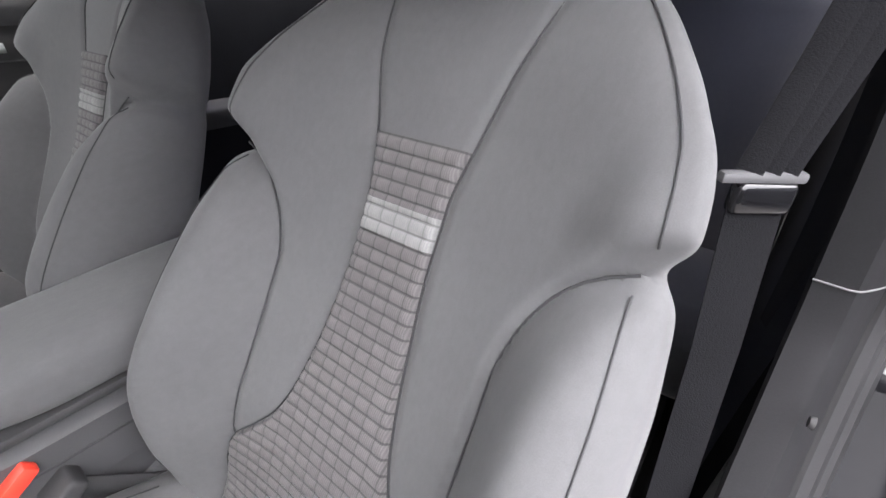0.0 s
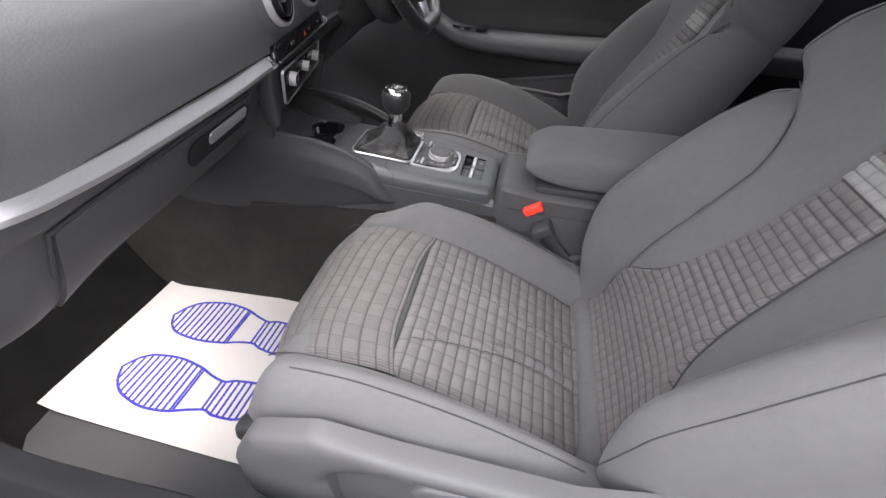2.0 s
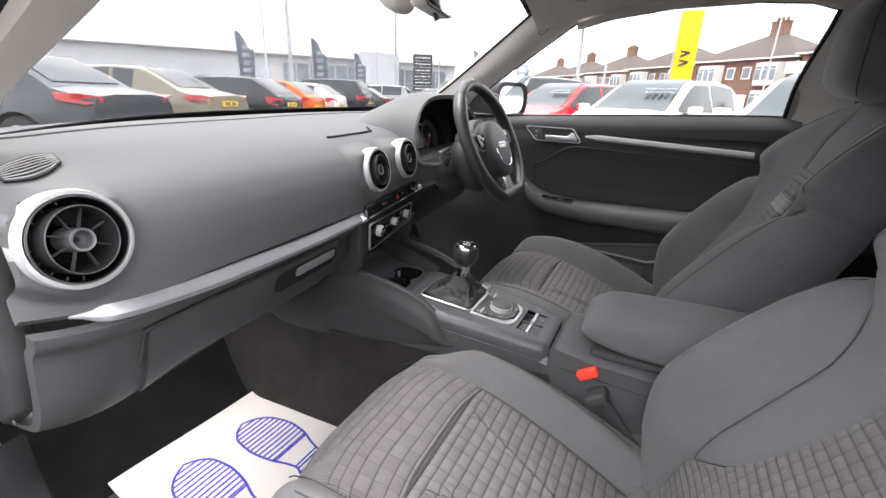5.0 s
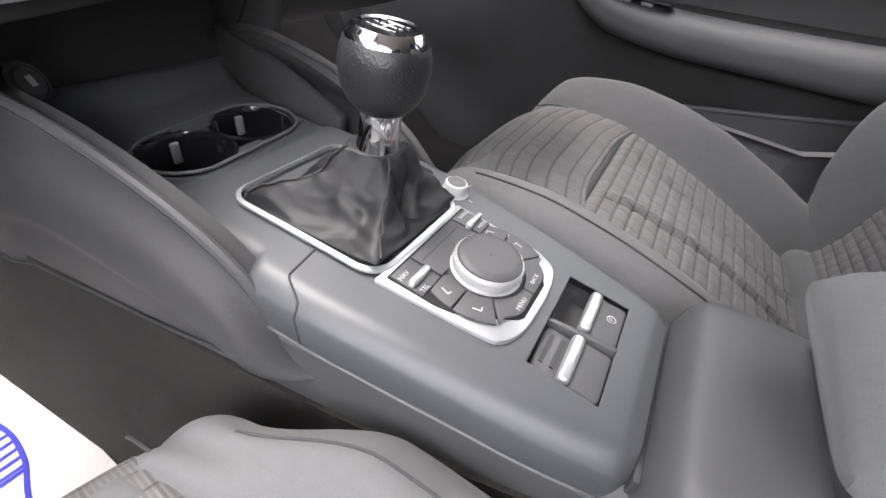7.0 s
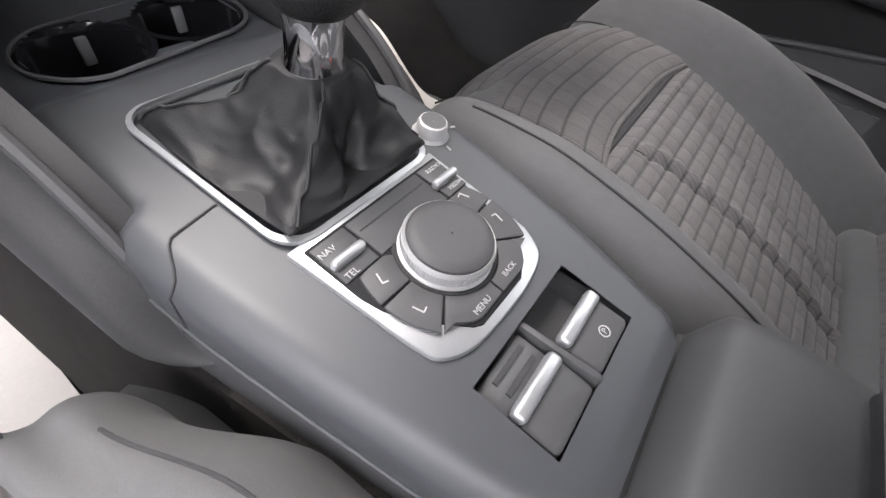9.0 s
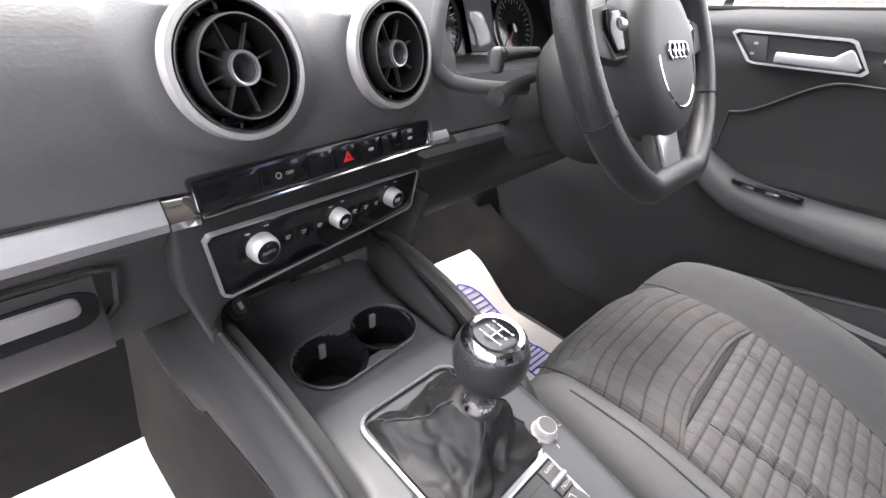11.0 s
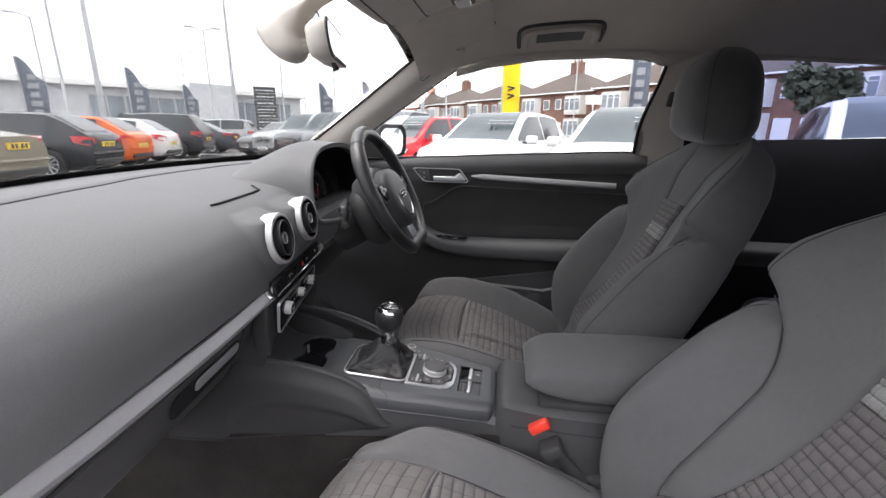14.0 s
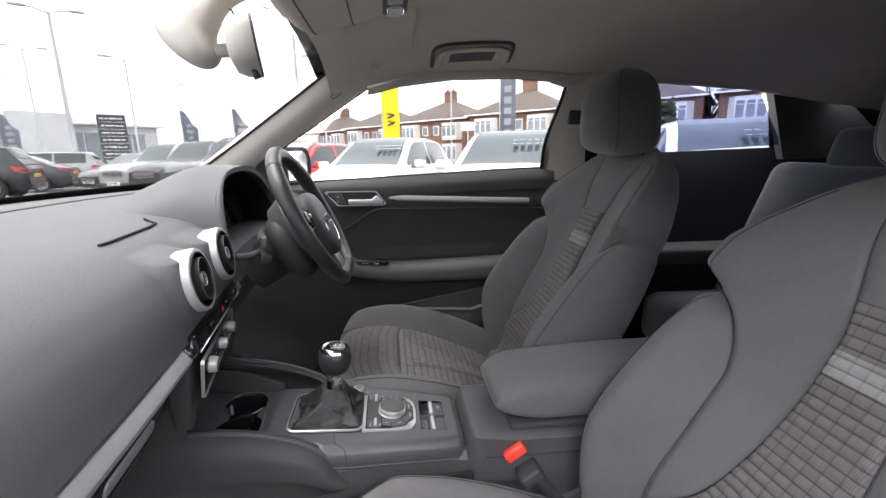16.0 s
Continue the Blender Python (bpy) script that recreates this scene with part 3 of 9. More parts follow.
    part("door_check", box(-0.81, 1.0, 0.70, 0.03, 0.08, 0.03, 0.006), "body", car)
    strike = part("striker", tube([(-0.795, -0.315, 0.645), (-0.855, -0.325, 0.645), (-0.860, -0.325, 0.655), (-0.860, -0.325, 0.695), (-0.855, -0.325, 0.705), (-0.795, -0.315, 0.705)], 0.0065, 8), "silver", car, "steel door striker")
    part("striker_plate", box(-0.80, -0.345, 0.675, 0.06, 0.012, 0.10, 0.008), "silver", strike)
    part("floor_pan", box(0.01, -0.05, 0.20, 1.6, 3.2, 0.03, 0.01), "dark", car)
    # windscreen, windows
    def screen(u, v):
        lo = Vector((0.01 + u * 0.70, 1.24 - 0.22 * u * u, 0.955 + 0.01 * u * u))
        hi = Vector((0.01 + u * 0.555, 0.60 - 0.05 * u * u, 1.298))
        if u < 0:
            lo.y -= 0.20 * u * u
            hi.y -= 0.16 * u * u
        p = lo.lerp(hi, v)
        p.z += 0.025 * math.sin(math.pi * v)
        return p
    bm = sheet(screen, span(-1, 1, 20), span(0, 1, 12), 0.005, (0, 0.5, 0.8))
    ws = lone("window_1", bm, "glass", "clear laminated windscreen", "windscreen", kind="structure")
    ws.visible_shadow = False
    band = sheet(lambda u, v: Vector(screen(u, 0.075 * v - 0.02)) + Vector((0, -0.004, -0.005)), span(-1, 1, 30), span(0, 1, 3), 0.002, (0, 0, -1))
    lone("trim", band, "rubber", "black ceramic band along the windscreen's foot", "window trim", kind="structure")

    def door_glass(u, v):
        lo = Vector((0.80 - 0.02 * u, 0.80 - 0.98 * u, 0.965 + 0.035 * u))
        hi = Vector((0.655 + 0.015 * u, 0.52 - 0.69 * u, lerp(u, [0, 0.25, 0.6, 1], [1.20, 1.285, 1.305, 1.285])))
        p = lo.lerp(hi, v)
        p.x += 0.02 * math.sin(math.pi * v)
        return p
    g = lone("window_2", sheet(door_glass, span(0, 1, 16), span(0, 1, 10), 0.004, (1, 0, 0)), "glass", "clear side window glass of the driver's door", "car window", kind="structure")
    g.visible_shadow = False

    def quarter(u, v):
        lo = Vector((0.79 - 0.04 * u, -0.34 - 0.735 * u, 1.040 + 0.045 * u))
        hi = Vector((0.675, -0.34 - 0.53 * u, 1.318 - 0.032 * u * u))
        return lo.lerp(hi, v)
    g = lone("window_3", sheet(quarter, span(0, 1, 10), span(0, 1, 8), 0.004, (1, 0, 0)), "tint", "tinted rear quarter window glass", "car window", kind="structure")
    g.visible_shadow = False

    for side in (-1, 1):
        word = "passenger" if side < 0 else "driver"
        off = 0.01
        # windscreen pillar: from the cowl to the roof rail
        a = [(0.715, 1.06, 0.955), (0.665, 0.86, 1.085), (0.60, 0.66, 1.215), (0.555, 0.54, 1.293)]
        b = [(0.775, 0.90, 0.955), (0.735, 0.76, 1.06), (0.685, 0.58, 1.175), (0.648, 0.44, 1.262)]
        if side < 0:
            a = [(0.722, 0.770, 0.930), (0.683, 0.722, 1.040), (0.635, 0.56, 1.145), (0.575, 0.37, 1.275)]
            b = [(0.732, 0.850, 0.928), (0.712, 0.792, 0.990), (0.694, 0.585, 1.095), (0.660, 0.30, 1.250)]
        def pillar_at(u, v):
            p = [Vector((lerp(v, [0, 1 / 3, 2 / 3, 1], [q[0] for q in c]), lerp(v, [0, 1 / 3, 2 / 3, 1], [q[1] for q in c]), lerp(v, [0, 1 / 3, 2 / 3, 1], [q[2] for q in c]))) for c in (a, b)]
            q = p[0].lerp(p[1], u)
            q.x -= 0.018 * math.sin(math.pi * u)
            q.z -= 0.010 * math.sin(math.pi * u)
            return (side * (q.x - off) + off, q.y, q.z)
        pil = thing("pillar_trim", (side * 0.72 + off, 1.0, 0.95), "light grey moulded windscreen pillar trim, " + word + "'s side", "pillar trim", kind="structure")
        part("panel", sheet(pillar_at, span(0, 1, 10), span(-0.04, 1, 24), 0.03, (side * 0.7, 0.5, 0.4)), "pillar", pil)
        if side > 0:
            # raised airbag badge, a plain rounded outline
            c = Vector(pillar_at(0.5, 0.80))
            mm = basis(c + Vector((-0.004, -0.003, -0.004)), Vector(pillar_at(0.5, 0.84)) - Vector(pillar_at(0.5, 0.76)), Vector(pillar_at(0.4, 0.8)) - Vector(pillar_at(0.6, 0.8)))
            part("badge", frame_ring(rounded(0.034, 0.016, 0.005), rounded(0.031, 0.013, 0.004), (0, 0, 0.001), mm), "plastic_grey", pil, "moulded oblong badge")
            part("joint", tube([Vector(pillar_at(u, 0.985)) + Vector((-0.001, 0, -0.003)) for u in span(0.05, 0.95, 10)], 0.0016, 6), "plastic_grey", pil)
        part("edge_seal", tube([Vector(pillar_at(0.0, v)) + Vector((0, 0.004, 0)) for v in span(0.3 if side < 0 else 0, 1, 14)], 0.004, 6), "rubber", pil, "black rubber edge")
        if side > 0:
            part("window_seal", tube([Vector(pillar_at(1.0, v)) + Vector((0.006, 0, 0.004)) for v in span(-0.04, 1, 14)], 0.007, 6), "rubber", pil, "black rubber window channel")
    # driver side roof rail, centre pillar, rear side trims
    rail = thing("roof_rail", (0.66, 0.0, 1.28), "light grey roof rail trim over the driver's window", "roof trim", kind="structure")
    edge = [(0.648, 0.46, 1.250), (0.655, 0.36, 1.277), (0.660, 0.2, 1.300), (0.664, 0.0, 1.308), (0.668, -0.12, 1.302), (0.672, -0.18, 1.285)]
    part("panel", tube(edge + [(0.675, -0.24, 1.300), (0.672, -0.5, 1.302), (0.668, -0.85, 1.285), (0.66, -1.2, 1.24)], 0.02, 10), "pillar", rail)
    part("seal", tube([(x + 0.014, y, z - 0.014) for x, y, z in edge], 0.006, 8), "rubber", rail)
    for side in (-1, 1):
        post = thing("centre_pillar", (side * 0.72, -0.25, 0.9), "light grey upper and black lower centre pillar trim", "pillar trim", kind="structure")
        def bp(u, v):
            y0, y1 = lerp(v, [0, 0.3, 1], [-0.155, -0.155, -0.185]), lerp(v, [0, 0.3, 1], [-0.37, -0.365, -0.35])
            x = lerp(v, [0, 0.25, 1], [0.785, 0.775, 0.668])
            return (side * (x - 0.012 * math.sin(math.pi * u)) + (0.0 if side > 0 else 0.01), y0 + (y1 - y0) * u, 0.96 + 0.345 * v)
        if side < 0:
            part("post_cover", sheet(lambda u, v: (-0.705 + 0.05 * v * v - 0.03 * math.sin(math.pi * u), -0.305 - 0.24 * u, 0.60 + 0.72 * v), span(0, 1, 8), span(0, 1, 10), 0.03, (-1, 0, 0)), "trim_black", post, "black centre pillar trim")
            continue
        part("upper_trim", sheet(bp, span(0, 1, 8), span(0, 1, 14), 0.03, (side, 0, 0)), "pillar", post)
        part("lower_trim", sheet(lambda u, v: (side * (0.768 + 0.02 * v), (-0.16 if side > 0 else -0.33) - (0.17 if side > 0 else 0.06) * u, 0.30 + 0.67 * v), span(0, 1, 4), span(0, 1, 8), 0.04, (side, 0, 0)), "dark", post)
        part("seal", tube([Vector(bp(0.0, v)) + Vector((side * 0.004, 0.005, 0)) for v in span(0, 1, 10)], 0.006, 8), "rubber", post)
    for side in (-1, 1):
        rear = thing("rear_side_trim", (side * 0.75, -0.8, 0.5), "dark cloth covered side trim beside the back seat", "side trim", kind="structure")
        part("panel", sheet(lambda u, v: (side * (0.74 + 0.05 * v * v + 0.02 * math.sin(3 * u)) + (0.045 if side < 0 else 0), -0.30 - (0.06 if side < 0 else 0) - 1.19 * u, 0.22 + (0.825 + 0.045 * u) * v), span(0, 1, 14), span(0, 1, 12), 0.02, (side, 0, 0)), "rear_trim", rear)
        part("rear_pillar", sheet(lambda u, v: (side * (0.760 - 0.095 * v), lerp(v, [0, 1], [-1.105, -0.905]) - 0.46 * u, 1.03 + 0.29 * v), span(0, 1, 6), span(0, 1, 8), 0.03, (side, 0, 0)), "plastic_grey", rear, "grey rear pillar trim")
        if side > 0:
            part("armrest_shelf", prism(both(side, [(0.70, -0.40, 0.70), (0.76, -0.36, 0.72), (0.77, -1.0, 0.72), (0.68, -1.0, 0.70)]), (0, 0, -0.06), 0.012), "dark", rear)
    # passenger quarter glass
    g = lone("window_4", sheet(lambda u, v: (lambda q: (0.02 - q[0], q[1], q[2]))(quarter(u, v)), span(0, 1, 10), span(0, 1, 8), 0.004, (-1, 0, 0)), "tint", "tinted rear quarter window glass", "car window", kind="structure")
    g.visible_shadow = False


shell()


# ---- seats ----
def back_half(s):
    return lerp(s, [-0.04, 0.05, 0.12, 0.20, 0.30, 0.40, 0.46, 0.50, 0.53, 0.58, 0.62, 0.66, 0.69, 0.72, 0.75], [0.17, 0.222, 0.252, 0.268, 0.273, 0.270, 0.263, 0.257, 0.256, 0.249, 0.232, 0.208, 0.186, 0.154, 0.110])


def panel_half(s):
    return lerp(s, [0.0, 0.09, 0.14, 0.175, 0.21, 0.26, 0.35, 0.44, 0.50, 0.56, 0.61, 0.69, 0.76], [0.168, 0.165, 0.152, 0.120, 0.092, 0.073, 0.057, 0.0495, 0.0505, 0.062, 0.075, 0.095, 0.112])


def bolster_seam(s):
    return lerp(s, [0.0, 0.13, 0.28, 0.38, 0.42, 0.462, 0.488, 0.503, 0.512], [0.166, 0.156, 0.149, 0.149, 0.157, 0.177, 0.202, 0.232, 0.256])


def wing_line(a):
    """Height of the crease under the shoulder wing, a across."""
    return lerp(a, [0.149, 0.158, 0.178, 0.202, 0.230, 0.262], [0.380, 0.422, 0.460, 0.483, 0.498, 0.508])


def wing_shape(a, s):
    """The wing stands proud above its crease and the bolster is tucked in below it."""
    d = s - wing_line(a)
    out = smooth((a - 0.165) / 0.06)
    lip = 0.016 * smooth(d / 0.028) * (1 - smooth((d - 0.03) / 0.09))
    tuck = 0.019 * math.exp(-((d + 0.004) / 0.015) ** 2)
    return out * (lip - tuck)


def back_face(u, s):
    """How far the backrest's front stands out at u across and s up."""
    a = abs(u)
    f = 0.014 * math.exp(-((s - 0.20) / 0.14) ** 2) + 0.012 * smooth((0.08 - s) / 0.1)
    f += 0.055 * smooth((a - 0.05) / 0.23) * smooth((s - 0.02) / 0.2) * (1 - 0.35 * smooth((s - 0.58) / 0.12))
    if s < 0.505:
        us = bolster_seam(s)
        rise = lerp(s, [0.0, 0.1, 0.2, 0.3, 0.4, 0.46, 0.505], [0.06, 0.078, 0.078, 0.068, 0.046, 0.020, 0.0])
        f += rise * smooth((a - us) / 0.065) ** 0.8
        f -= 0.009 * math.exp(-((a - us) / 0.007) ** 2)
    f -= 0.004 * math.exp(-((a - panel_half(s)) / 0.006) ** 2)
    f -= 0.03 * smooth((s - 0.62) / 0.14)
    return f + wing_shape(a, s)


def make_seat(cx, side, group, lean):
    """A sports seat; side: -1 has its outer side towards -x."""
    who = "passenger" if side < 0 else "driver"
    base = Vector((cx, 0.058, 0.378))
    AXIS, FRONT = Vector((0, -math.sin(lean), math.cos(lean))), Vector((0, math.cos(lean), math.sin(lean)))
    seat = thing("front_seat", (cx, 0.25, 0.25), f"dark grey cloth sports seat with quilted check centre, {who}'s side", "car seat", group)

    def at(u, s, w):
        return base + Vector((u, 0, 0)) + AXIS * s + FRONT * w

    rings = []
    front, rear = span(-1, 1, 121), span(1, -1, 31)[1:-1]
    for s in [-0.04 + 0.788 * i / 199 for i in range(200)]:
        hw = back_half(s) - 0.013 * math.exp(-((s - 0.507) / 0.015) ** 2) + 0.003 * smooth((s - 0.515) / 0.02) * (1 - smooth((s - 0.56) / 0.05))
        thick = math.sqrt(max(0.0, 1 - (max(0, s - 0.64) / 0.109) ** 2)) * (0.55 + 0.45 * smooth((s + 0.04) / 0.10))
        edge = 0.005 + 0.02 * smooth((0.5 - s) / 0.3) + 0.038 * smooth((s - 0.506) / 0.034) * (1 - smooth((s - 0.58) / 0.10)) - 0.012 * math.exp(-((s - 0.503) / 0.012) ** 2)
        ring = []
        for p in front:
            e = (1 - abs(p) ** 7) ** 0.46
            f = back_face(p * hw, s)
            mid = edge - 0.03 * smooth((s - 0.66) / 0.1)
            ring.append(at(p * hw, s, mid + (f - mid) * e if thick > 0.98 else mid + ((f - mid) * e) * max(thick, 0.15)))
        for p in rear:
            e = (1 - abs(p) ** 6) ** 0.4
            back = -0.105 - 0.02 * math.cos(p * 1.5)
            ring.append(at(p * hw, s, edge + (back - edge) * e * max(thick, 0.10) - 0.03 * smooth((s - 0.66) / 0.1)))
        rings.append(ring)
    part("backrest", loft(rings), "cloth", seat, "dark grey cloth backrest with side bolsters", 60)

    # quilted centre panel
    CU, CS = 0.0188, 0.0146
    def centre(p, s, lift=0.0015):
        u = p * (panel_half(s) - 0.002)
        du, ds = abs((u / CU) % 1 - 0.5) * 2, abs((s / CS) % 1 - 0.5) * 2
        puff = 0.0032 * (1 - 0.35 * du**4) * (1 - ds**3) * smooth((1 - abs(p)) / 0.05)
        return at(u, s, back_face(u, s) + lift + puff + 0.003 * smooth((1 - abs(p)) / 0.06))
    cell_uv = lambda p, s: (p * (panel_half(s) - 0.002) / CU, s / CS)
    part("quilted_panel", sheet(centre, span(-1, 1, 85), span(0.0, 0.455, 160), 0.012, -FRONT, uv=cell_uv), "check", seat, "grey ribbed cloth quilted in small squares")
    part("quilted_panel_top", sheet(centre, span(-1, 1, 50), span(0.489, 0.556, 30), 0.012, -FRONT, uv=cell_uv), "check", seat, "grey ribbed cloth quilted in small squares")
    part("contrast_patch", sheet(lambda p, s: centre(p, s, 0.0022), span(-1, 1, 50), span(0.455, 0.489, 16), 0.012, -FRONT, uv=cell_uv), "patch", seat, "pale silver grey woven patch")
    for d in (-1, 1):
        part("panel_seam", tube([at(d * panel_half(s), s, back_face(d * panel_half(s), s) + 0.0012) for s in span(0.0, 0.725, 60)], 0.0012, 6), "thread", seat)
        part("bolster_seam", tube([at(d * bolster_seam(s), s, back_face(d * bolster_seam(s), s) + 0.0008 + 0.0022 * smooth((s - 0.44) / 0.06)) for s in span(0.0, 0.503, 56)], 0.0012, 6), "thread", seat)
        edge_line = []
        for s in span(0.08, 0.488, 40):
            hw = back_half(s)
            p = 0.895
            e = (1 - p**7) ** 0.46
            mid = 0.005 + 0.02 * smooth((0.5 - s) / 0.3)
            edge_line.append(at(d * p * hw, s, mid + (back_face(p * hw, s) - mid) * e + 0.0006))
        part("side_seam", tube(edge_line, 0.0009, 6), "thread", seat)
        wing = []
        for s in span(0.524, 0.700, 30):
            hw = back_half(s)
            p = 0.93
            mid = 0.005 + 0.038 * smooth((s - 0.506) / 0.034) * (1 - smooth((s - 0.58) / 0.10)) - 0.03 * smooth((s - 0.66) / 0.1)
            thick = math.sqrt(max(0.0, 1 - (max(0, s - 0.64) / 0.109) ** 2))
            e = (1 - p**7) ** 0.46 * (1 if thick > 0.98 else max(thick, 0.15))
            wing.append(at(d * p * hw, s, mid + (back_face(p * hw, s) - mid) * e + 0.0008))
        part("wing_seam", tube(wing, 0.0010, 6), "thread", seat)

    # headrest on two posts
    hc = at(0, 0.812 if side > 0 else 0.822, 0.054 if side > 0 else 0.030)
    tops = []
    for k in range(41):
        v = -1 + 2 * k / 40
        r = (1 - abs(v) ** (5 if v < 0 else 2.6)) ** 0.48 if abs(v) < 1 else 0
        z = v * 0.110
        wide = (0.126 - 0.013 * v) * max(r, 0.03)
        deep = (0.074 - 0.005 * v) * max(r, 0.03)
        ring = []
        for i in range(56):
            a = 2 * math.pi * i / 56
            c, sn = math.cos(a), math.sin(a)
            x = wide * math.copysign(abs(c) ** 0.62, c)
            w = deep * math.copysign(abs(sn) ** 0.5, sn)
            bow = 0.012 * (x / 0.12) ** 2 if sn < 0 else -0.012 * (x / 0.12) ** 4
            ring.append(hc + Vector((x, 0, 0)) + Vector((0, -0.06, 0.998)) * z + Vector((0, 0.998, 0.06)) * (w + bow + 0.010 * v - 0.012 * max(0.0, v) ** 2))
        tops.append(ring)
    hr = part("headrest", loft(tops), "leather_cloth", seat, "dark grey cloth headrest", 60)
    for d in (-1, 1):
        part("post", tube([at(d * 0.068, 0.69, -0.045), at(d * 0.068, 0.738, -0.022), hc + Vector((d * 0.068, -0.020, -0.06))], 0.006, 12), "chrome", seat, "chrome headrest post")
        part("post_collar", lathe([(0.013, -0.004), (0.014, 0.002), (0.010, 0.006)], 20, Matrix.Translation(at(d * 0.068, 0.742, -0.020)) @ Matrix.Rotation(lean, 4, "X")), "plastic", hr.parent)
        part("headrest_seam", tube([Vector(tops[k][7 if d > 0 else 21]) + Vector((0, 0.0006, 0)) for k in range(2, 39)], 0.0011, 6), "thread", seat)

    # cushion
    zs = ([0.02, 0.07, 0.15, 0.25, 0.35, 0.42, 0.50, 0.55, 0.585], [0.375, 0.377, 0.414, 0.460, 0.496, 0.511, 0.515, 0.503, 0.472])
    def bolster(y):
        return lerp(y, [0.02, 0.10, 0.22, 0.36, 0.48, 0.555, 0.585], [0.075, 0.084, 0.082, 0.070, 0.052, 0.020, 0.0])
    def top(u, y):
        a = abs(u)
        h = lerp(y, *zs) + bolster(y) * (1.0 if u * side > 0 else 0.72) * smooth((a - 0.150) / 0.062)
        return h - 0.007 * math.exp(-((a - 0.160) / 0.007) ** 2)
    rings = []
    for y in [0.015 + 0.556 * i / 89 for i in range(90)]:
        hw = lerp(y, [0.0, 0.08, 0.3, 0.5, 0.57, 0.59], [0.235, 0.258, 0.262, 0.252, 0.225, 0.19])
        tuck = 0.034 * smooth((y - 0.40) / 0.10) if side < 0 else 0.0
        low = lerp(y, [0.0, 0.1, 0.45, 0.585], [0.35, 0.37, 0.40, 0.405])
        nose = math.sqrt(max(0.02, 1 - max(0, (y - 0.512) / 0.060) ** 2))
        ring = []
        for p in front:
            e = (1 - abs(p) ** 10) ** 0.42
            mid = low + 0.03
            ring.append(Vector((cx + p * hw - tuck * max(0.0, p * side * -1) ** 3, y, mid + (top(p * hw, y) - mid) * e * nose - 0.6 * tuck * smooth((-p * side - 0.66) / 0.12))))
        for p in rear:
            ring.append(Vector((cx + p * hw, y, low + 0.03 - 0.03 * (1 - abs(p) ** 8) ** 0.5)))
        rings.append(ring)
    part("cushion", loft(rings), "cloth", seat, "dark grey cloth seat cushion with raised bolsters", 60)
    part("cushion_roll", tube([(cx + x, 0.056 + 0.012 * (x / 0.17) ** 4, 0.384 + 0.004 * math.cos(x * 9)) for x in span(-0.172, 0.172, 24)], [0.018] + [0.026] * 22 + [0.018], 16), "cloth", seat)

    # check cloth of the cushion: the long rear field with two stitched channels
    KU, KV = 0.0245, 0.0182
    def channel(y):
        return lerp(y, [0.06, 0.10, 0.15, 0.20, 0.26, 0.32, 0.385], [0.056, 0.045, 0.043, 0.047, 0.060, 0.075, 0.094])
    def field(p, y):
        u = p * 0.157
        du, dv = abs((u / KU) % 1 - 0.5) * 2, abs((y / KV) % 1 - 0.5) * 2
        puff = 0.0034 * (1 - 0.35 * du**4) * (1 - dv**3)
        gap = abs(u) - channel(y)
        dip = (0.006 * math.exp(-(gap / 0.0035) ** 2) - 0.005 * math.exp(-((gap + 0.011) / 0.006) ** 2)) * smooth((0.375 - y) / 0.03)
        rim = smooth((1 - abs(p)) / 0.05) * smooth((0.380 - y) / 0.012)
        return Vector((cx + u, y, top(u, y) + 0.0015 + (0.004 + puff) * rim - dip))
    part("seat_field", sheet(field, span(-1, 1, 100), span(0.075, 0.380, 110), 0.012, (0, 0, -1), uv=lambda p, y: (p * 0.157 / KU, y / KV)), "check", seat, "grey ribbed cloth quilted in small squares")
    def nose_pos(p, t):
        # t runs along the thigh pad from its seam over the front edge and down
        u = p * lerp(t, [0, 0.12, 0.2, 0.29], [0.158, 0.160, 0.166, 0.160])
        ys = lerp(t, [0, 0.10, 0.16, 0.20, 0.235, 0.29], [0.388, 0.480, 0.531, 0.561, 0.575, 0.577])
        z = lerp(t, [0, 0.05, 0.10, 0.16, 0.20, 0.235, 0.29], [0.506, 0.514, 0.516, 0.506, 0.486, 0.456, 0.398])
        ys -= 0.020 * (max(0.0, abs(u) - 0.05) / 0.11) ** 2
        du, dv = abs((u / KU) % 1 - 0.5) * 2, abs((t / 0.0215) % 1 - 0.5) * 2
        puff = 0.0026 * (1 - dv**4)
        rim = smooth((1 - abs(p)) / 0.06) * smooth(t / 0.012)
        out = Vector((0, smooth((t - 0.12) / 0.1), 1 - 0.9 * smooth((t - 0.15) / 0.1))).normalized()
        return Vector((cx + u, ys, z)) + out * ((0.006 + puff) * rim - 0.004)
    part("thigh_pad", sheet(nose_pos, span(-1, 1, 100), span(0, 0.29, 100), 0.012, (0, -0.7, -0.7), uv=lambda p, t: (p * 0.158 / KU, t / 0.0215)), "rib", seat, "grey ribbed cloth with stitched cross lines")
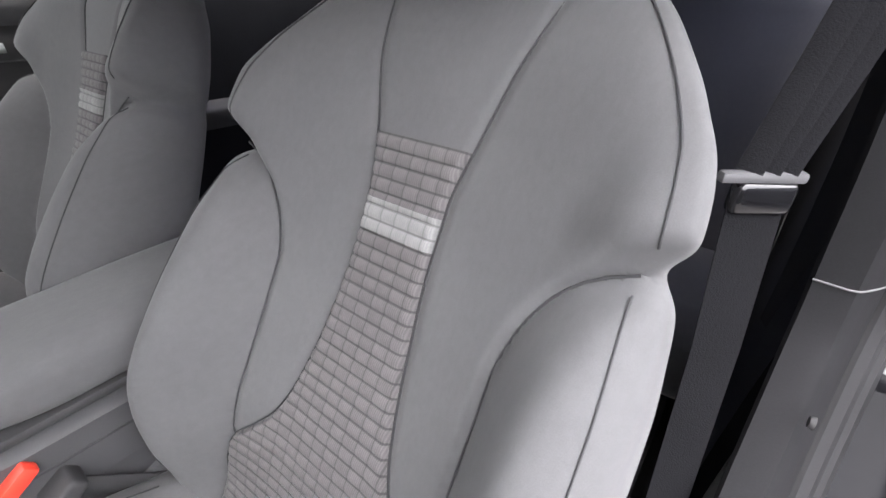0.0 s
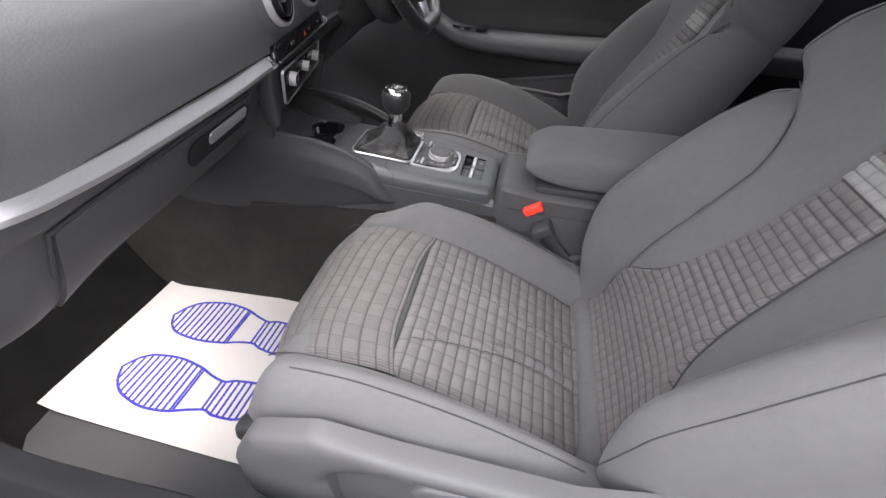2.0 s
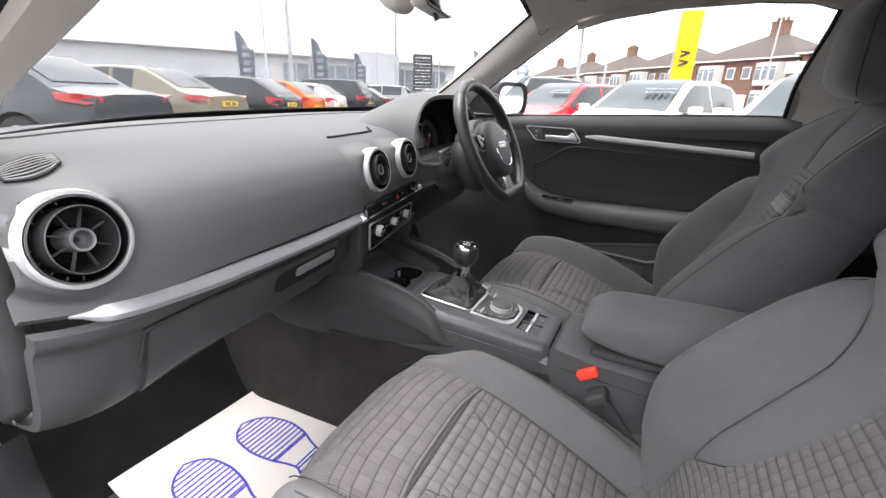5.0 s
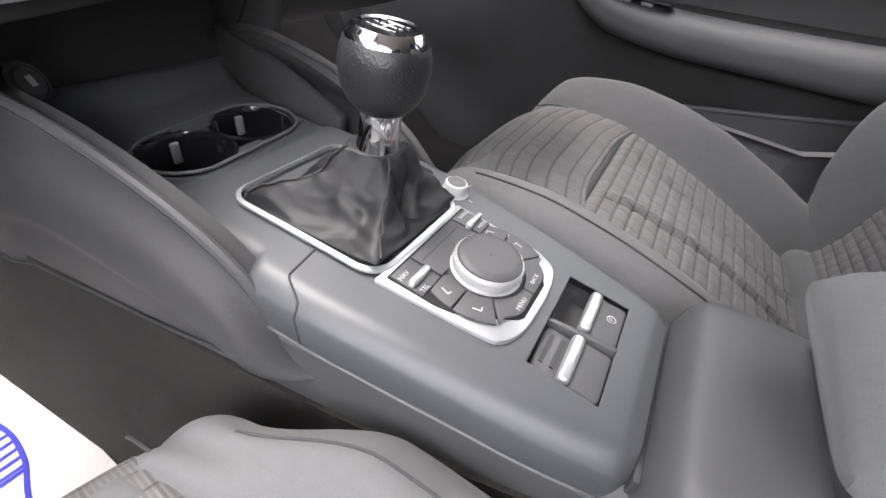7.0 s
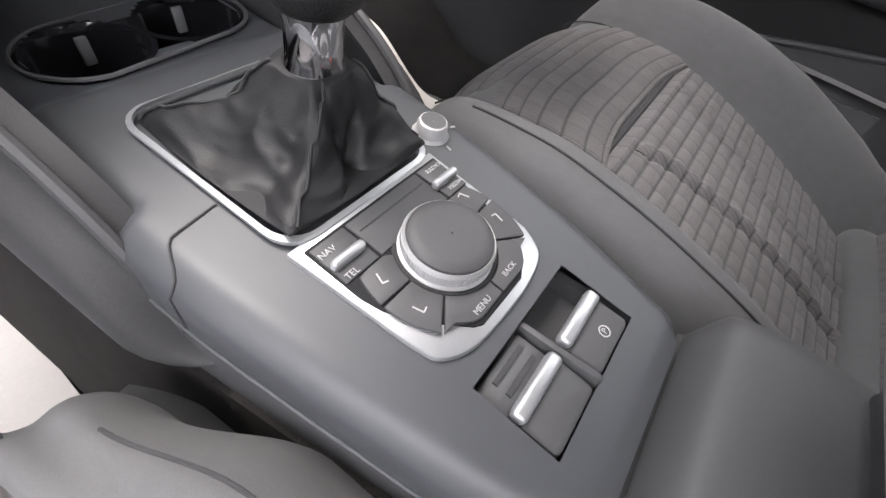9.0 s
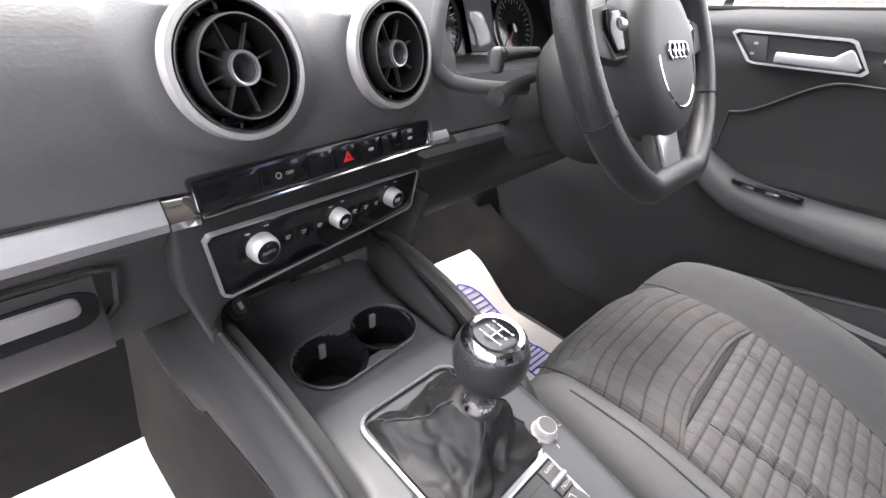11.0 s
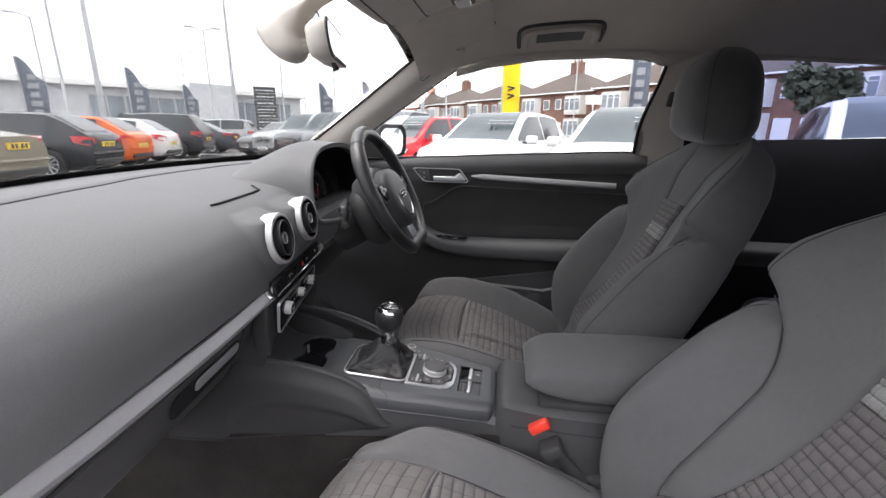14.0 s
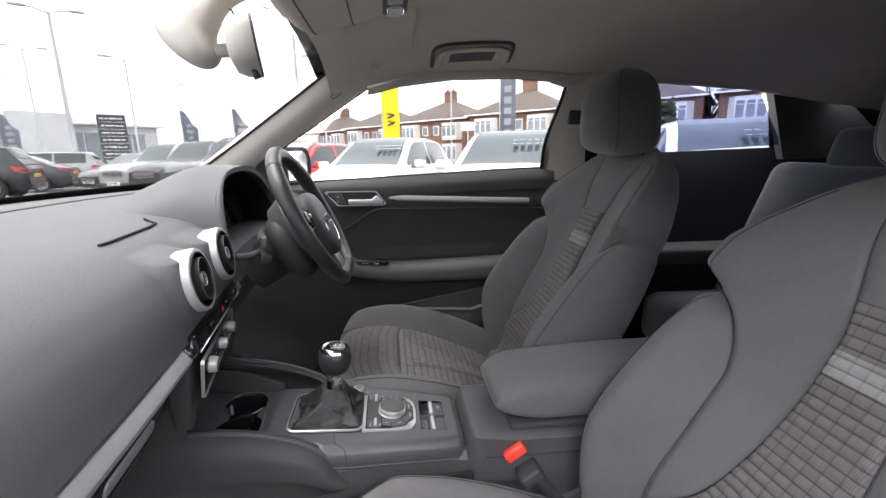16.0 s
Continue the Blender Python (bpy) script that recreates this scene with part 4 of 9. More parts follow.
    for d in (-1, 1):
        stitch = []
        for y in span(0.10, 0.490, 40):
            hw = lerp(y, [0.0, 0.08, 0.3, 0.5, 0.57, 0.59], [0.235, 0.258, 0.262, 0.252, 0.225, 0.19])
            mid = lerp(y, [0.0, 0.1, 0.45, 0.585], [0.35, 0.37, 0.40, 0.405]) + 0.03
            nose = math.sqrt(max(0.02, 1 - max(0, (y - 0.512) / 0.060) ** 2))
            tuck = 0.034 * smooth((y - 0.40) / 0.10) if side < 0 else 0.0
            p = 0.835
            stitch.append((cx + d * p * hw - tuck * max(0.0, d * p * side * -1) ** 3, y, mid + (top(d * p * hw, y) - mid) * (1 - p ** 10) ** 0.42 * nose - 0.6 * tuck * smooth((-d * p * side - 0.66) / 0.12) + 0.0006))
        part("bolster_stitch", tube(stitch, 0.0011, 6), "thread", seat, "dark stitched seam along the bolster")
    part("front_valance", box(cx, 0.565, 0.385, 0.36, 0.025, 0.07, 0.01), "plastic", seat)
    part("cross_seam", tube([(cx + x, 0.384, top(x, 0.384) - 0.0005) for x in span(-0.158, 0.158, 30)], 0.0036, 8), "thread", seat, "dark recessed seam")
    for d in (-1, 1):
        part("channel_seam", tube([field(d * channel(y) / 0.157, y) + Vector((0, 0, 0.0012)) for y in span(0.085, 0.362, 50)], 0.0009, 6), "thread", seat)
        part("cushion_seam", tube([(cx + d * 0.1605, y, top(0.1605, y) + 0.0015) for y in span(0.06, 0.56, 50)], 0.0011, 6), "thread", seat)
    # outer plastic side shield
    xo = cx + side * 0.258
    outline = [(0.560, 0.430), (0.520, 0.505), (0.430, 0.538), (0.330, 0.526), (0.200, 0.520), (0.120, 0.515), (0.060, 0.536), (0.000, 0.546), (-0.050, 0.535), (-0.082, 0.495), (-0.088, 0.430), (-0.080, 0.360), (-0.050, 0.295), (0.020, 0.252), (0.160, 0.232), (0.300, 0.228), (0.430, 0.236), (0.520, 0.275), (0.562, 0.345)]
    pocket = [(0.428, 0.430), (0.405, 0.470), (0.360, 0.496), (0.300, 0.500), (0.170, 0.492), (0.148, 0.476), (0.138, 0.430), (0.148, 0.340), (0.165, 0.278), (0.300, 0.262), (0.380, 0.284), (0.418, 0.360)]
    mid_y, mid_z = 0.285, 0.390
    o_pts, p_pts = rays(outline, (mid_y, mid_z), 144), rays(pocket, (mid_y, mid_z), 144)
    rings = []
    for f, h in ((0.0, 0.0), (0.0, 0.016), (0.03, 0.024), (0.10, 0.030), (0.35, 0.034), (0.80, 0.034), (0.93, 0.032), (1.0, 0.025), (1.0, 0.001)):
        rings.append([(xo + side * h, oy + (py - oy) * min(f, 1), oz + (pz - oz) * min(f, 1)) for (oy, oz), (py, pz) in zip(o_pts, p_pts)])
    part("pocket_floor", sheet(lambda u, v: (xo + side * (0.002 + 0.026 * (1 - smooth(v / 0.75)) ** 1.2), u, 0.258 + 0.245 * v), span(0.134, 0.430, 8), span(0, 1, 14), 0.004, (-side, 0, 0)), "plastic_grey", seat, "grey sloping floor of the shield's pocket")
    part("side_shield", loft(rings, cap=False), "plastic_grey", seat, "dark grey moulded plastic side shield with a deep pocket", 50)
    lever = [(0.306, 0.458), (0.312, 0.474), (0.296, 0.490), (0.240, 0.496), (0.166, 0.494), (0.154, 0.484), (0.154, 0.438), (0.166, 0.428), (0.195, 0.430), (0.212, 0.446), (0.225, 0.452), (0.292, 0.446)]
    part("height_lever", prism([(xo + side * 0.014, y, z) for y, z in lever], (side * 0.020, 0, 0), 0.005, 3), "plastic_grey", seat, "grey seat height lever")
    # shade under the lever, drawn as a dark copy of its outline
    part("lever_shade", prism([(xo + side * 0.004, y - 0.004, z - 0.010) for y, z in lever], (side * 0.008, 0, 0)), "dark", seat, "dark plate drawn as the shade behind the lever")
    kn = pose(xo + side * 0.031, -0.008, 0.488, 0, side * 90, 0)
    knob = part("recline_knob", lathe([(0.030, 0.0), (0.036, 0.004), (0.037, 0.02), (0.034, 0.027), (0.020, 0.030), (0.0005, 0.030)], 40, kn), "plastic", seat, "round grey backrest adjuster knob")
    for i in range(20):
        a = 2 * math.pi * i / 20
        part("grip_rib", tube([kn @ Vector((0.0368 * math.cos(a), 0.0368 * math.sin(a), 0.005)), kn @ Vector((0.0368 * math.cos(a), 0.0368 * math.sin(a), 0.019))], 0.0022, 5), "plastic", knob)
    part("slide_handle", prism([(cx + side * 0.195, 0.575, 0.385), (cx + side * 0.195, 0.612, 0.372), (cx + side * 0.195, 0.618, 0.340), (cx + side * 0.195, 0.58, 0.30), (cx + side * 0.195, 0.55, 0.315)], (side * 0.03, 0, 0), 0.008, 3), "dark", seat, "black slide release handle")
    part("inner_shield", prism([(cx - side * 0.256, y, z) for y, z in [(0.10, 0.43), (0.02, 0.46), (-0.05, 0.44), (-0.04, 0.36), (0.1, 0.32), (0.3, 0.33), (0.3, 0.38)]], (-side * 0.02, 0, 0), 0.008), "plastic_grey", seat)
    for d in (-1, 1):
        part("rail", box(cx + d * 0.20, 0.22, 0.272, 0.045, 0.72, 0.04, 0.005), "steel", seat, "bare metal seat rail")
        part("frame", box(cx + d * 0.19, 0.22, 0.315, 0.02, 0.5, 0.06, 0.005), "dark", seat)
    return seat


M["leather_cloth"] = cloth("headrest_cloth", (0.058, 0.059, 0.061), 0.18, 0.3)
make_seat(-0.357, -1, "front seats", radians(25.5))
driver_seat = make_seat(0.368, 1, "front seats", radians(23.0))
# the driver's seat is set a little higher and further forward
driver_seat.location.y += 0.008
driver_seat.location.z += 0.014


def back_bench():
    bench = thing("rear_bench", (0.02, -0.9, 0.3), "rear seat bench, its charcoal cloth coloured darker for shade", "car seat")
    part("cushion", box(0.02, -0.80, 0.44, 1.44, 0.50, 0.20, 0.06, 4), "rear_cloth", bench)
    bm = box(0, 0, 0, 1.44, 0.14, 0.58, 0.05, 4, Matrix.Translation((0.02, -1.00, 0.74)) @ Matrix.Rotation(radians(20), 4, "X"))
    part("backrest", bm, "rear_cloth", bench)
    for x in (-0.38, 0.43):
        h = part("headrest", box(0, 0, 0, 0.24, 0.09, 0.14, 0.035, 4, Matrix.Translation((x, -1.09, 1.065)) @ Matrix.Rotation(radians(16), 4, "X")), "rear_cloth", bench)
        for d in (-0.06, 0.06):
            part("post", tube([(x + d, -1.085, 0.98), (x + d, -1.09, 1.05)], 0.006, 8), "chrome", h)
    shelf = box(0.02, -1.32, 0.97, 1.3, 0.34, 0.02, 0.005)
    lone("parcel_shelf", shelf, "dark", "black parcel shelf behind the rear seat", "parcel shelf")


back_bench()

# ---- dashboard ----
SKEW = 0.085


def dash_point(x, y, z):
    """The dashboard stands a little askew across the car, and turns away at its passenger end."""
    end = 0.055 * max(0.0, (-0.60 - x) / 0.11) ** 2
    return Vector((x, y + 0.012 + SKEW * x + end, z + 0.026 * max(0.0, -x - 0.1)))


def pad_edge(x):
    return lerp(x, [-0.72, -0.677, -0.56, -0.444, -0.33, -0.15, 0.0, 0.2, 0.33, 0.5, 0.68], [0.788, 0.814, 0.888, 0.939, 0.968, 1.008, 1.028, 1.008, 0.978, 0.908, 0.788])


def dashboard():
    dash = thing("dashboard", (0.0, 0.95, 0.6), "dark grey soft-touch dashboard with round vents and a silver strip", "dashboard")
    xs = span(-0.705, 0.70, 110)

    VENTS = [(-0.087, 0.690, 0.879, 0.048, 5, 6), (0.058, 0.706, 0.885, 0.048, 5, 6), (-0.654, 0.655, 0.895, 0.051, 3, 8), (0.665, 0.745, 0.879, 0.054, 8, 0)]

    def face(x, t):
        e = pad_edge(x)
        ys = [e, 0.5 * (e + min(0.790, e - 0.02)), min(0.790, e - 0.02), min(0.742, e - 0.04), 0.718, 0.703, 0.697, 0.697]
        zs = [0.966, 0.956, 0.938, 0.917, 0.897, 0.868, 0.830, 0.797]
        ts = [0, 0.2, 0.4, 0.55, 0.66, 0.78, 0.9, 1.0]
        y, z = lerp(t, ts, ys), lerp(t, ts, zs)
        # the pad opens behind the instrument hood
        k = smooth((x - 0.165) / 0.012) * smooth((0.585 - x) / 0.012) * smooth((z - 0.862) / 0.006)
        p = dash_point(x, y + (max(y, 0.86) - y) * k, z)
        # and swells into a flat collar round each vent
        for vx, vy, vz, r, turn, swivel in VENTS[:3]:
            d = math.hypot(x - vx, p.z - vz)
            if d < r + 0.05:
                n = Vector((math.cos(radians(turn)), math.sin(radians(turn)), 0)).cross(Vector((0, 0.16, 0.987)))
                flat_y = vy + (-0.0075 - n.x * (x - vx) - n.z * (p.z - vz)) / n.y
                p.y += (flat_y - p.y) * smooth((r + 0.024 - d) / 0.022) * smooth((t - 0.48) / 0.10)
                if d < r * 0.86 and t > 0.54:
                    p.y += 0.04
        return p
    part("upper_pad", sheet(face, span(-0.705, 0.70, 290), span(0, 1, 120), 0.02, (0, 0.8, -0.5)), "pad", dash, "grained dark grey soft-touch pad", 50)
    # cowl shelf under the windscreen
    part("cowl_shelf", sheet(lambda x, t: dash_point(x, pad_edge(x) + 0.004 + (1.26 - 0.25 * (x / 0.7) ** 2 - pad_edge(x)) * t, 0.958 - 0.012 * t + 0.01 * smooth(t / 0.15) - 0.012 * (1 - smooth(t / 0.06))), span(-0.70, 0.70, 60), span(0, 1, 16), 0.02, (0, 0, -1)), "pad", dash)
    # a black bead stands in for the shadow between pad and shelf
    part("edge_gap", tube([dash_point(x, pad_edge(x) + 0.004, 0.9635) for x in span(-0.70, 0.68, 60)], 0.0045, 6), "rubber", dash, "black bead drawn as the shadow gap along the pad")
    # flap seam on top
    seam = [(-0.123, 0.808, 0.9415), (-0.10, 0.807, 0.9415), (0.03, 0.807, 0.9415), (0.062, 0.81, 0.942), (0.078, 0.835, 0.9475)]
    part("flap_slot", tube([dash_point(x, y - 0.012, z) for x, y, z in seam], 0.0021, 6), "rubber", dash, "dark slot of the display flap")
    # side window demister at the passenger's corner, a leaf-shaped grille laid on the pad
    def leaf(p, q, up):
        x = -0.668 + 0.056 * p
        t0, t1 = lerp(p, [0, 0.3, 0.75, 1], [0.475, 0.470, 0.425, 0.375]), lerp(p, [0, 0.3, 0.75, 1], [0.400, 0.345, 0.290, 0.300])
        a = face(x, t0 + (t1 - t0) * q)
        return a + Vector((0, -0.35, 0.94)) * up
    part("side_grille", sheet(lambda p, q: leaf(p, q, 0.0028), span(0, 1, 14), span(0, 1, 8), 0.006, (0, 0.3, -0.9)), "trim_black", dash, "black side window demister grille")
    for i in range(7):
        q = (i + 0.5) / 7
        part("slat", tube([leaf(p, q, 0.0034) for p in span(0.02, 0.98, 10)], 0.0009, 6, flat=0.7), "print", dash)
    rim = [leaf(p, 0, 0.0030) for p in span(0, 1, 12)] + [leaf(1, q, 0.0030) for q in (0.35, 0.7)] + [leaf(p, 1, 0.0030) for p in span(1, 0, 12)] + [leaf(0, q, 0.0030) for q in (0.7, 0.35)]
    part("grille_rim", tube(rim, 0.0012, 6, closed=True), "dark", dash, "thin dark rim")

    # lower dash and glovebox
    def low_face(x, t):
        ys = [0.700, 0.706, 0.722, 0.735, 0.752, 0.790, 0.95]
        zs = [0.772, 0.760, 0.747, 0.720, 0.680, 0.632, 0.590]
        ts = [0, 0.1, 0.22, 0.4, 0.62, 0.85, 1]
        lift = -0.028 * smooth((-0.50 - x) / 0.20) * t
        return dash_point(x, lerp(t, ts, ys), lerp(t, ts, zs) + lift)
    part("lower_panel", sheet(low_face, span(-0.70, -0.135, 50), span(0, 1, 40), 0.02, (0, 0.9, 0.1)), "plastic", dash, "dark grey plastic lower dash")
    gl = part("glovebox_lid", sheet(lambda x, t: Vector(low_face(x, 0.24 + 0.60 * t)) + Vector((0, -0.006, -0.002)), span(-0.60, -0.20, 40), span(0, 1, 24), 0.012, (0, 1, 0)), "plastic", dash, "dark grey plastic glovebox lid")
    part("glovebox_gap", tube([Vector(low_face(x, t)) + Vector((0, -0.003, 0)) for x, t in [(-0.605, 0.235), (-0.4, 0.228), (-0.20, 0.228), (-0.186, 0.27), (-0.190, 0.5), (-0.225, 0.80), (-0.4, 0.865), (-0.60, 0.865), (-0.608, 0.5)]], 0.0028, 6, closed=True), "thread", dash)
    hm = basis(Vector(low_face(-0.290, 0.45)) + Vector((0, -0.010, 0)), (1, SKEW, 0), (0, -0.3, 0.95))
    # no hollow here: a black plate carries the recess's shade
    part("handle_recess", prism([hm @ Vector(p) for p in rounded(0.176, 0.040, 0.016)], hm.to_3x3() @ Vector((0, 0, 0.002)), 0.0008), "trim_black", gl, "black plate painted as the shaded finger recess")
    part("handle", prism([hm @ Vector((x + 0.020, y + 0.007, -0.001)) for x, y, z in rounded(0.116, 0.020, 0.007)], hm.to_3x3() @ Vector((0, 0, 0.006)), 0.002, 2), "strip", gl, "silver glovebox handle")
    # end cap at the passenger's door
    cap = [(0.760, 0.952), (0.735, 0.925), (0.728, 0.870), (0.738, 0.812), (0.748, 0.740), (0.785, 0.660), (0.860, 0.605), (0.905, 0.610), (0.957, 0.645), (0.930, 0.720), (0.870, 0.810), (0.815, 0.890), (0.785, 0.945)]
    part("end_cap", prism([(-0.712, y, z) for y, z in cap], (0.03, 0, 0), 0.012, 3), "dark", dash, "black plastic dash end cap")
    part("clip_mark", box(-0.7135, 0.745, 0.79, 0.002, 0.012, 0.003, 0.001), "plastic_grey", dash)
    part("clip_mark", box(-0.7135, 0.80, 0.645, 0.002, 0.008, 0.003, 0.001), "plastic_grey", dash)
    def kick(u, v):
        z = 0.40 + 0.53 * v
        a = Vector((lerp(z, [0.4, 0.8, 0.93], [-0.752, -0.740, -0.725]), lerp(z, [0.40, 0.45, 0.56, 0.73, 0.82, 0.93], [0.82, 0.87, 0.905, 0.880, 0.858, 0.83]), z))
        b = Vector((-0.700, lerp(z, [0.40, 0.55, 0.64, 0.81, 0.93], [0.90, 0.98, 1.00, 0.93, 0.83]), z))
        q = a.lerp(b, u)
        q.x += 0.006 * math.sin(math.pi * u)
        return q
    part("kick_trim", sheet(kick, span(0, 1, 8), span(0, 1, 16), 0.012, (0, 1, 0)), "plastic", dash, "dark grey kick trim ahead of the door")

    # silver strip
    sect = [(0.704, 0.8165), (0.699, 0.8165), (0.6965, 0.8145), (0.6893, 0.8048), (0.6885, 0.8030), (0.6900, 0.7965), (0.695, 0.7940), (0.704, 0.7935)]
    def strip_drop(x):
        return lerp(x, [-0.68, -0.5, -0.3, -0.13], [-0.013, -0.024, -0.027, -0.023])
    rings = []
    for x in span(-0.672, -0.152, 60):
        k = smooth((x + 0.676) / 0.03)
        rings.append([dash_point(x, 0.704 + (y - 0.704) * max(k, 0.1), 0.806 + strip_drop(x) + (z - 0.806) * max(k, 0.25)) for y, z in sect])
    part("silver_strip", loft(rings), "strip", dash, "brushed aluminium dash strip")
    part("strip_tip", loft([[dash_point(x, y - 0.001, z + strip_drop(x)) for y, z in sect] for x in span(-0.151, -0.131, 4)]), "chrome", dash, "polished strip end")
    part("strip_tip", loft([[dash_point(x, y + 0.002, 0.797 + (z - 0.806) * 0.8) for y, z in sect] for x in span(0.104, 0.150, 6)]), "silver", dash)

    # round vents
    def vent(x, y, z, r, turn, swivel):
        m = basis((x, y, z), (math.cos(radians(turn)), math.sin(radians(turn)), 0), (0, 0.16, 0.987))
        v = part("air_vent", lathe([(r * 0.865, -0.030), (r * 0.865, -0.001), (r * 0.885, 0.003), (r * 0.90, 0.0038), (r * 0.975, 0.0030), (r * 1.0, -0.002), (r * 1.0, -0.009), (r * 0.99, -0.022), (r * 0.9, -0.030)], 72, m, cap=False), "ring", dash, "round air vent in a knurled silver ring")
        part("gloss_ring", lathe([(r * 0.868, -0.001), (r * 0.86, 0.0035), (r * 0.83, 0.0040), (r * 0.81, 0.001), (r * 0.79, -0.024), (0.001, -0.030)], 56, m, cap=False), "gloss", v, "gloss black inner ring")
        b = m @ Matrix.Rotation(radians(swivel), 4, "Y")
        core = part("barrel", lathe([(r * 0.66, -0.022), (r * 0.690, 0.000), (r * 0.685, 0.006), (r * 0.668, 0.008), (r * 0.650, 0.006), (r * 0.635, -0.012), (r * 0.625, -0.022)], 56, b, cap=False), "trim_black", v, "swivelling black vent barrel")
        part("hub", lathe([(r * 0.25, -0.022), (r * 0.235, 0.004), (r * 0.215, 0.0065), (r * 0.19, 0.0055), (r * 0.165, -0.004), (0.0008, -0.008)], 36, b, cap=False), "plastic_grey", core, "grey conical hub")
        part("hub_ring", lathe([(r * 0.236, 0.0035), (r * 0.225, 0.0068), (r * 0.195, 0.0064), (r * 0.185, 0.004)], 36, b, cap=False), "silver", core, "thin bright hub ring")
        part("hub_button", lathe([(0.0032, -0.008), (0.0028, -0.0045), (0.0005, -0.004)], 16, b), "dark", core)
        part("barrel_line", tube([b @ Vector((r * 0.672 * math.cos(q), r * 0.672 * math.sin(q), 0.0080)) for q in span(0, 2 * math.pi * 47 / 48, 48)], 0.0007, 5, closed=True), "plastic_grey", core, "thin grey edge of the barrel")
        part("ring_line", tube([m @ Vector((r * 0.862 * math.cos(q), r * 0.862 * math.sin(q), 0.0036)) for q in span(0, 2 * math.pi * 47 / 48, 48)], 0.0007, 5, closed=True), "plastic_grey", v, "thin grey edge of the inner ring")
        for k in range(8):
            a = radians(45 * k + 20)
            u = Vector((math.cos(a), math.sin(a), 0))
            w = Vector((-math.sin(a), math.cos(a), 0))
            part("blade", prism([b @ (u * (r * q) + w * s + Vector((0, 0, h))) for q, s, h in ((0.22, -0.0006, -0.002), (0.22, 0.0006, -0.002), (0.645, 0.0006, -0.003), (0.645, -0.0006, -0.003))], b.to_3x3() @ Vector((0, 0, -0.004))), "plastic", core)
        for k in range(9):
            a = radians(100 + 20 * k)
            part("tooth", tube([m @ Vector((r * q * math.cos(a), r * q * math.sin(a), -0.003)) for q in (0.74, 0.81)], 0.0011, 5), "dark", v)
    for place in VENTS:
        vent(*place)

    # centre stack: button row and climate panel
    row = basis((-0.010, 0.699, 0.801), (1, 0.104, 0.040), (0, 0.14, 0.99))
    bar = part("switch_panel", prism([row @ Vector((x, y, 0)) for x, y, z in rounded(0.247, 0.026, 0.004)], row.to_3x3() @ Vector((0, 0, -0.012)), 0.0015), "gloss", dash, "gloss black switch row")
    part("row_edge", tube([row @ Vector((x, -0.0142, 0.001)) for x in span(-0.122, 0.123, 8)] + [row @ Vector((0.1262, -0.009, 0.001)), row @ Vector((0.1262, 0.009, 0.001)), row @ Vector((0.122, 0.0135, 0.001))], 0.0016, 8), "chrome", dash, "bright line under the switch row")
    for i, (x, w) in enumerate([(-0.097, 0.042), (-0.0535, 0.042), (-0.018, 0.026), (0.010, 0.027), (0.0385, 0.027), (0.066, 0.025), (0.092, 0.024)]):
        b = part("switch", prism([row @ Vector((x + px, py, 0.0)) for px, py, pz in rounded(w - 0.0008, 0.0190, 0.0012, 2)], row.to_3x3() @ Vector((0, 0, 0.0012)), 0.0005), "gloss", bar)
        if i == 3:
            tri = [(0.0, 0.0046), (-0.0058, -0.0046), (0.0058, -0.0046)]
            part("hazard_mark", frame_ring([row @ Vector((x + px, py, 0.0022)) for px, py in tri], [row @ Vector((x + px * 0.30, py * 0.30 - 0.0006, 0.0022)) for px, py in tri], row.to_3x3() @ Vector((0, 0, 0.0006))), "red", b, "red hazard triangle")
        if i == 1:
            words("OFF", 0.0042, row @ pose(x + 0.004, 0, 0.0020), "print", b)
            part("mark", frame_ring([row @ Vector((x - 0.006 + 0.0026 * math.cos(a), 0.0026 * math.sin(a), 0.0016)) for a in span(0, 5.9, 16)], [row @ Vector((x - 0.006 + 0.0020 * math.cos(a), 0.0020 * math.sin(a), 0.0016)) for a in span(0, 5.9, 16)], row.to_3x3() @ Vector((0, 0, 0.0004))), "print", b)
        if i in (4, 6):
            part("mark", box(x, 0, 0.0016, 0.006, 0.0026, 0.0006, 0, m=row), "print", b)
    # stack facing
    stack = [(-0.150, 0.788), (0.128, 0.790), (0.127, 0.705), (-0.122, 0.688), (-0.140, 0.66), (-0.155, 0.72)]
    part("stack_facing", prism([(x, 0.716 + 0.165 * (x + 0.0125) + 0.06 * (0.79 - z), z) for x, z in stack], (0, 0.03, 0), 0.006, 3), "dark", dash)
    cm = basis((-0.0125, 0.7085, 0.742), (1, 0.17, -0.012), (0, -0.12, 0.99))
    trap = [(-0.124, 0.020, 0), (-0.120, 0.0245, 0), (0.119, 0.0205, 0), (0.122, 0.0165, 0), (0.119, -0.023, 0), (0.114, -0.028, 0), (-0.109, -0.0385, 0), (-0.115, -0.034, 0)]
    clim = part("climate_panel", prism([cm @ Vector(p) for p in trap], cm.to_3x3() @ Vector((0, 0, 0.004)), 0.001), "gloss", dash, "gloss black climate control panel")
    part("panel_rim", frame_ring([cm @ Vector((x * 1.010, y * 1.035, 0.0)) for x, y, z in trap], [cm @ Vector((x * 0.997, y * 0.980, 0.0)) for x, y, z in trap], cm.to_3x3() @ Vector((0, 0, 0.0050))), "silver", clim, "thin silver frame")
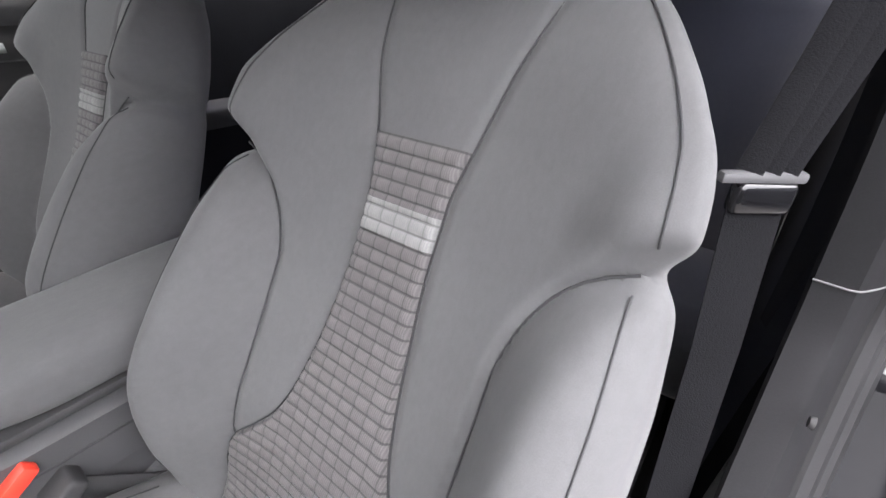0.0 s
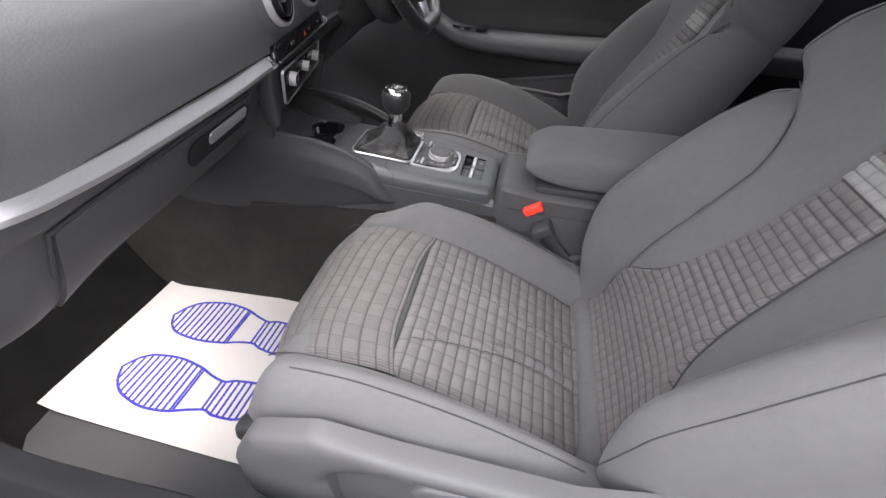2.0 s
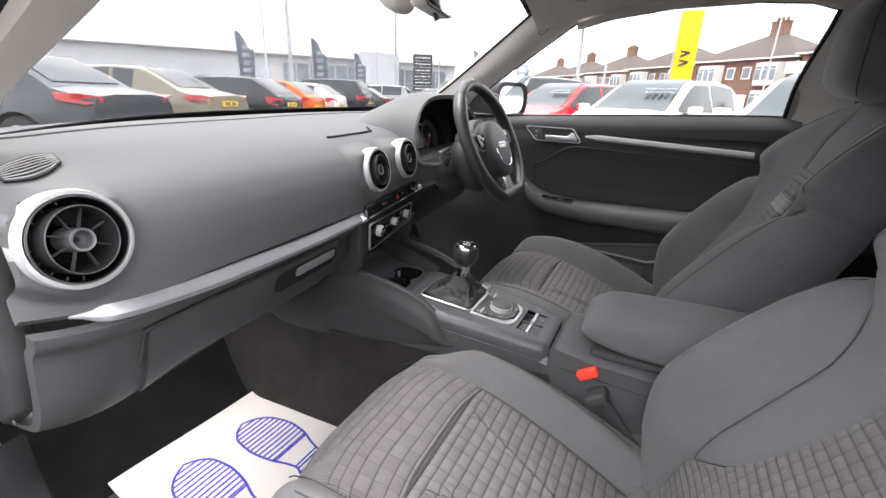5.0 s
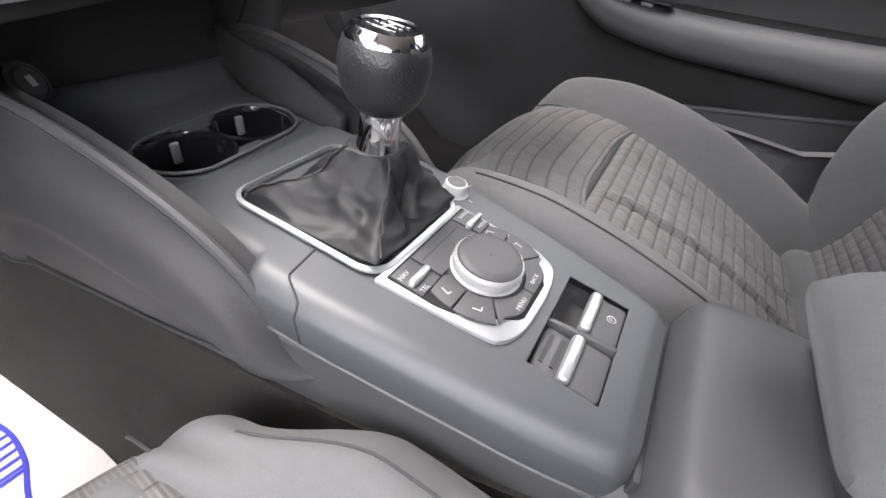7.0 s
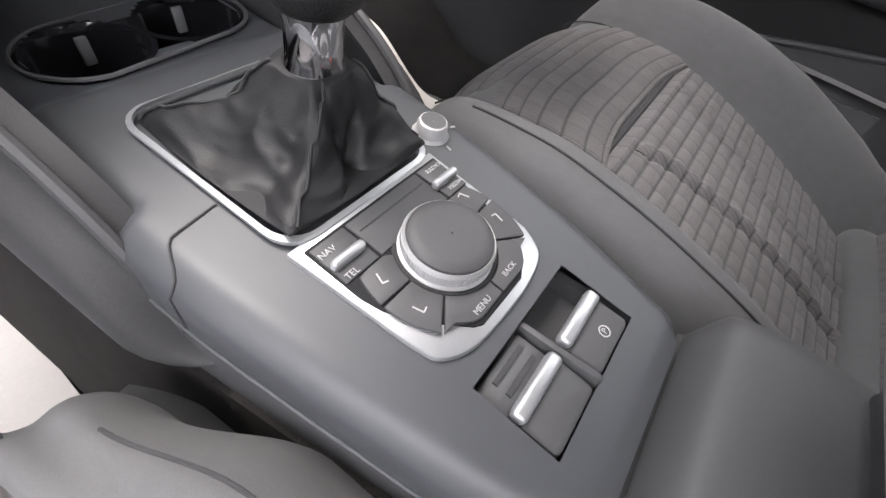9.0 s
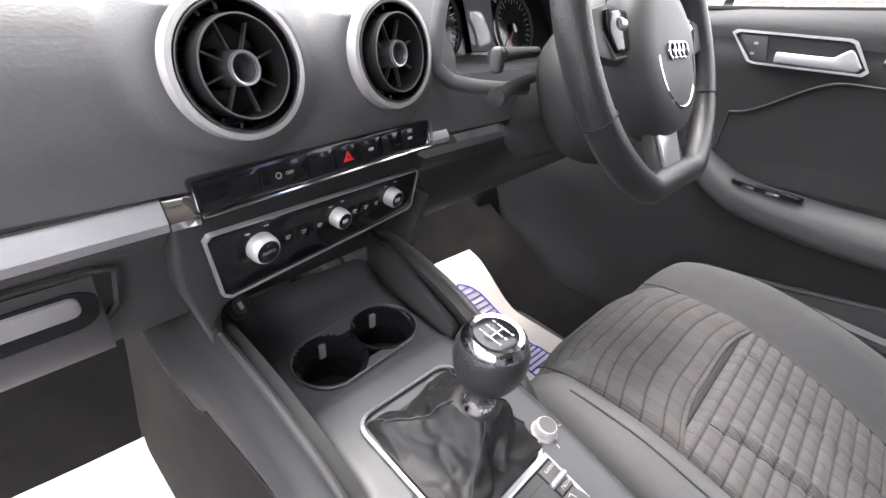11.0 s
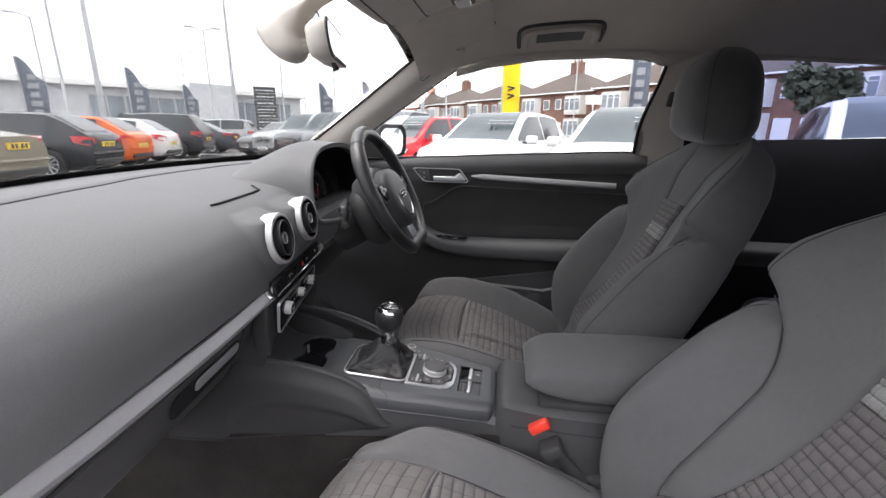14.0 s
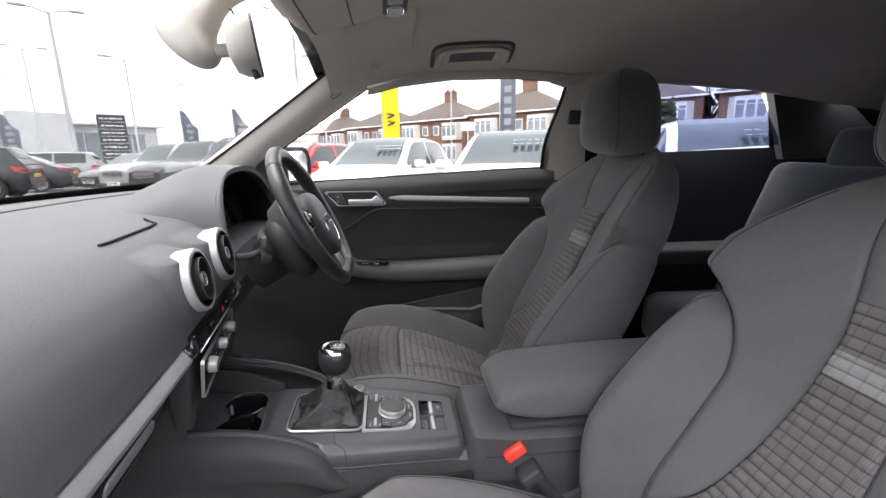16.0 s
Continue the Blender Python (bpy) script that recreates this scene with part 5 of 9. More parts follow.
    for i, (x, r) in enumerate([(-0.081, 0.0128), (0.002, 0.0098), (0.078, 0.0105)]):
        d = part("control_dial", lathe([(r, 0.002), (r, 0.011), (r * 0.92, 0.0145), (r * 0.80, 0.016)], 40, cm @ pose(x, 0.0, 0.0), cap=False), "ring", clim, "knurled silver control dial")
        part("dial_face", lathe([(r * 0.81, 0.0155), (r * 0.5, 0.0148), (0.0006, 0.0146)], 32, cm @ pose(x, 0.0, 0.0), cap=False), "gloss", d)
        if i == 0:
            words("AUTO", 0.0046, cm @ pose(x, 0, 0.0164), "print", d)
        else:
            part("mark", box(x, 0, 0.0156, 0.007, 0.0035, 0.0006, m=cm), "print", d)
        for a in (70, 125):
            part("tick", box((r + 0.006) * math.cos(radians(a)) + x, (r + 0.006) * math.sin(radians(a)), 0.0045, 0.004, 0.0010, 0.0006, m=cm), "print", clim)
    for x in (-0.055, -0.038, -0.0205, 0.0235, 0.0395, 0.0550):
        k = part("key", prism([cm @ Vector((x + px, -0.002 + py, 0.004)) for px, py, pz in rounded(0.0135, 0.013, 0.0015, 2)], cm.to_3x3() @ Vector((0, 0, 0.0010)), 0.0004), "gloss", clim)
        part("mark", merge(box(x, 0.0, 0.0058, 0.005, 0.0009, 0.0005, m=cm), box(x, -0.0024, 0.0058, 0.0036, 0.0009, 0.0005, m=cm)), "print", k)
    # tray alcove under the climate panel
    part("alcove_back", sheet(lambda u, v: dash_point(u, 0.82 - 0.02 * v, 0.60 + 0.13 * v), span(-0.135, 0.125, 8), span(0, 1, 8), 0.01, (0, 1, 0)), "dark", dash)
    for x in (-0.135, 0.122):
        part("alcove_side", prism([dash_point(x, y, z) for y, z in [(0.70, 0.725), (0.83, 0.73), (0.83, 0.58), (0.74, 0.58)]], (0.010, 0, 0), 0.003), "dark", dash)
    sk = pose(0, 0, 0) @ basis((-0.096, 0.770, 0.634), (1, 0.5, 0), (0, 0.5, 0.85))
    sock = part("power_socket", lathe([(0.0155, 0.0), (0.0155, 0.004), (0.013, 0.005), (0.012, 0.002)], 32, sk, cap=False), "dark", dash, "round black power socket")
    part("plug", lathe([(0.0125, 0.001), (0.0125, 0.004), (0.010, 0.006), (0.0005, 0.0065)], 24, sk), "dark", sock)
    part("mark", box(0, 0, 0.0069, 0.005, 0.008, 0.0008, m=sk), "print", sock)

    # driver's side: lower panel, instrument binnacle
    part("driver_lower_panel", sheet(low_face, span(0.118, 0.70, 40), span(0, 1, 30), 0.02, (0, 0.9, 0.1)), "dark", dash)
    cx = 0.357
    def hood(a, t):
        # an arch over the instruments; t runs from the rear lip forwards
        w = lerp(t, [0, 0.3, 1], [0.226, 0.240, 0.30])
        h = lerp(t, [0, 0.25, 0.6, 1], [0.168, 0.172, 0.135, 0.075])
        y = 0.695 + 0.30 * t + 0.035 * abs(math.sin(a)) * (1 - t) * 0.9
        return Vector((cx + w * math.copysign(abs(math.cos(a)) ** 0.8, math.cos(a)), y + SKEW * cx, 0.862 + h * math.sin(a) ** 0.85))
    part("binnacle_hood", sheet(hood, span(0.02, math.pi - 0.02, 40), span(0, 1, 20), 0.012, (0, 0.2, -1)), "pad", dash, "dark grey hood over the instruments", 60)
    part("binnacle_throat", sheet(lambda a, t: hood(a, 0.0).lerp(Vector((cx + (hood(a, 0).x - cx) * 0.94, 0.80 + SKEW * cx, 0.90 + (hood(a, 0).z - 0.90) * 0.80)), t) + Vector((0, 0.004, -0.005)), span(0.02, math.pi - 0.02, 40), span(0, 1, 8), 0.004, (0, 0, 1)), "trim_black", dash)
    part("binnacle_floor", prism([(cx - 0.20, 0.71 + SKEW * cx, 0.862), (cx + 0.20, 0.71 + SKEW * cx, 0.862), (cx + 0.17, 0.82 + SKEW * cx, 0.868), (cx - 0.17, 0.82 + SKEW * cx, 0.868)], (0, 0, -0.012), 0.003), "plastic", dash)
    im = basis((0.338, 0.838, 0.908), (1, 0.03, 0), (0, 0.32, 0.95))
    clu = part("instrument_panel", prism([im @ Vector(p) for p in [(-0.165, -0.060, 0), (0.18, -0.060, 0), (0.18, 0.0, 0), (0.14, 0.06, 0), (-0.130, 0.050, 0), (-0.165, 0.0, 0)]], im.to_3x3() @ Vector((0, 0, -0.01)), 0.002), "gloss", dash, "black instrument panel with round dials")
    for x in (-0.112, 0.065):
        g = part("gauge", lathe([(0.048, 0.002), (0.048, 0.006), (0.0465, 0.0075), (0.045, 0.003)], 48, im @ pose(x, -0.005, 0), cap=False), "plastic_grey", clu, "round gauge with a thin grey rim")
        for i in range(25):
            a = radians(230 - 280 * i / 24)
            q = 0.037 if i % 3 else 0.033
            part("tick", box((0.043 + q) / 2, 0, 0.002, 0.043 - q, 0.0012, 0.0006, m=im @ pose(x, -0.005, 0) @ Matrix.Rotation(a, 4, "Z")), "print", g)
        part("needle", prism([im @ pose(x, -0.005, 0.003) @ Matrix.Rotation(radians(232), 4, "Z") @ Vector(p) for p in [(-0.008, -0.0015, 0), (0.038, -0.0006, 0), (0.038, 0.0006, 0), (-0.008, 0.0015, 0)]], im.to_3x3() @ Vector((0, 0, 0.001))), "red", g)
        part("needle_cap", lathe([(0.008, 0.002), (0.0075, 0.006), (0.0004, 0.007)], 20, im @ pose(x, -0.005, 0)), "gloss", g)
    part("display", prism([im @ Vector(p) for p in [(-0.050, -0.040, 0.006), (0.004, -0.040, 0.006), (0.004, 0.030, 0.006), (-0.056, 0.030, 0.006)]], im.to_3x3() @ Vector((0, 0, 0.002)), 0.0005), "screen", clu, "grey information display")
    part("display_edge", tube([im @ Vector(p) for p in [(-0.092, 0.030, 0.010), (-0.080, 0.028, 0.010), (-0.068, 0.037, 0.010), (0.002, 0.037, 0.010), (0.014, 0.026, 0.010)]], 0.0016, 6), "silver", clu, "bright line over the display")
    # rounded lip round the foot of the instrument opening
    lip = [hood(a, 0.0) for a in span(math.pi * 0.60, math.pi - 0.02, 24)] + curve_through([(0.146, 0.716, 0.855), (0.172, 0.702, 0.851), (0.212, 0.694, 0.848), (0.250, 0.692, 0.847)], 12)
    part("binnacle_lip", tube(lip, [0.003 + 0.005 * smooth(i / 16) for i in range(len(lip))], 12), "pad", dash, "rounded lip of the instrument opening", 60)
    return dash


dashboard()


def steering():
    wheel = thing("steering_wheel", (0.355, 0.61, 0.88), "black leather three-spoke steering wheel", "steering wheel")
    m = basis((0.327, 0.588, 0.909), (1, 0.014, 0), (0, 0.449, 0.8935))
    R = 0.168
    pts = []
    for i in range(96):
        a = 2 * math.pi * i / 96
        x, y = R * math.cos(a), R * math.sin(a)
        y = max(y, -0.157 - 0.004 * math.cos(2 * a))
        pts.append(m @ Vector((x, y, 0)))
    grip = [0.0165 + 0.0022 * (math.exp(-((math.degrees(2 * math.pi * i / 96) - 35) / 14) ** 2) + math.exp(-((math.degrees(2 * math.pi * i / 96) - 145) / 14) ** 2)) for i in range(96)]
    rim = part("rim", tube(pts, grip, 18, closed=True), "leather", wheel, "black leather rim with stitched joints", 70)
    for a in (52, 128, 205, 335):
        c = Vector((R * math.cos(radians(a)), max(-0.157, R * math.sin(radians(a))), 0))
        out = c.normalized()
        part("stitched_joint", tube([m @ (c + (out * math.cos(b) + Vector((0, 0, 1)) * math.sin(b)) * 0.0173) for b in span(0, 2 * math.pi * 23 / 24, 24)], 0.0007, 5, closed=True), "thread", rim)
    hubp = []
    for k, (s, z) in enumerate([(0.80, -0.03), (1.0, -0.02), (1.0, 0.0), (0.96, 0.012), (0.85, 0.020), (0.6, 0.024), (0.02, 0.025)]):
        ring = []
        for i in range(40):
            a = 2 * math.pi * i / 40
            c, sn = math.cos(a), math.sin(a)
            w = 0.086 if sn > 0 else 0.086 - 0.018 * abs(sn)
            ring.append(m @ Vector((s * w * math.copysign(abs(c) ** 0.8, c), s * 0.084 * math.copysign(abs(sn) ** 0.85, sn) - 0.022, z)))
        hubp.append(ring)
    hub = part("airbag_cover", loft(hubp), "plastic", wheel, "rounded black airbag cover", 60)
    part("badge_ring", tube([m @ Vector((0.050 * math.cos(a), 0.054 * math.sin(a) - 0.024, 0.0225)) for a in span(math.pi * 0.99, math.pi * 2.01, 30)], 0.0022, 8), "chrome", hub, "thin bright half ring")
    part("badge", merge(*[tube([m @ Vector((x + 0.0085 * math.cos(a), 0.0085 * math.sin(a) - 0.018, 0.0262)) for a in span(0, 2 * math.pi * 15 / 16, 16)], 0.0014, 6, closed=True) for x in (-0.0195, -0.0065, 0.0065, 0.0195)]), "chrome", hub, "bright metal emblem")
    for d in (-1, 1):
        sp = part("side_spoke", prism([m @ Vector(p) for p in [(d * 0.060, 0.030, -0.012), (d * 0.10, 0.034, -0.010), (d * 0.158, 0.022, -0.008), (d * 0.160, -0.012, -0.008), (d * 0.11, -0.020, -0.010), (d * 0.058, -0.024, -0.012)]], m.to_3x3() @ Vector((0, 0, 0.014)), 0.004), "plastic", wheel)
        part("switch_pod", prism([m @ Vector(p) for p in [(d * 0.076, 0.026, 0.002), (d * 0.118, 0.026, 0.002), (d * 0.122, 0.010, 0.002), (d * 0.110, -0.014, 0.002), (d * 0.074, -0.012, 0.002)]], m.to_3x3() @ Vector((0, 0, 0.008)), 0.003), "gloss", sp, "black button pod")
        part("roller", lathe([(0.006, -0.006), (0.0068, 0), (0.006, 0.006)], 16, m @ pose(d * 0.094, 0.012, 0.008, 0, 90, 0)), "silver", sp, "small silver roller")
        part("pod_trim", tube([m @ Vector((d * 0.076, -0.016, 0.005)), m @ Vector((d * 0.108, -0.018, 0.005)), m @ Vector((d * 0.124, 0.006, 0.004))], 0.0016, 6), "silver", sp)
    low = part("lower_spoke", prism([m @ Vector(p) for p in [(-0.034, -0.060, -0.014), (0.034, -0.060, -0.014), (0.046, -0.150, -0.010), (-0.046, -0.150, -0.010)]], m.to_3x3() @ Vector((0, 0, 0.012)), 0.004), "plastic", wheel)
    part("spoke_insert", prism([m @ Vector(p) for p in [(-0.030, -0.098, -0.002), (0.026, -0.098, -0.002), (0.024, -0.138, -0.002), (0.016, -0.146, -0.002), (-0.020, -0.146, -0.002), (-0.027, -0.138, -0.002)]], m.to_3x3() @ Vector((0, 0, 0.007)), 0.003, 2), "silver", low, "satin silver spoke insert")
    part("rim_base", box(0, -0.155, -0.002, 0.09, 0.02, 0.022, 0.008, 3, m), "leather", wheel)
    part("hub_boss", lathe([(0.070, -0.085), (0.088, -0.045), (0.080, -0.015)], 32, m @ pose(0, -0.005, 0)), "plastic", wheel)
    # column shroud and stalks
    col = thing("steering_column", (0.40, 0.70, 0.85), "black plastic steering column shroud", "steering column")
    rings = []
    for t in span(0, 1, 10):
        c = m @ Vector((0, -0.036, -0.052)).lerp(Vector((0, -0.034, -0.100)), t)
        w, h = 0.100 - 0.010 * (1 - t) ** 4 - 0.014 * t ** 3, 0.088 - 0.010 * (1 - t) ** 4 - 0.012 * t ** 3
        rings.append([c + m.to_3x3() @ Vector((w * math.copysign(abs(math.cos(a)) ** 0.85, math.cos(a)), h * math.copysign(abs(math.sin(a)) ** 0.85, math.sin(a)), 0)) for a in span(0, 2 * math.pi * 35 / 36, 36)])
    part("shroud", loft(rings), "dark", col, "", 60)
    part("column_tube", tube([m @ Vector((0.01, -0.040, -0.095)), m @ Vector((0.01, -0.050, -0.20))], [0.055, 0.050], 24), "dark", col)
    st = part("stalk", tube([(0.270, 0.700, 0.886), (0.200, 0.680, 0.887), (0.152, 0.662, 0.888)], [0.008, 0.009, 0.011], 14, flat=0.75, up=(0, 0.3, 1)), "dark", col, "black indicator stalk")
    part("stalk_tip", box(0, 0, 0, 0.016, 0.012, 0.024, 0.004, 3, Matrix.Translation((0.150, 0.660, 0.884)) @ Matrix.Rotation(radians(18), 4, "Z")), "plastic_grey", st, "grey stalk end")
    st = part("stalk", tube([(0.270, 0.695, 0.858), (0.210, 0.682, 0.852), (0.166, 0.664, 0.848)], [0.006, 0.007, 0.008], 12), "dark", col, "short black cruise stalk")
    part("stalk_tip", lathe([(0.009, 0.0), (0.0105, 0.004), (0.0095, 0.012), (0.0005, 0.014)], 20, basis((0.166, 0.664, 0.848), (0.35, -0.94, 0), (0, 0, 1))), "dark", st)
    st = part("stalk", tube([m @ Vector((0.07, 0.010, -0.075)), m @ Vector((0.12, 0.020, -0.065)), m @ Vector((0.172, 0.030, -0.055))], [0.009, 0.009, 0.011], 12, flat=0.7), "dark", col, "black column stalk")
    part("stalk_tip", tube([m @ Vector((0.148, 0.026, -0.060)), m @ Vector((0.174, 0.031, -0.054))], [0.0120, 0.0110], 12, flat=0.8), "plastic", st, "grained stalk end")
    part("pedal", box(0.30, 1.10, 0.45, 0.05, 0.012, 0.07, 0.004, m=None), "rubber", col)
    part("pedal", box(0.42, 1.12, 0.45, 0.05, 0.012, 0.07, 0.004, m=None), "rubber", col)


steering()


# ---- centre console ----
def deck_z(y):
    return lerp(y, [0.26, 0.31, 0.375, 0.46, 0.60, 0.70, 0.76, 0.80], [0.557, 0.563, 0.572, 0.581, 0.592, 0.596, 0.602, 0.622])


def console():
    con = thing("centre_console", (0.0, 0.45, 0.3), "dark grey plastic centre console with silver trimmed gear lever", "centre console")
    SW = (-0.056, 0.038, 0.313, 0.360)
    holes = [(-0.040, 0.682, 0.0375), (0.036, 0.690, 0.0375)]
    xs = sorted(set([round(x, 4) for x in span(-0.112, 0.098, 84)] + [SW[0], SW[1]]))
    ys = sorted(set([round(y, 4) for y in span(0.284, 0.80, 130)] + [SW[2], SW[3]]))
    def deck_half(y):
        return lerp(y, [0.284, 0.290, 0.31, 0.35, 0.385, 0.43, 0.485, 0.53, 0.538, 0.80], [0.067, 0.074, 0.080, 0.088, 0.093, 0.099, 0.105, 0.107, 0.098, 0.096])
    def inside(x, y):
        return (SW[0] < x < SW[1] and SW[2] < y < SW[3]) or any(math.hypot(x - a, y - b) < r for a, b, r in holes) or (-0.02 < x < 0.02 and 0.66 < y < 0.71)
    def cross(x, y):
        # a flat top that rolls over in a tight shoulder, narrowing towards the rear
        a, hw = abs(x + 0.007), deck_half(y)
        if a > 0.062:
            a = 0.062 + (a - 0.062) * (hw - 0.062) / 0.043
            x = -0.007 + math.copysign(a, x)
        over = max(0.0, a - hw + 0.020) / 0.020
        z = deck_z(y) - lerp(y, [0.28, 0.40, 0.53, 0.60], [0.013, 0.012, 0.011, 0.010]) * min(1.0, over) ** 2.4 - 0.004 * (1 - smooth((y - 0.284) / 0.010))
        if y > 0.625:
            z -= 0.006 * smooth((y - 0.625) / 0.02)
        return (x, y, z)
    bm = bmesh.new()
    grid = {}
    for j, y in enumerate(ys):
        for i, x in enumerate(xs):
            grid[i, j] = bm.verts.new(cross(x, y))
    for j in range(len(ys) - 1):
        for i in range(len(xs) - 1):
            if not inside((xs[i] + xs[i + 1]) / 2, (ys[j] + ys[j + 1]) / 2):
                bm.faces.new((grid[i, j], grid[i + 1, j], grid[i + 1, j + 1], grid[i, j + 1]))
    for i, s in ((0, -1), (len(xs) - 1, 1)):
        lows = [bm.verts.new(grid[i, j].co + Vector((s * 0.0015, 0, -0.021))) for j in range(len(ys))]
        base = [bm.verts.new(lows[j].co + Vector((-s * 0.004, 0, -0.020))) for j in range(len(ys))]
        for j in range(len(ys) - 1):
            bm.faces.new((grid[i, j], grid[i, j + 1], lows[j + 1], lows[j]))
            bm.faces.new((lows[j], lows[j + 1], base[j + 1], base[j]))
    for v in [v for v in bm.verts if not v.link_faces]:
        bm.verts.remove(v)
    part("deck", bm, "deck", con, "satin dark grey console deck", 50)
    for s, i in ((-1, 0), (1, len(xs) - 1)):
        part("deck_edge", tube([Vector(cross(xs[i], y)) + Vector((s * 0.0016, 0, -0.0212)) for y in span(0.286, 0.525, 30)], 0.0013, 6), "deck", con)
    line = [Vector(cross(x, 0.5135 - 0.16 * max(0.0, -0.07 - x) - 0.016 * smooth((-0.094 - x) / 0.014))) + Vector((0, 0, 0.0003)) for x in span(-0.0685, -0.112, 16)]
    part("deck_joint", tube(line + [line[-1] + Vector((-0.0012, -0.004, -0.02))], 0.0008, 6), "thread", con)
    # body under the deck
    def wall(y):
        return lerp(y, [-0.25, 0.28, 0.38, 0.5, 0.8, 1.1], [0.092, 0.084, 0.098, 0.112, 0.135, 0.15])
    rings = []
    for y in span(-0.30, 1.02, 40):
        w = wall(y)
        t = min(deck_z(max(y, 0.27)) - 0.022, 0.56)
        rings.append([(-0.006 - w - 0.02, y, 0.24), (-0.006 - w, y, 0.40), (-0.006 - w + 0.004, y, t - 0.015), (-0.006 - w + 0.016, y, t), (-0.006 + w - 0.016, y, t), (-0.006 + w - 0.004, y, t - 0.015), (-0.006 + w, y, 0.40), (-0.006 + w + 0.02, y, 0.24)])
    part("tunnel_cover", loft([r for r in rings if r[0][1] < 0.62]), "plastic", con, "black plastic console side", 30)
    for d in (-1, 1):
        # the kneeguard that sweeps from the dash to the deck
        def knee(u, v, d=d):
            y = 1.0 - 0.60 * u
            hi = lerp(y, [0.29, 0.40, 0.485, 0.51, 0.53, 0.56, 0.60, 0.65, 0.70, 0.76, 0.85, 1.0], [0.531, 0.527, 0.524, 0.553, 0.580, 0.602, 0.619, 0.633, 0.641, 0.645, 0.628, 0.60])
            lo = lerp(y, [0.29, 0.40, 0.49, 0.62, 0.72, 0.82, 0.90, 0.96, 1.0], [0.524, 0.520, 0.514, 0.492, 0.480, 0.466, 0.462, 0.470, 0.485])
            z = lo + (hi - lo) * v
            x = wall(y) + 0.012 * math.sin(math.pi * min(1, v * 1.1) * 0.9) * smooth((y - 0.40) / 0.12) + 0.006 * smooth((y - 0.30) / 0.2) - 0.014 * smooth((v - 0.8) / 0.2)
            # its tail slips in under the deck
            x -= 0.034 * smooth((0.515 - y) / 0.07)
            # a shallow arched recess along the lower half
            arch = lerp(y, [0.50, 0.56, 0.68, 0.76, 0.80, 0.825], [0.25, 0.52, 0.60, 0.52, 0.30, 0.0])
            x -= 0.007 * smooth((arch - v) / 0.16) * smooth((y - 0.49) / 0.05)
            return Vector((-0.006 + d * x, y, z))
        part("knee_guard", sheet(knee, span(0, 1, 70), span(0, 1, 26), 0.02, (-d, 0, 0)), "dark", con, "dark moulded knee guard")
        part("knee_edge", tube([knee(u, 1.0) + Vector((-d * 0.004, 0, 0.002)) for u in span(0.05, 1, 40)], 0.004, 8), "plastic", con, "dark piped edge")
        part("knee_seam", tube([knee(u, 0.0) + Vector((d * 0.002, 0, 0)) for u in span(0, 1, 50)], 0.0016, 6), "thread", con)
        part("lower_side", sheet(lambda u, v: (-0.006 + d * (wall(u) + 0.001 + 0.05 * (1 - v) ** 2), u, 0.22 + lerp(u, [0.3, 0.62, 0.8, 1.0], [0.28, 0.265, 0.26, 0.33]) * v), span(0.25, 1.42, 30), span(0, 1, 8), 0.012, (-d, 0, 0)), "side_felt", con, "dark grey felt on the tunnel side")
        part("tray_wall", prism([(-0.006 + d * 0.113, 0.63, 0.595), (-0.006 + d * 0.113, 0.72, 0.628), (-0.006 + d * 0.123, 0.82, 0.645), (-0.006 + d * 0.123, 0.82, 0.57), (-0.006 + d * 0.110, 0.63, 0.57)], (-d * 0.012, 0, 0), 0.004), "dark", con)
    # cup holders
    for a, b, r in holes:
        z = deck_z(b) - 0.006
        cup = part("cup_holder", lathe([(r + 0.003, 0.0005), (r - 0.001, 0.0012), (r - 0.003, -0.004), (r - 0.006, -0.055), (0.001, -0.056)], 44, pose(a, b, z), cap=False), "gloss", con, "gloss black cup holder")
        part("cup_clip", box(a + 0.008, b + r - 0.006, z - 0.016, 0.008, 0.004, 0.020, 0.0015), "silver", cup, "small bright cup clip")
        part("cup_base", lathe([(r - 0.007, -0.0545), (0.001, -0.0545)], 32, pose(a, b, z), cap=False), "rubber", cup)
    part("cup_bridge", box(-0.002, 0.686, 0.567, 0.012, 0.045, 0.03, 0.003), "gloss", con)
    ring = []
    for a0, a1, (cx, cy, r) in ((95, 262, holes[0]), (-82, 82, holes[1])):
        ring += [(cx + (r + 0.003) * math.cos(radians(a)), cy + (r + 0.003) * math.sin(radians(a)), deck_z(cy) - 0.0045) for a in span(a0, a1, 22)]
    part("cup_rim", tube(ring, 0.0016, 6, closed=True), "plastic_grey", con, "thin grey rim round both cup holders")

    # gear lever: chrome frame, gaiter, knob
    def dz(x, y, up=0.0):
        return Vector((x, y, deck_z(y) + up))
    def inset(pts, cx, cy, k):
        return [(cx + (x - cx) * k[0], cy + (y - cy) * k[1]) for x, y in pts]
    fr = [(x - 0.0095 + (0.004 * (0.066 - y) / 0.132 if x < 0 else 0), y + 0.530) for x, y, z in rounded(0.121, 0.134, 0.018)]
    gear = part("gear_surround", frame_ring([dz(x, y, 0.0022) for x, y in fr], [dz(x, y, 0.0034) for x, y in inset(fr, -0.009, 0.530, (0.955, 0.958))], (0, 0, 0.0022)), "silver", con, "satin silver frame round the gaiter")
    rings = []
    top_c = Vector((0.006, 0.520, 0.634))
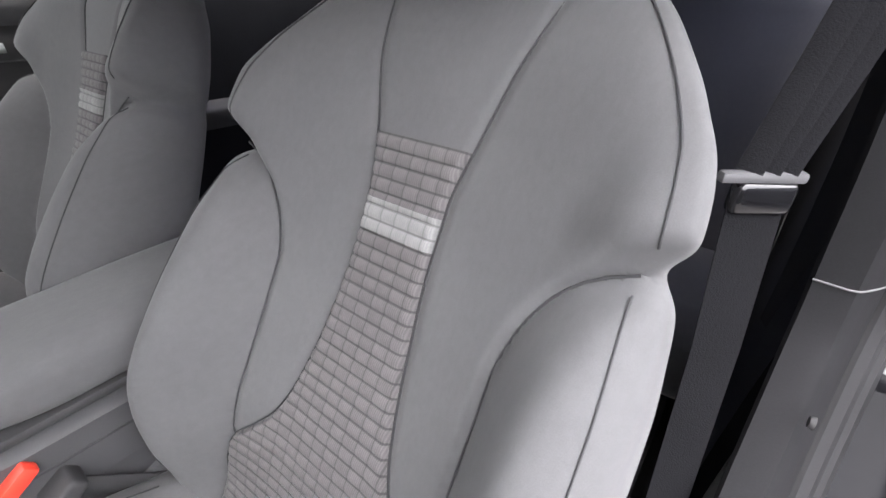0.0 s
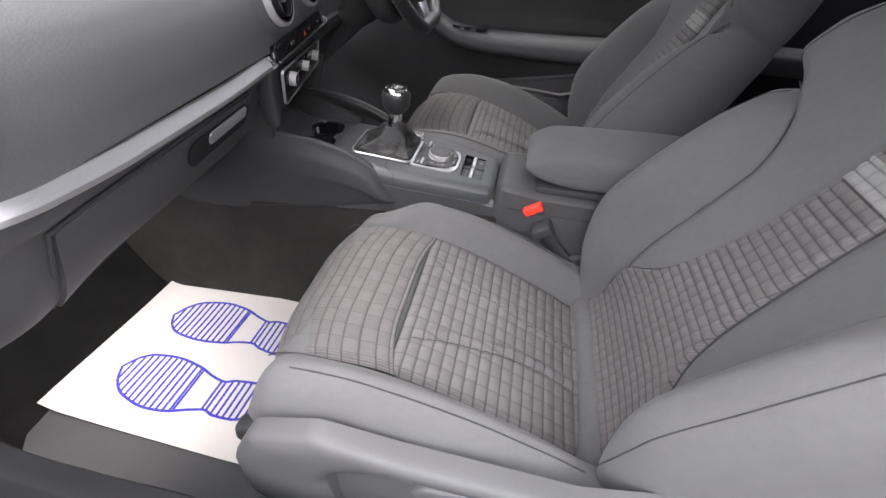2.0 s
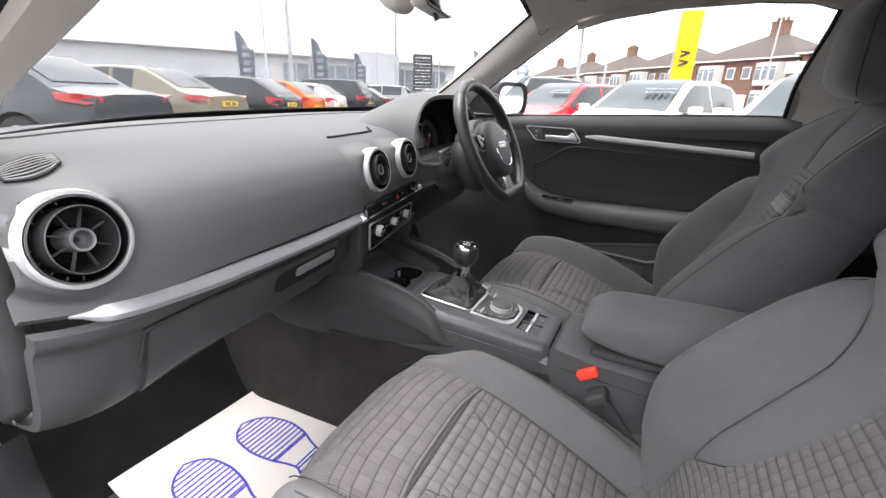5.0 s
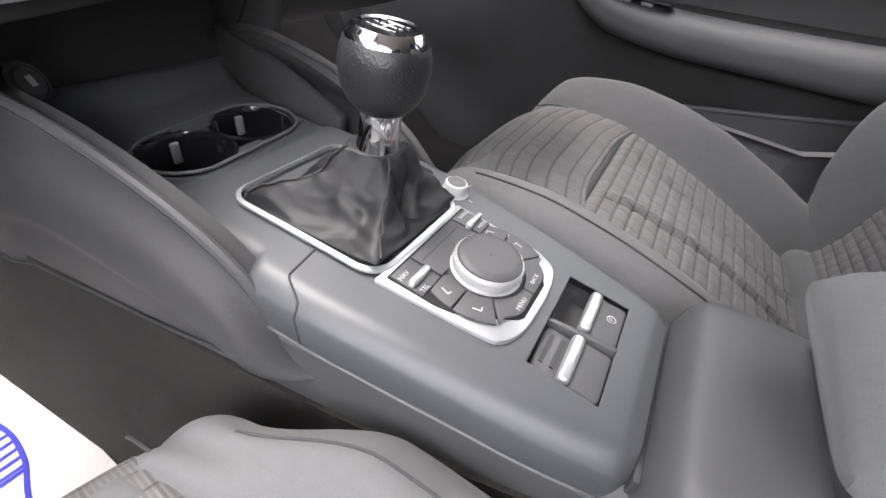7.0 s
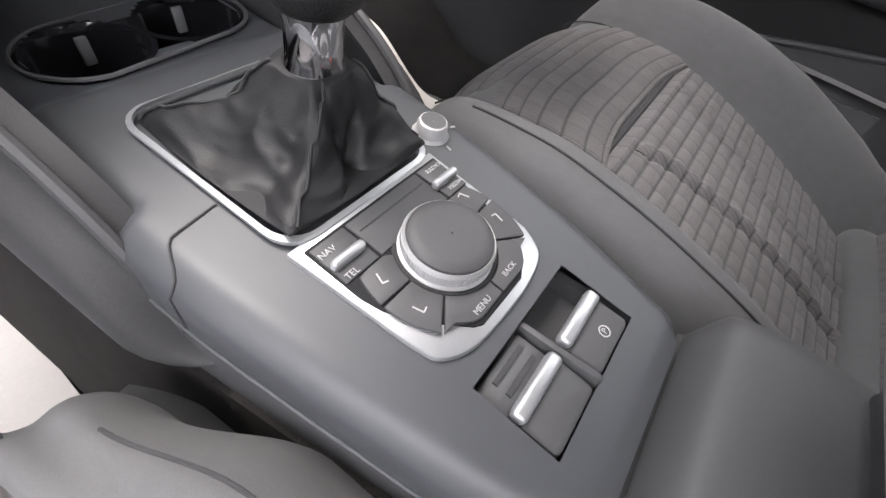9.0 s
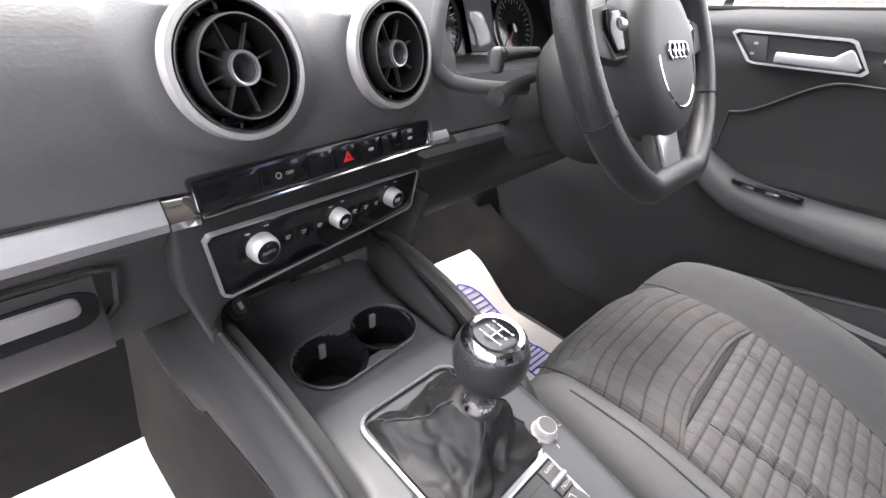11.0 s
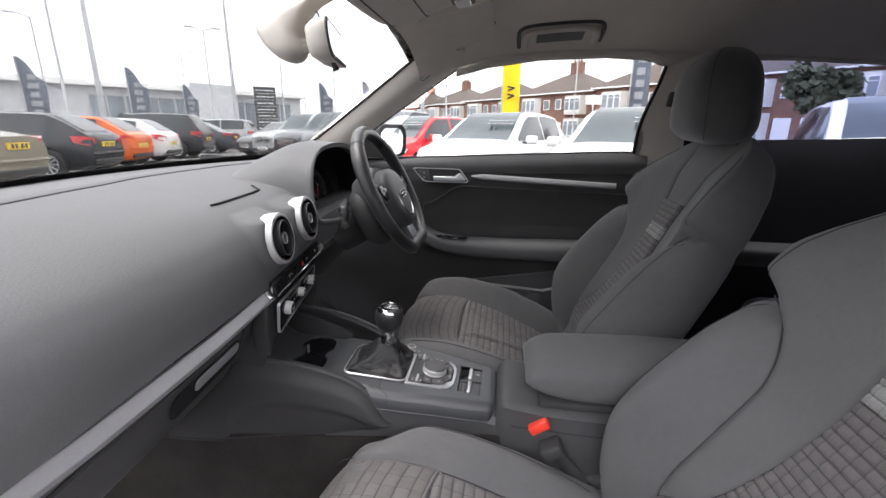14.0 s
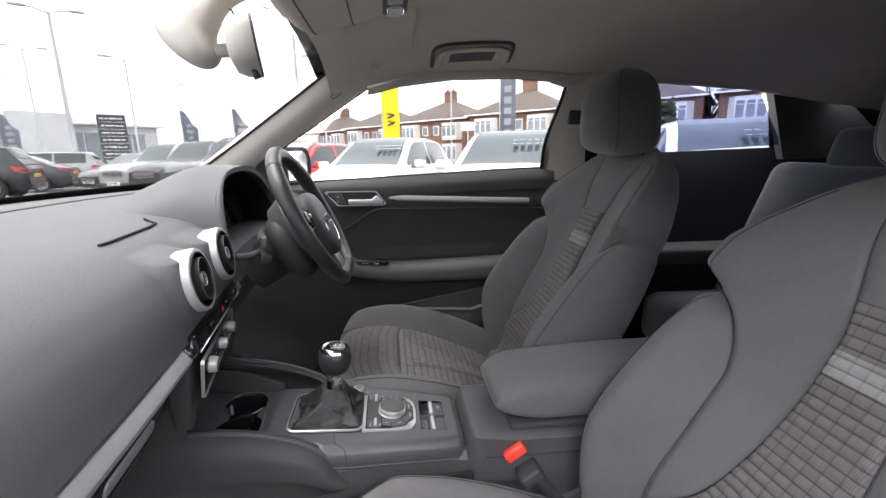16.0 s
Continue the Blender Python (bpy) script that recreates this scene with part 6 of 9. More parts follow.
    for k in range(44):
        t = k / 43
        ring = []
        for i in range(120):
            a = 2 * math.pi * i / 120
            c, sn = math.cos(a), math.sin(a)
            sq = 1 / max(abs(c), abs(sn)) ** 0.9
            wx, wy = 0.0545, 0.0620
            shrink = lerp(t, [0, 0.12, 0.3, 0.55, 0.8, 1.0], [1.0, 0.96, 0.78, 0.57, 0.44, 0.35])
            rr = shrink
            sqt = sq * (1 - t) + t
            x, y = -0.0085 + wx * c * sqt * rr, 0.528 + wy * sn * sqt * rr
            lean = smooth(t) * 1.0
            x, y = x + (top_c.x + 0.0085) * lean, y + (top_c.y - 0.528) * lean
            z0 = deck_z(0.528) + 0.004
            z = z0 + (top_c.z - z0) * lerp(t, [0, 0.12, 0.3, 0.55, 0.8, 1.0], [0, 0.04, 0.16, 0.46, 0.80, 1.0])
            turn = math.degrees(a)
            def crease(at, wide, drift=0.0):
                q = (turn - at - drift * t + 180) % 360 - 180
                return math.exp(-((q / wide) ** 2))
            ridge = sum(crease(q, 16, 12) for q in (45, 135, 225, 315))
            slack = 1.3 * crease(8, 9, -30) + crease(100, 12, 60) + 0.6 * crease(205, 10, 35) + 1.0 * crease(285, 8, -55) + 0.8 * crease(256, 7, 40)
            n = noise.noise((c * 1.6 + 3, sn * 1.6, t * 2.5))
            amp = math.sin(math.pi * min(1, t * 1.02)) ** 0.8
            fold = 1 - 2 * abs(noise.noise((c * 1.9 + t * 1.6, sn * 1.9 - t * 1.1, t * 3.4 + 7)))
            fine = 1 - 2 * abs(noise.noise((c * 4.2 - t * 3, sn * 4.2 + t * 2, t * 7 + 2)))
            n = (0.7 * n + 0.55 * fold + 0.12 * fine - 0.4) * (1 - 0.8 * smooth((t - 0.42) / 0.3))
            out = amp * (0.006 * ridge - 0.007 * slack * (1 - 0.7 * smooth((t - 0.5) / 0.3)) + 0.005 * n)
            ring.append((x + c * out, y + sn * out, z + amp * (0.006 * ridge - 0.008 * slack * (1 - 0.6 * t) + 0.006 * n)))
        rings.append(ring)
    gait = part("gaiter", loft(rings), "gaiter", con, "creased black leather gear gaiter", 80)
    for q in (15, 45, 76, 106):
        part("gaiter_seam", tube([Vector(rings[k][(q + k // 12) % 120]) + Vector((0.0006 * math.cos(radians(3 * q)), 0.0006 * math.sin(radians(3 * q)), 0.0008)) for k in range(3, 44)], 0.0009, 5), "thread", gait, "stitched seam")
    lever = part("gear_knob", lathe([(0.0135, -0.0345), (0.0185, -0.0330), (0.0240, -0.0275), (0.0285, -0.0180), (0.0304, -0.0065), (0.0298, 0.0030), (0.0272, 0.0105), (0.0230, 0.0150)], 44, pose(0.006, 0.514, 0.697, 4, 0, 0)), "leather", con, "round black leather gear knob")
    part("knob_collar", lathe([(0.0268, 0.0108), (0.0252, 0.0150), (0.0215, 0.0185), (0.0178, 0.0178)], 44, pose(0.006, 0.514, 0.697, 4, 0, 0), cap=False), "chrome", lever, "chrome ring round the knob's cap")
    km = pose(0.006, 0.514, 0.697, 4, 0, 0)
    part("knob_cap", lathe([(0.0182, 0.0172), (0.012, 0.0180), (0.0005, 0.0183)], 36, km, cap=False), "gloss", lever, "gloss black cap with the gear pattern")
    part("gear_pattern", merge(box(0, 0, 0.0184, 0.016, 0.0008, 0.0005, m=km), *[box(x, 0, 0.0184, 0.0008, 0.012, 0.0005, m=km) for x in (-0.008, 0, 0.008)]), "white", lever)
    for n, (x, y) in enumerate([(-0.008, 0.0085), (-0.008, -0.0085), (0, 0.0085), (0, -0.0085), (0.008, 0.0085), (0.008, -0.0085)]):
        words(str(n + 1), 0.0048, km @ pose(x, y * 1.05, 0.0186), "white", lever, "gear_number")
    part("lever_sleeve", lathe([(0.0150, -0.072), (0.0165, -0.069), (0.0164, -0.062), (0.0148, -0.059), (0.0148, -0.040), (0.0165, -0.034)], 32, pose(0.006, 0.514, 0.697, 4, 0, 0)), "chrome", lever, "polished metal lever sleeve")

    # control pad behind the lever
    pad = [(-0.0665, 0.466), (-0.0632, 0.420), (-0.0606, 0.390), (-0.0560, 0.3775), (-0.0400, 0.3695), (-0.014, 0.3675), (0.0107, 0.3680), (0.0321, 0.3735), (0.0420, 0.3890), (0.0470, 0.466)]
    cxp, cyp = -0.013, 0.418
    pad = [(p.x, p.y) for p in curve_through([(x, y, 0) for x, y in pad[:2]], 6) + curve_through([(x, y, 0) for x, y in pad[1:9]], 44)[1:] + curve_through([(x, y, 0) for x, y in pad[8:]], 6)[1:]]
    rim = part("control_surround", prism([dz(x, y, -0.004) for x, y in pad], (0, 0, 0.0075), 0.0015), "silver", con, "satin silver surround of the control pad")
    inner = [(-0.0605, 0.4605), (-0.0600, 0.4240), (-0.0575, 0.4120), (-0.0511, 0.3985), (-0.0425, 0.3870), (-0.0335, 0.3755), (-0.0290, 0.3728), (0.0085, 0.3725), (0.0135, 0.3750), (0.0276, 0.3905), (0.0355, 0.4080), (0.0395, 0.4240), (0.0437, 0.4605)]
    bed = part("control_pad", prism([dz(x, y, 0.002) for x, y in inner], (0, 0, 0.0026), 0.0008), "trim_black", con, "black button pad with white lettering")
    sl = Matrix.Rotation(math.atan2(deck_z(0.46) - deck_z(0.38), 0.08), 4, "X")
    dm = Matrix.Translation(dz(-0.0075, 0.4125, 0.0045)) @ sl
    dial = part("rotary_dial", lathe([(0.0262, 0.0), (0.0262, 0.0015), (0.0246, 0.0022), (0.0250, 0.0036), (0.0250, 0.0100), (0.0240, 0.0118), (0.0232, 0.0112)], 72, dm, cap=False), "ring", con, "knurled silver rotary controller")
    part("dial_top", lathe([(0.0234, 0.0110), (0.0230, 0.0128), (0.0212, 0.0142), (0.017, 0.0147), (0.0006, 0.0142)], 56, dm, cap=False), "plastic", dial, "dark grey touch top")
    part("knurling", merge(*[box(0.0250, 0, 0.0066, 0.0007, 0.0009, 0.0056, 0, 1, dm @ Matrix.Rotation(2 * math.pi * k / 80, 4, "Z")) for k in range(80)]), "ring", dial)
    part("dial_well", lathe([(0.0290, 0.0), (0.0280, 0.0012), (0.0262, 0.0006)], 44, dm, cap=False), "dark", dial)
    def flat(x, y, w, h, turn=0.0, up=0.0056):
        return Matrix.Translation(dz(x, y, up)) @ sl @ Matrix.Rotation(radians(turn), 4, "Z")
    for x, w in ((-0.0480, 0.0225), (-0.0065, 0.0570), (0.0325, 0.0175)):
        part("key", box(0, 0, 0, w, 0.0255, 0.0020, 0.0008, 2, flat(x, 0.4455, 0, 0, 0, 0.0048)), "plastic", bed)
    part("key_line", box(0, 0, 0, 0.052, 0.0007, 0.0004, m=flat(-0.0065, 0.4500, 0, 0, 0, 0.0060)), "dark", bed)
    for x in (-0.0480, 0.0318):
        part("rocker", box(0, 0, 0.0015, 0.0215, 0.0052, 0.007, 0.0022, 3, flat(x, 0.4430, 0, 0)), "silver", bed, "bright rocker key")
    for text, x, y, s in (("NAV", -0.0535, 0.4515, 0.0050), ("TEL", -0.0535, 0.4350, 0.0050), ("RADIO", 0.0345, 0.4535, 0.0042), ("MEDIA", 0.0345, 0.4365, 0.0042), ("MENU", -0.0226, 0.3785, 0.0048), ("BACK", 0.0060, 0.3800, 0.0044)):
        words(text, s, flat(x, y, 0, 0, 0.0, 0.0072 if text in ("MENU", "BACK") else 0.0062), "print", bed)
    for a0, a1, mark in ((4, 35, 20), (-33, 2, -14), (145, 178, 162), (180, 214, 196), (216, 269, None), (271, 325, None)):
        # each key runs from the dial's well to the pad's edge
        far = lambda a: min(0.050 if abs(math.cos(radians(a))) > 0.8 else 0.0445, 0.0385 / max(0.3, -math.sin(radians(a))) if math.sin(radians(a)) < 0 else 0.0200 / max(0.1, math.sin(radians(a)))) - 0.001
        ring = [dm @ Vector((q(a) * math.cos(radians(a)), q(a) * math.sin(radians(a)), -0.0006)) for q, angles in ((lambda a: 0.0290, span(a0, a1, 9)), (far, span(a1, a0, 9))) for a in angles]
        k = part("sector_key", prism(ring, dm.to_3x3() @ Vector((0, 0, 0.0024)), 0.0006), "plastic", bed)
        if mark is not None:
            km_ = dm @ Matrix.Rotation(radians(mark), 4, "Z")
            part("mark", merge(box(0.0410, 0.001, 0.0020, 0.0008, 0.006, 0.0004, m=km_), box(0.0395, 0.0040, 0.0020, 0.0034, 0.0008, 0.0004, m=km_)), "print", k)
    # small volume knob beside the gaiter
    vm = Matrix.Translation(dz(0.066, 0.479, 0.0)) @ sl
    vol = part("volume_knob", lathe([(0.013, 0.0), (0.0110, 0.002), (0.0102, 0.008), (0.0094, 0.0100), (0.0084, 0.0104)], 36, vm, cap=False), "ring", con, "small knurled silver volume knob")
    part("knob_face", lathe([(0.0088, 0.0102), (0.0004, 0.0099)], 28, vm, cap=False), "plastic_grey", vol)
    for a in (200, 340, 260):
        part("mark", box(0.018, 0, 0.001, 0.004, 0.001, 0.0006, m=vm @ Matrix.Rotation(radians(a), 4, "Z")), "print", vol)

    # brake and hold switches in a sunk bed
    x0, x1, y0, y1 = SW
    xm = (x0 + x1) / 2
    part("switch_bed", merge(box(xm, (y0 + y1) / 2, deck_z(0.335) - 0.030, x1 - x0 + 0.01, y1 - y0 + 0.01, 0.006), box(x0 - 0.003, 0.3365, deck_z(0.335) - 0.023, 0.006, 0.047, 0.03), box(x1 + 0.003, 0.3365, deck_z(0.335) - 0.023, 0.006, 0.047, 0.03), box(xm, y0 - 0.003, deck_z(y0) - 0.024, 0.10, 0.006, 0.03), box(xm, y1 + 0.003, deck_z(y1) - 0.024, 0.10, 0.006, 0.03)), "dark", con)
    part("switch_divider", box(xm, 0.3365, deck_z(0.336) - 0.006, 0.004, 0.047, 0.011, 0.001, m=None), "plastic", con)
    for x, w, op in (((xm + x1) / 2 + 0.001, 0.042, True), ((x0 + xm) / 2 - 0.001, 0.042, False)):
        sm = Matrix.Translation((x, 0.325, deck_z(0.325) - 0.002)) @ sl
        pt = rounded(w, 0.024, 0.004)
        k = part("brake_switch" if op else "hold_switch", prism([sm @ Vector(p) for p in pt], (0, 0, -0.014), 0.002), "plastic", con, "black lever switch with a silver lip")
        part("lip", box(0, 0.0120, 0.0005, w - 0.001, 0.0085, 0.009, 0.003, 3, sm), "silver", k, "bright silver lip")
        if op:
            part("mark", frame_ring([sm @ Vector((0.004 + 0.0036 * math.cos(a), -0.003 + 0.0036 * math.sin(a), 0.0003)) for a in span(0, 5.9, 14)], [sm @ Vector((0.004 + 0.0029 * math.cos(a), -0.003 + 0.0029 * math.sin(a), 0.0003)) for a in span(0, 5.9, 14)], (0, 0, 0.0004)), "print", k)
            words("P", 0.005, sm @ pose(0.004, -0.003, 0.0006), "print", k)
        else:
            part("lower_plate", box(0, 0.024, -0.006, w - 0.001, 0.018, 0.004, 0.001, 2, sm), "plastic_grey", k)
            for dy in (0.020, 0.028):
                part("slot", box(0.002, dy, -0.0035, 0.026, 0.0028, 0.0015, m=sm), "dark", k)
    # rear end of the deck, armrest base
    part("rear_joint", box(-0.007, 0.2815, 0.538, 0.140, 0.004, 0.02, 0.001), "dark", con)
    rings = []
    for y in span(-0.28, 0.18, 10) + span(0.195, 0.2795, 16):
        t = lerp(y, [-0.3, 0.18, 0.240, 0.262, 0.270, 0.275, 0.2795], [0.570, 0.572, 0.5765, 0.577, 0.574, 0.566, 0.552])
        w = lerp(y, [-0.3, 0.15, 0.24, 0.27, 0.2795], [0.090, 0.088, 0.084, 0.076, 0.062])
        k = lerp(y, [-0.3, 0.15, 0.262, 0.2795], [0.96, 0.93, 0.88, 0.78])
        near = [(-0.006 + 0.100 * k, y, 0.48), (-0.006 + 0.103 * k, y, 0.530), (-0.006 + 0.099 * k, y, t - 0.022), (-0.006 + w + 0.006, y, t - 0.009), (-0.006 + w - 0.002, y, t - 0.002), (-0.006 + w - 0.014, y, t)]
        rings.append([(-0.012 - x, y, z) for x, y, z in near] + near[::-1])
    part("rear_box", loft(rings), "plastic", con, "dark grey storage box under the armrest")
    part("box_line", tube([(-0.012 - 0.1035 * lerp(y, [-0.3, 0.15, 0.262], [0.96, 0.93, 0.88]) + 0.006, y, 0.533) for y in span(-0.25, 0.25, 12)], 0.0016, 6), "thread", con)


console()


def armrest():
    arm = thing("armrest", (-0.005, 0.05, 0.57), "dark grey padded cloth armrest lid", "armrest")
    rings = []
    for k in range(30):
        y = 0.226 - 0.40 * k / 29
        nose = math.sqrt(max(0.0, 1 - max(0.0, (y - 0.165) / 0.062) ** 2))
        lo = 0.582 + 0.012 * smooth((y - 0.12) / 0.1)
        hi = lerp(y, [-0.18, -0.05, 0.1, 0.18, 0.23], [0.674, 0.674, 0.668, 0.662, 0.650])
        mid = (lo + hi) / 2
        ring = []
        for i in range(40):
            a = 2 * math.pi * i / 40
            c, sn = math.cos(a), math.sin(a)
            w = 0.084 * (0.82 + 0.18 * nose)
            ring.append((-0.006 + w * math.copysign(abs(c) ** 0.42, c), y, mid + (hi - lo) / 2 * math.copysign(abs(sn) ** 0.5, sn) * (0.25 + 0.75 * nose) - 0.006 * (c * c) * (sn > 0)))
        rings.append(ring)
    part("lid", loft(rings), "cloth", arm, "", 60)
    part("lid_base", box(-0.006, 0.02, 0.578, 0.155, 0.36, 0.014, 0.004), "dark", arm)


armrest()


# ---- the driver's door ----
def door():
    d = thing("door_1", (0.78, 0.3, 0.3), "closed driver's door with dark grey trim and a silver strip", "car door", kind="structure")
    def skin(y, z):
        return 0.775 + 0.015 * smooth((z - 0.85) / 0.12) + 0.03 * smooth((0.60 - z) / 0.25) - 0.012 * math.exp(-((z - 0.89) / 0.05) ** 2) + 0.02 * smooth((y - 0.55) / 0.4)
    def top(y):
        return lerp(y, [-0.2, 0.2, 0.6, 0.95], [0.995, 0.978, 0.957, 0.945])
    part("panel", sheet(lambda u, v: (skin(u, 0.18 + (top(u) - 0.18) * v), u, 0.18 + (top(u) - 0.18) * v), span(-0.20, 1.5, 70), span(0, 1, 60), 0.05, (1, 0, 0)), "dark", d, "dark grey door trim", 60)
    part("top_roll", sheet(lambda u, v: (skin(u, 0.95) - 0.004 - 0.014 * math.sin(math.pi * v), u, top(u) + 0.006 - (0.075 - 0.02 * smooth((u - 0.3) / 0.3)) * v), span(-0.195, 0.98, 50), span(0, 1, 12), 0.02, (1, 0, 0)), "pad", d, "soft grained door top")
    part("window_seal", tube([(0.797 - 0.01 * smooth((y + 0.2) / 1.2), y, top(y) + 0.006) for y in span(-0.19, 0.9, 20)], 0.006, 8), "rubber", d)
    def inset(u, v):
        y = -0.16 + 0.74 * u
        lo, hi = 0.700 - 0.02 * u, 0.868 - 0.075 * smooth((u - 0.80) / 0.2) - 0.01 * (1 - u)
        z = lo + (hi - lo) * v
        return (skin(y, z) - 0.004 + 0.012 * math.sin(math.pi * v) * 0.5, y, z)
    part("cloth_inset", sheet(inset, span(0, 1, 40), span(0, 1, 16), 0.01, (1, 0, 0)), "dark", d, "black cloth door inset")
    part("inset_edge", tube([Vector(inset(u, 1.0)) + Vector((-0.002, 0, 0.002)) for u in span(0, 1, 40)] + [Vector(inset(1.0, v)) + Vector((-0.002, 0.002, 0)) for v in span(0.9, 0, 8)], 0.0020, 6), "plastic", d)
    # arm ledge sweeping forwards and down
    def ledge(u, a):
        y = -0.18 + 0.82 * u
        hi = lerp(y, [-0.18, 0.35, 0.5, 0.58, 0.64], [0.690, 0.676, 0.684, 0.715, 0.76])
        lo = lerp(y, [-0.18, 0.35, 0.5, 0.58, 0.64], [0.600, 0.600, 0.615, 0.65, 0.71])
        out = 0.072 * lerp(y, [-0.18, 0.3, 0.5, 0.6, 0.64], [0.9, 1.0, 0.95, 0.6, 0.2])
        c, s = math.cos(a), math.sin(a)
        return (0.782 - out * max(0.0, abs(c) ** 0.6 * (1 if c > 0 else 0)), y, (hi + lo) / 2 + (hi - lo) / 2 * math.copysign(abs(s) ** 0.8, s))
    part("arm_ledge", sheet(ledge, span(0, 1, 50), span(-math.pi / 2, math.pi / 2, 20), 0.01, (1, 0, 0)), "pad", d, "dark grey padded door armrest", 60)
    sw = basis((0.738, 0.468, 0.6845), (0, -1, -0.02), (-1, 0, 0.25))
    pad = part("window_switch_pad", prism([sw @ Vector(p) for p in rounded(0.115, 0.034, 0.010)], sw.to_3x3() @ Vector((0, 0, 0.006)), 0.002), "gloss", d, "gloss black window switch pad")
    for x in (-0.028, 0.012):
        part("window_switch", box(x, 0, 0.008, 0.022, 0.02, 0.008, 0.003, 2, sw), "silver", pad, "silver window switch")
    # handle in its silver frame
    hm = basis((0.757, 0.515, 0.903), (0, -1, 0), (0.1, 0, 1))
    out = [(-0.105, 0.022, 0), (-0.098, 0.027, 0), (0.062, 0.027, 0), (0.070, 0.024, 0), (0.100, -0.016, 0), (0.094, -0.023, 0), (-0.055, -0.024, 0), (-0.066, -0.021, 0)]
    fr = part("handle_frame", frame_ring([hm @ Vector(p) for p in out], [hm @ Vector((x * 0.95, y * 0.86, 0)) for x, y, z in out], hm.to_3x3() @ Vector((0, 0, 0.008))), "silver", d, "silver frame of the door handle")
    part("handle_well", prism([hm @ Vector((x * 0.96, y * 0.88, 0.0005)) for x, y, z in out], hm.to_3x3() @ Vector((0, 0, 0.003)), 0.0), "dark", fr)
    part("handle_lever", prism([hm @ Vector(p) for p in [(-0.028, -0.002, 0.004), (0.050, -0.002, 0.004), (0.066, 0.012, 0.004), (0.072, 0.010, 0.004), (0.090, -0.012, 0.004), (0.086, -0.019, 0.004), (-0.026, -0.019, 0.004)]], hm.to_3x3() @ Vector((0, 0, 0.010)), 0.004, 3), "silver", fr, "satin silver door pull")
    part("lock_switch", prism([hm @ Vector(p) for p in [(-0.092, 0.020, 0.003), (-0.048, 0.020, 0.003), (-0.036, -0.018, 0.003), (-0.058, -0.018, 0.003)]], hm.to_3x3() @ Vector((0, 0, 0.004)), 0.001), "plastic", fr)
    for y in (0.008, -0.008):
        part("mark", box(-0.062, y, 0.0075, 0.006, 0.004, 0.0006, m=hm), "print", fr)
    # silver strip behind it
    rings = []
    for u in span(0, 1, 30):
        y, z = 0.405 - 0.505 * u, 0.904 - 0.017 * u
        h = 0.0105 * (0.35 + 0.65 * smooth(u / 0.08))
        x = skin(y, z) - 0.002
        rings.append([(x, y, z + h), (x - 0.007, y, z + h * 0.6), (x - 0.009, y, z - h * 0.2), (x - 0.006, y, z - h * 0.8), (x, y, z - h)])
    part("silver_strip", loft(rings), "silver", d, "brushed aluminium door strip")
    # map pocket
    part("map_pocket", sheet(lambda u, v: (0.750 - 0.012 * math.sin(math.pi * v) + 0.015 * u, 0.46 - 0.64 * u, 0.33 + (0.165 + 0.11 * u) * v), span(0, 1, 20), span(0, 1, 10), 0.012, (1, 0, 0)), "plastic", d)
    part("pocket_edge", tube([(0.748 + 0.015 * u, 0.46 - 0.64 * u, 0.497 + 0.11 * u) for u in span(0, 1, 24)], 0.0055, 8), "plastic_grey", d, "grey pocket edge")
    # mirror triangle and outside mirror
    part("mirror_sail", prism([(0.752, 0.88, 0.962), (0.748, 0.735, 0.962), (0.730, 0.735, 1.032), (0.726, 0.80, 1.048)], (0.03, 0, 0), 0.006), "dark", d)
    m = basis((0.925, 0.745, 1.012), (0.94, -0.34, 0.0), (0, 0, 1))
    shell_ = part("outside_mirror", loft([[m @ Vector((s * x + (-0.01 if z < -0.03 else 0), s * y, z)) for x, y, _ in rounded(0.205, 0.135, 0.048, 8)] for s, z in ((0.35, -0.075), (0.75, -0.06), (0.97, -0.025), (1.0, 0.0), (0.97, 0.008))]), "trim_black", d, "black outside mirror housing", 60)
    part("mirror_glass", prism([m @ Vector((x * 0.80 - 0.008, y * 0.82, 0.0086)) for x, y, _ in rounded(0.19, 0.125, 0.045, 8)], m.to_3x3() @ Vector((0, 0, 0.002))), "mirror", shell_, "mirror glass")
    part("mirror_arm", tube([(0.80, 0.79, 0.975), (0.88, 0.78, 0.980)], [0.025, 0.02], 12), "body", shell_)


door()


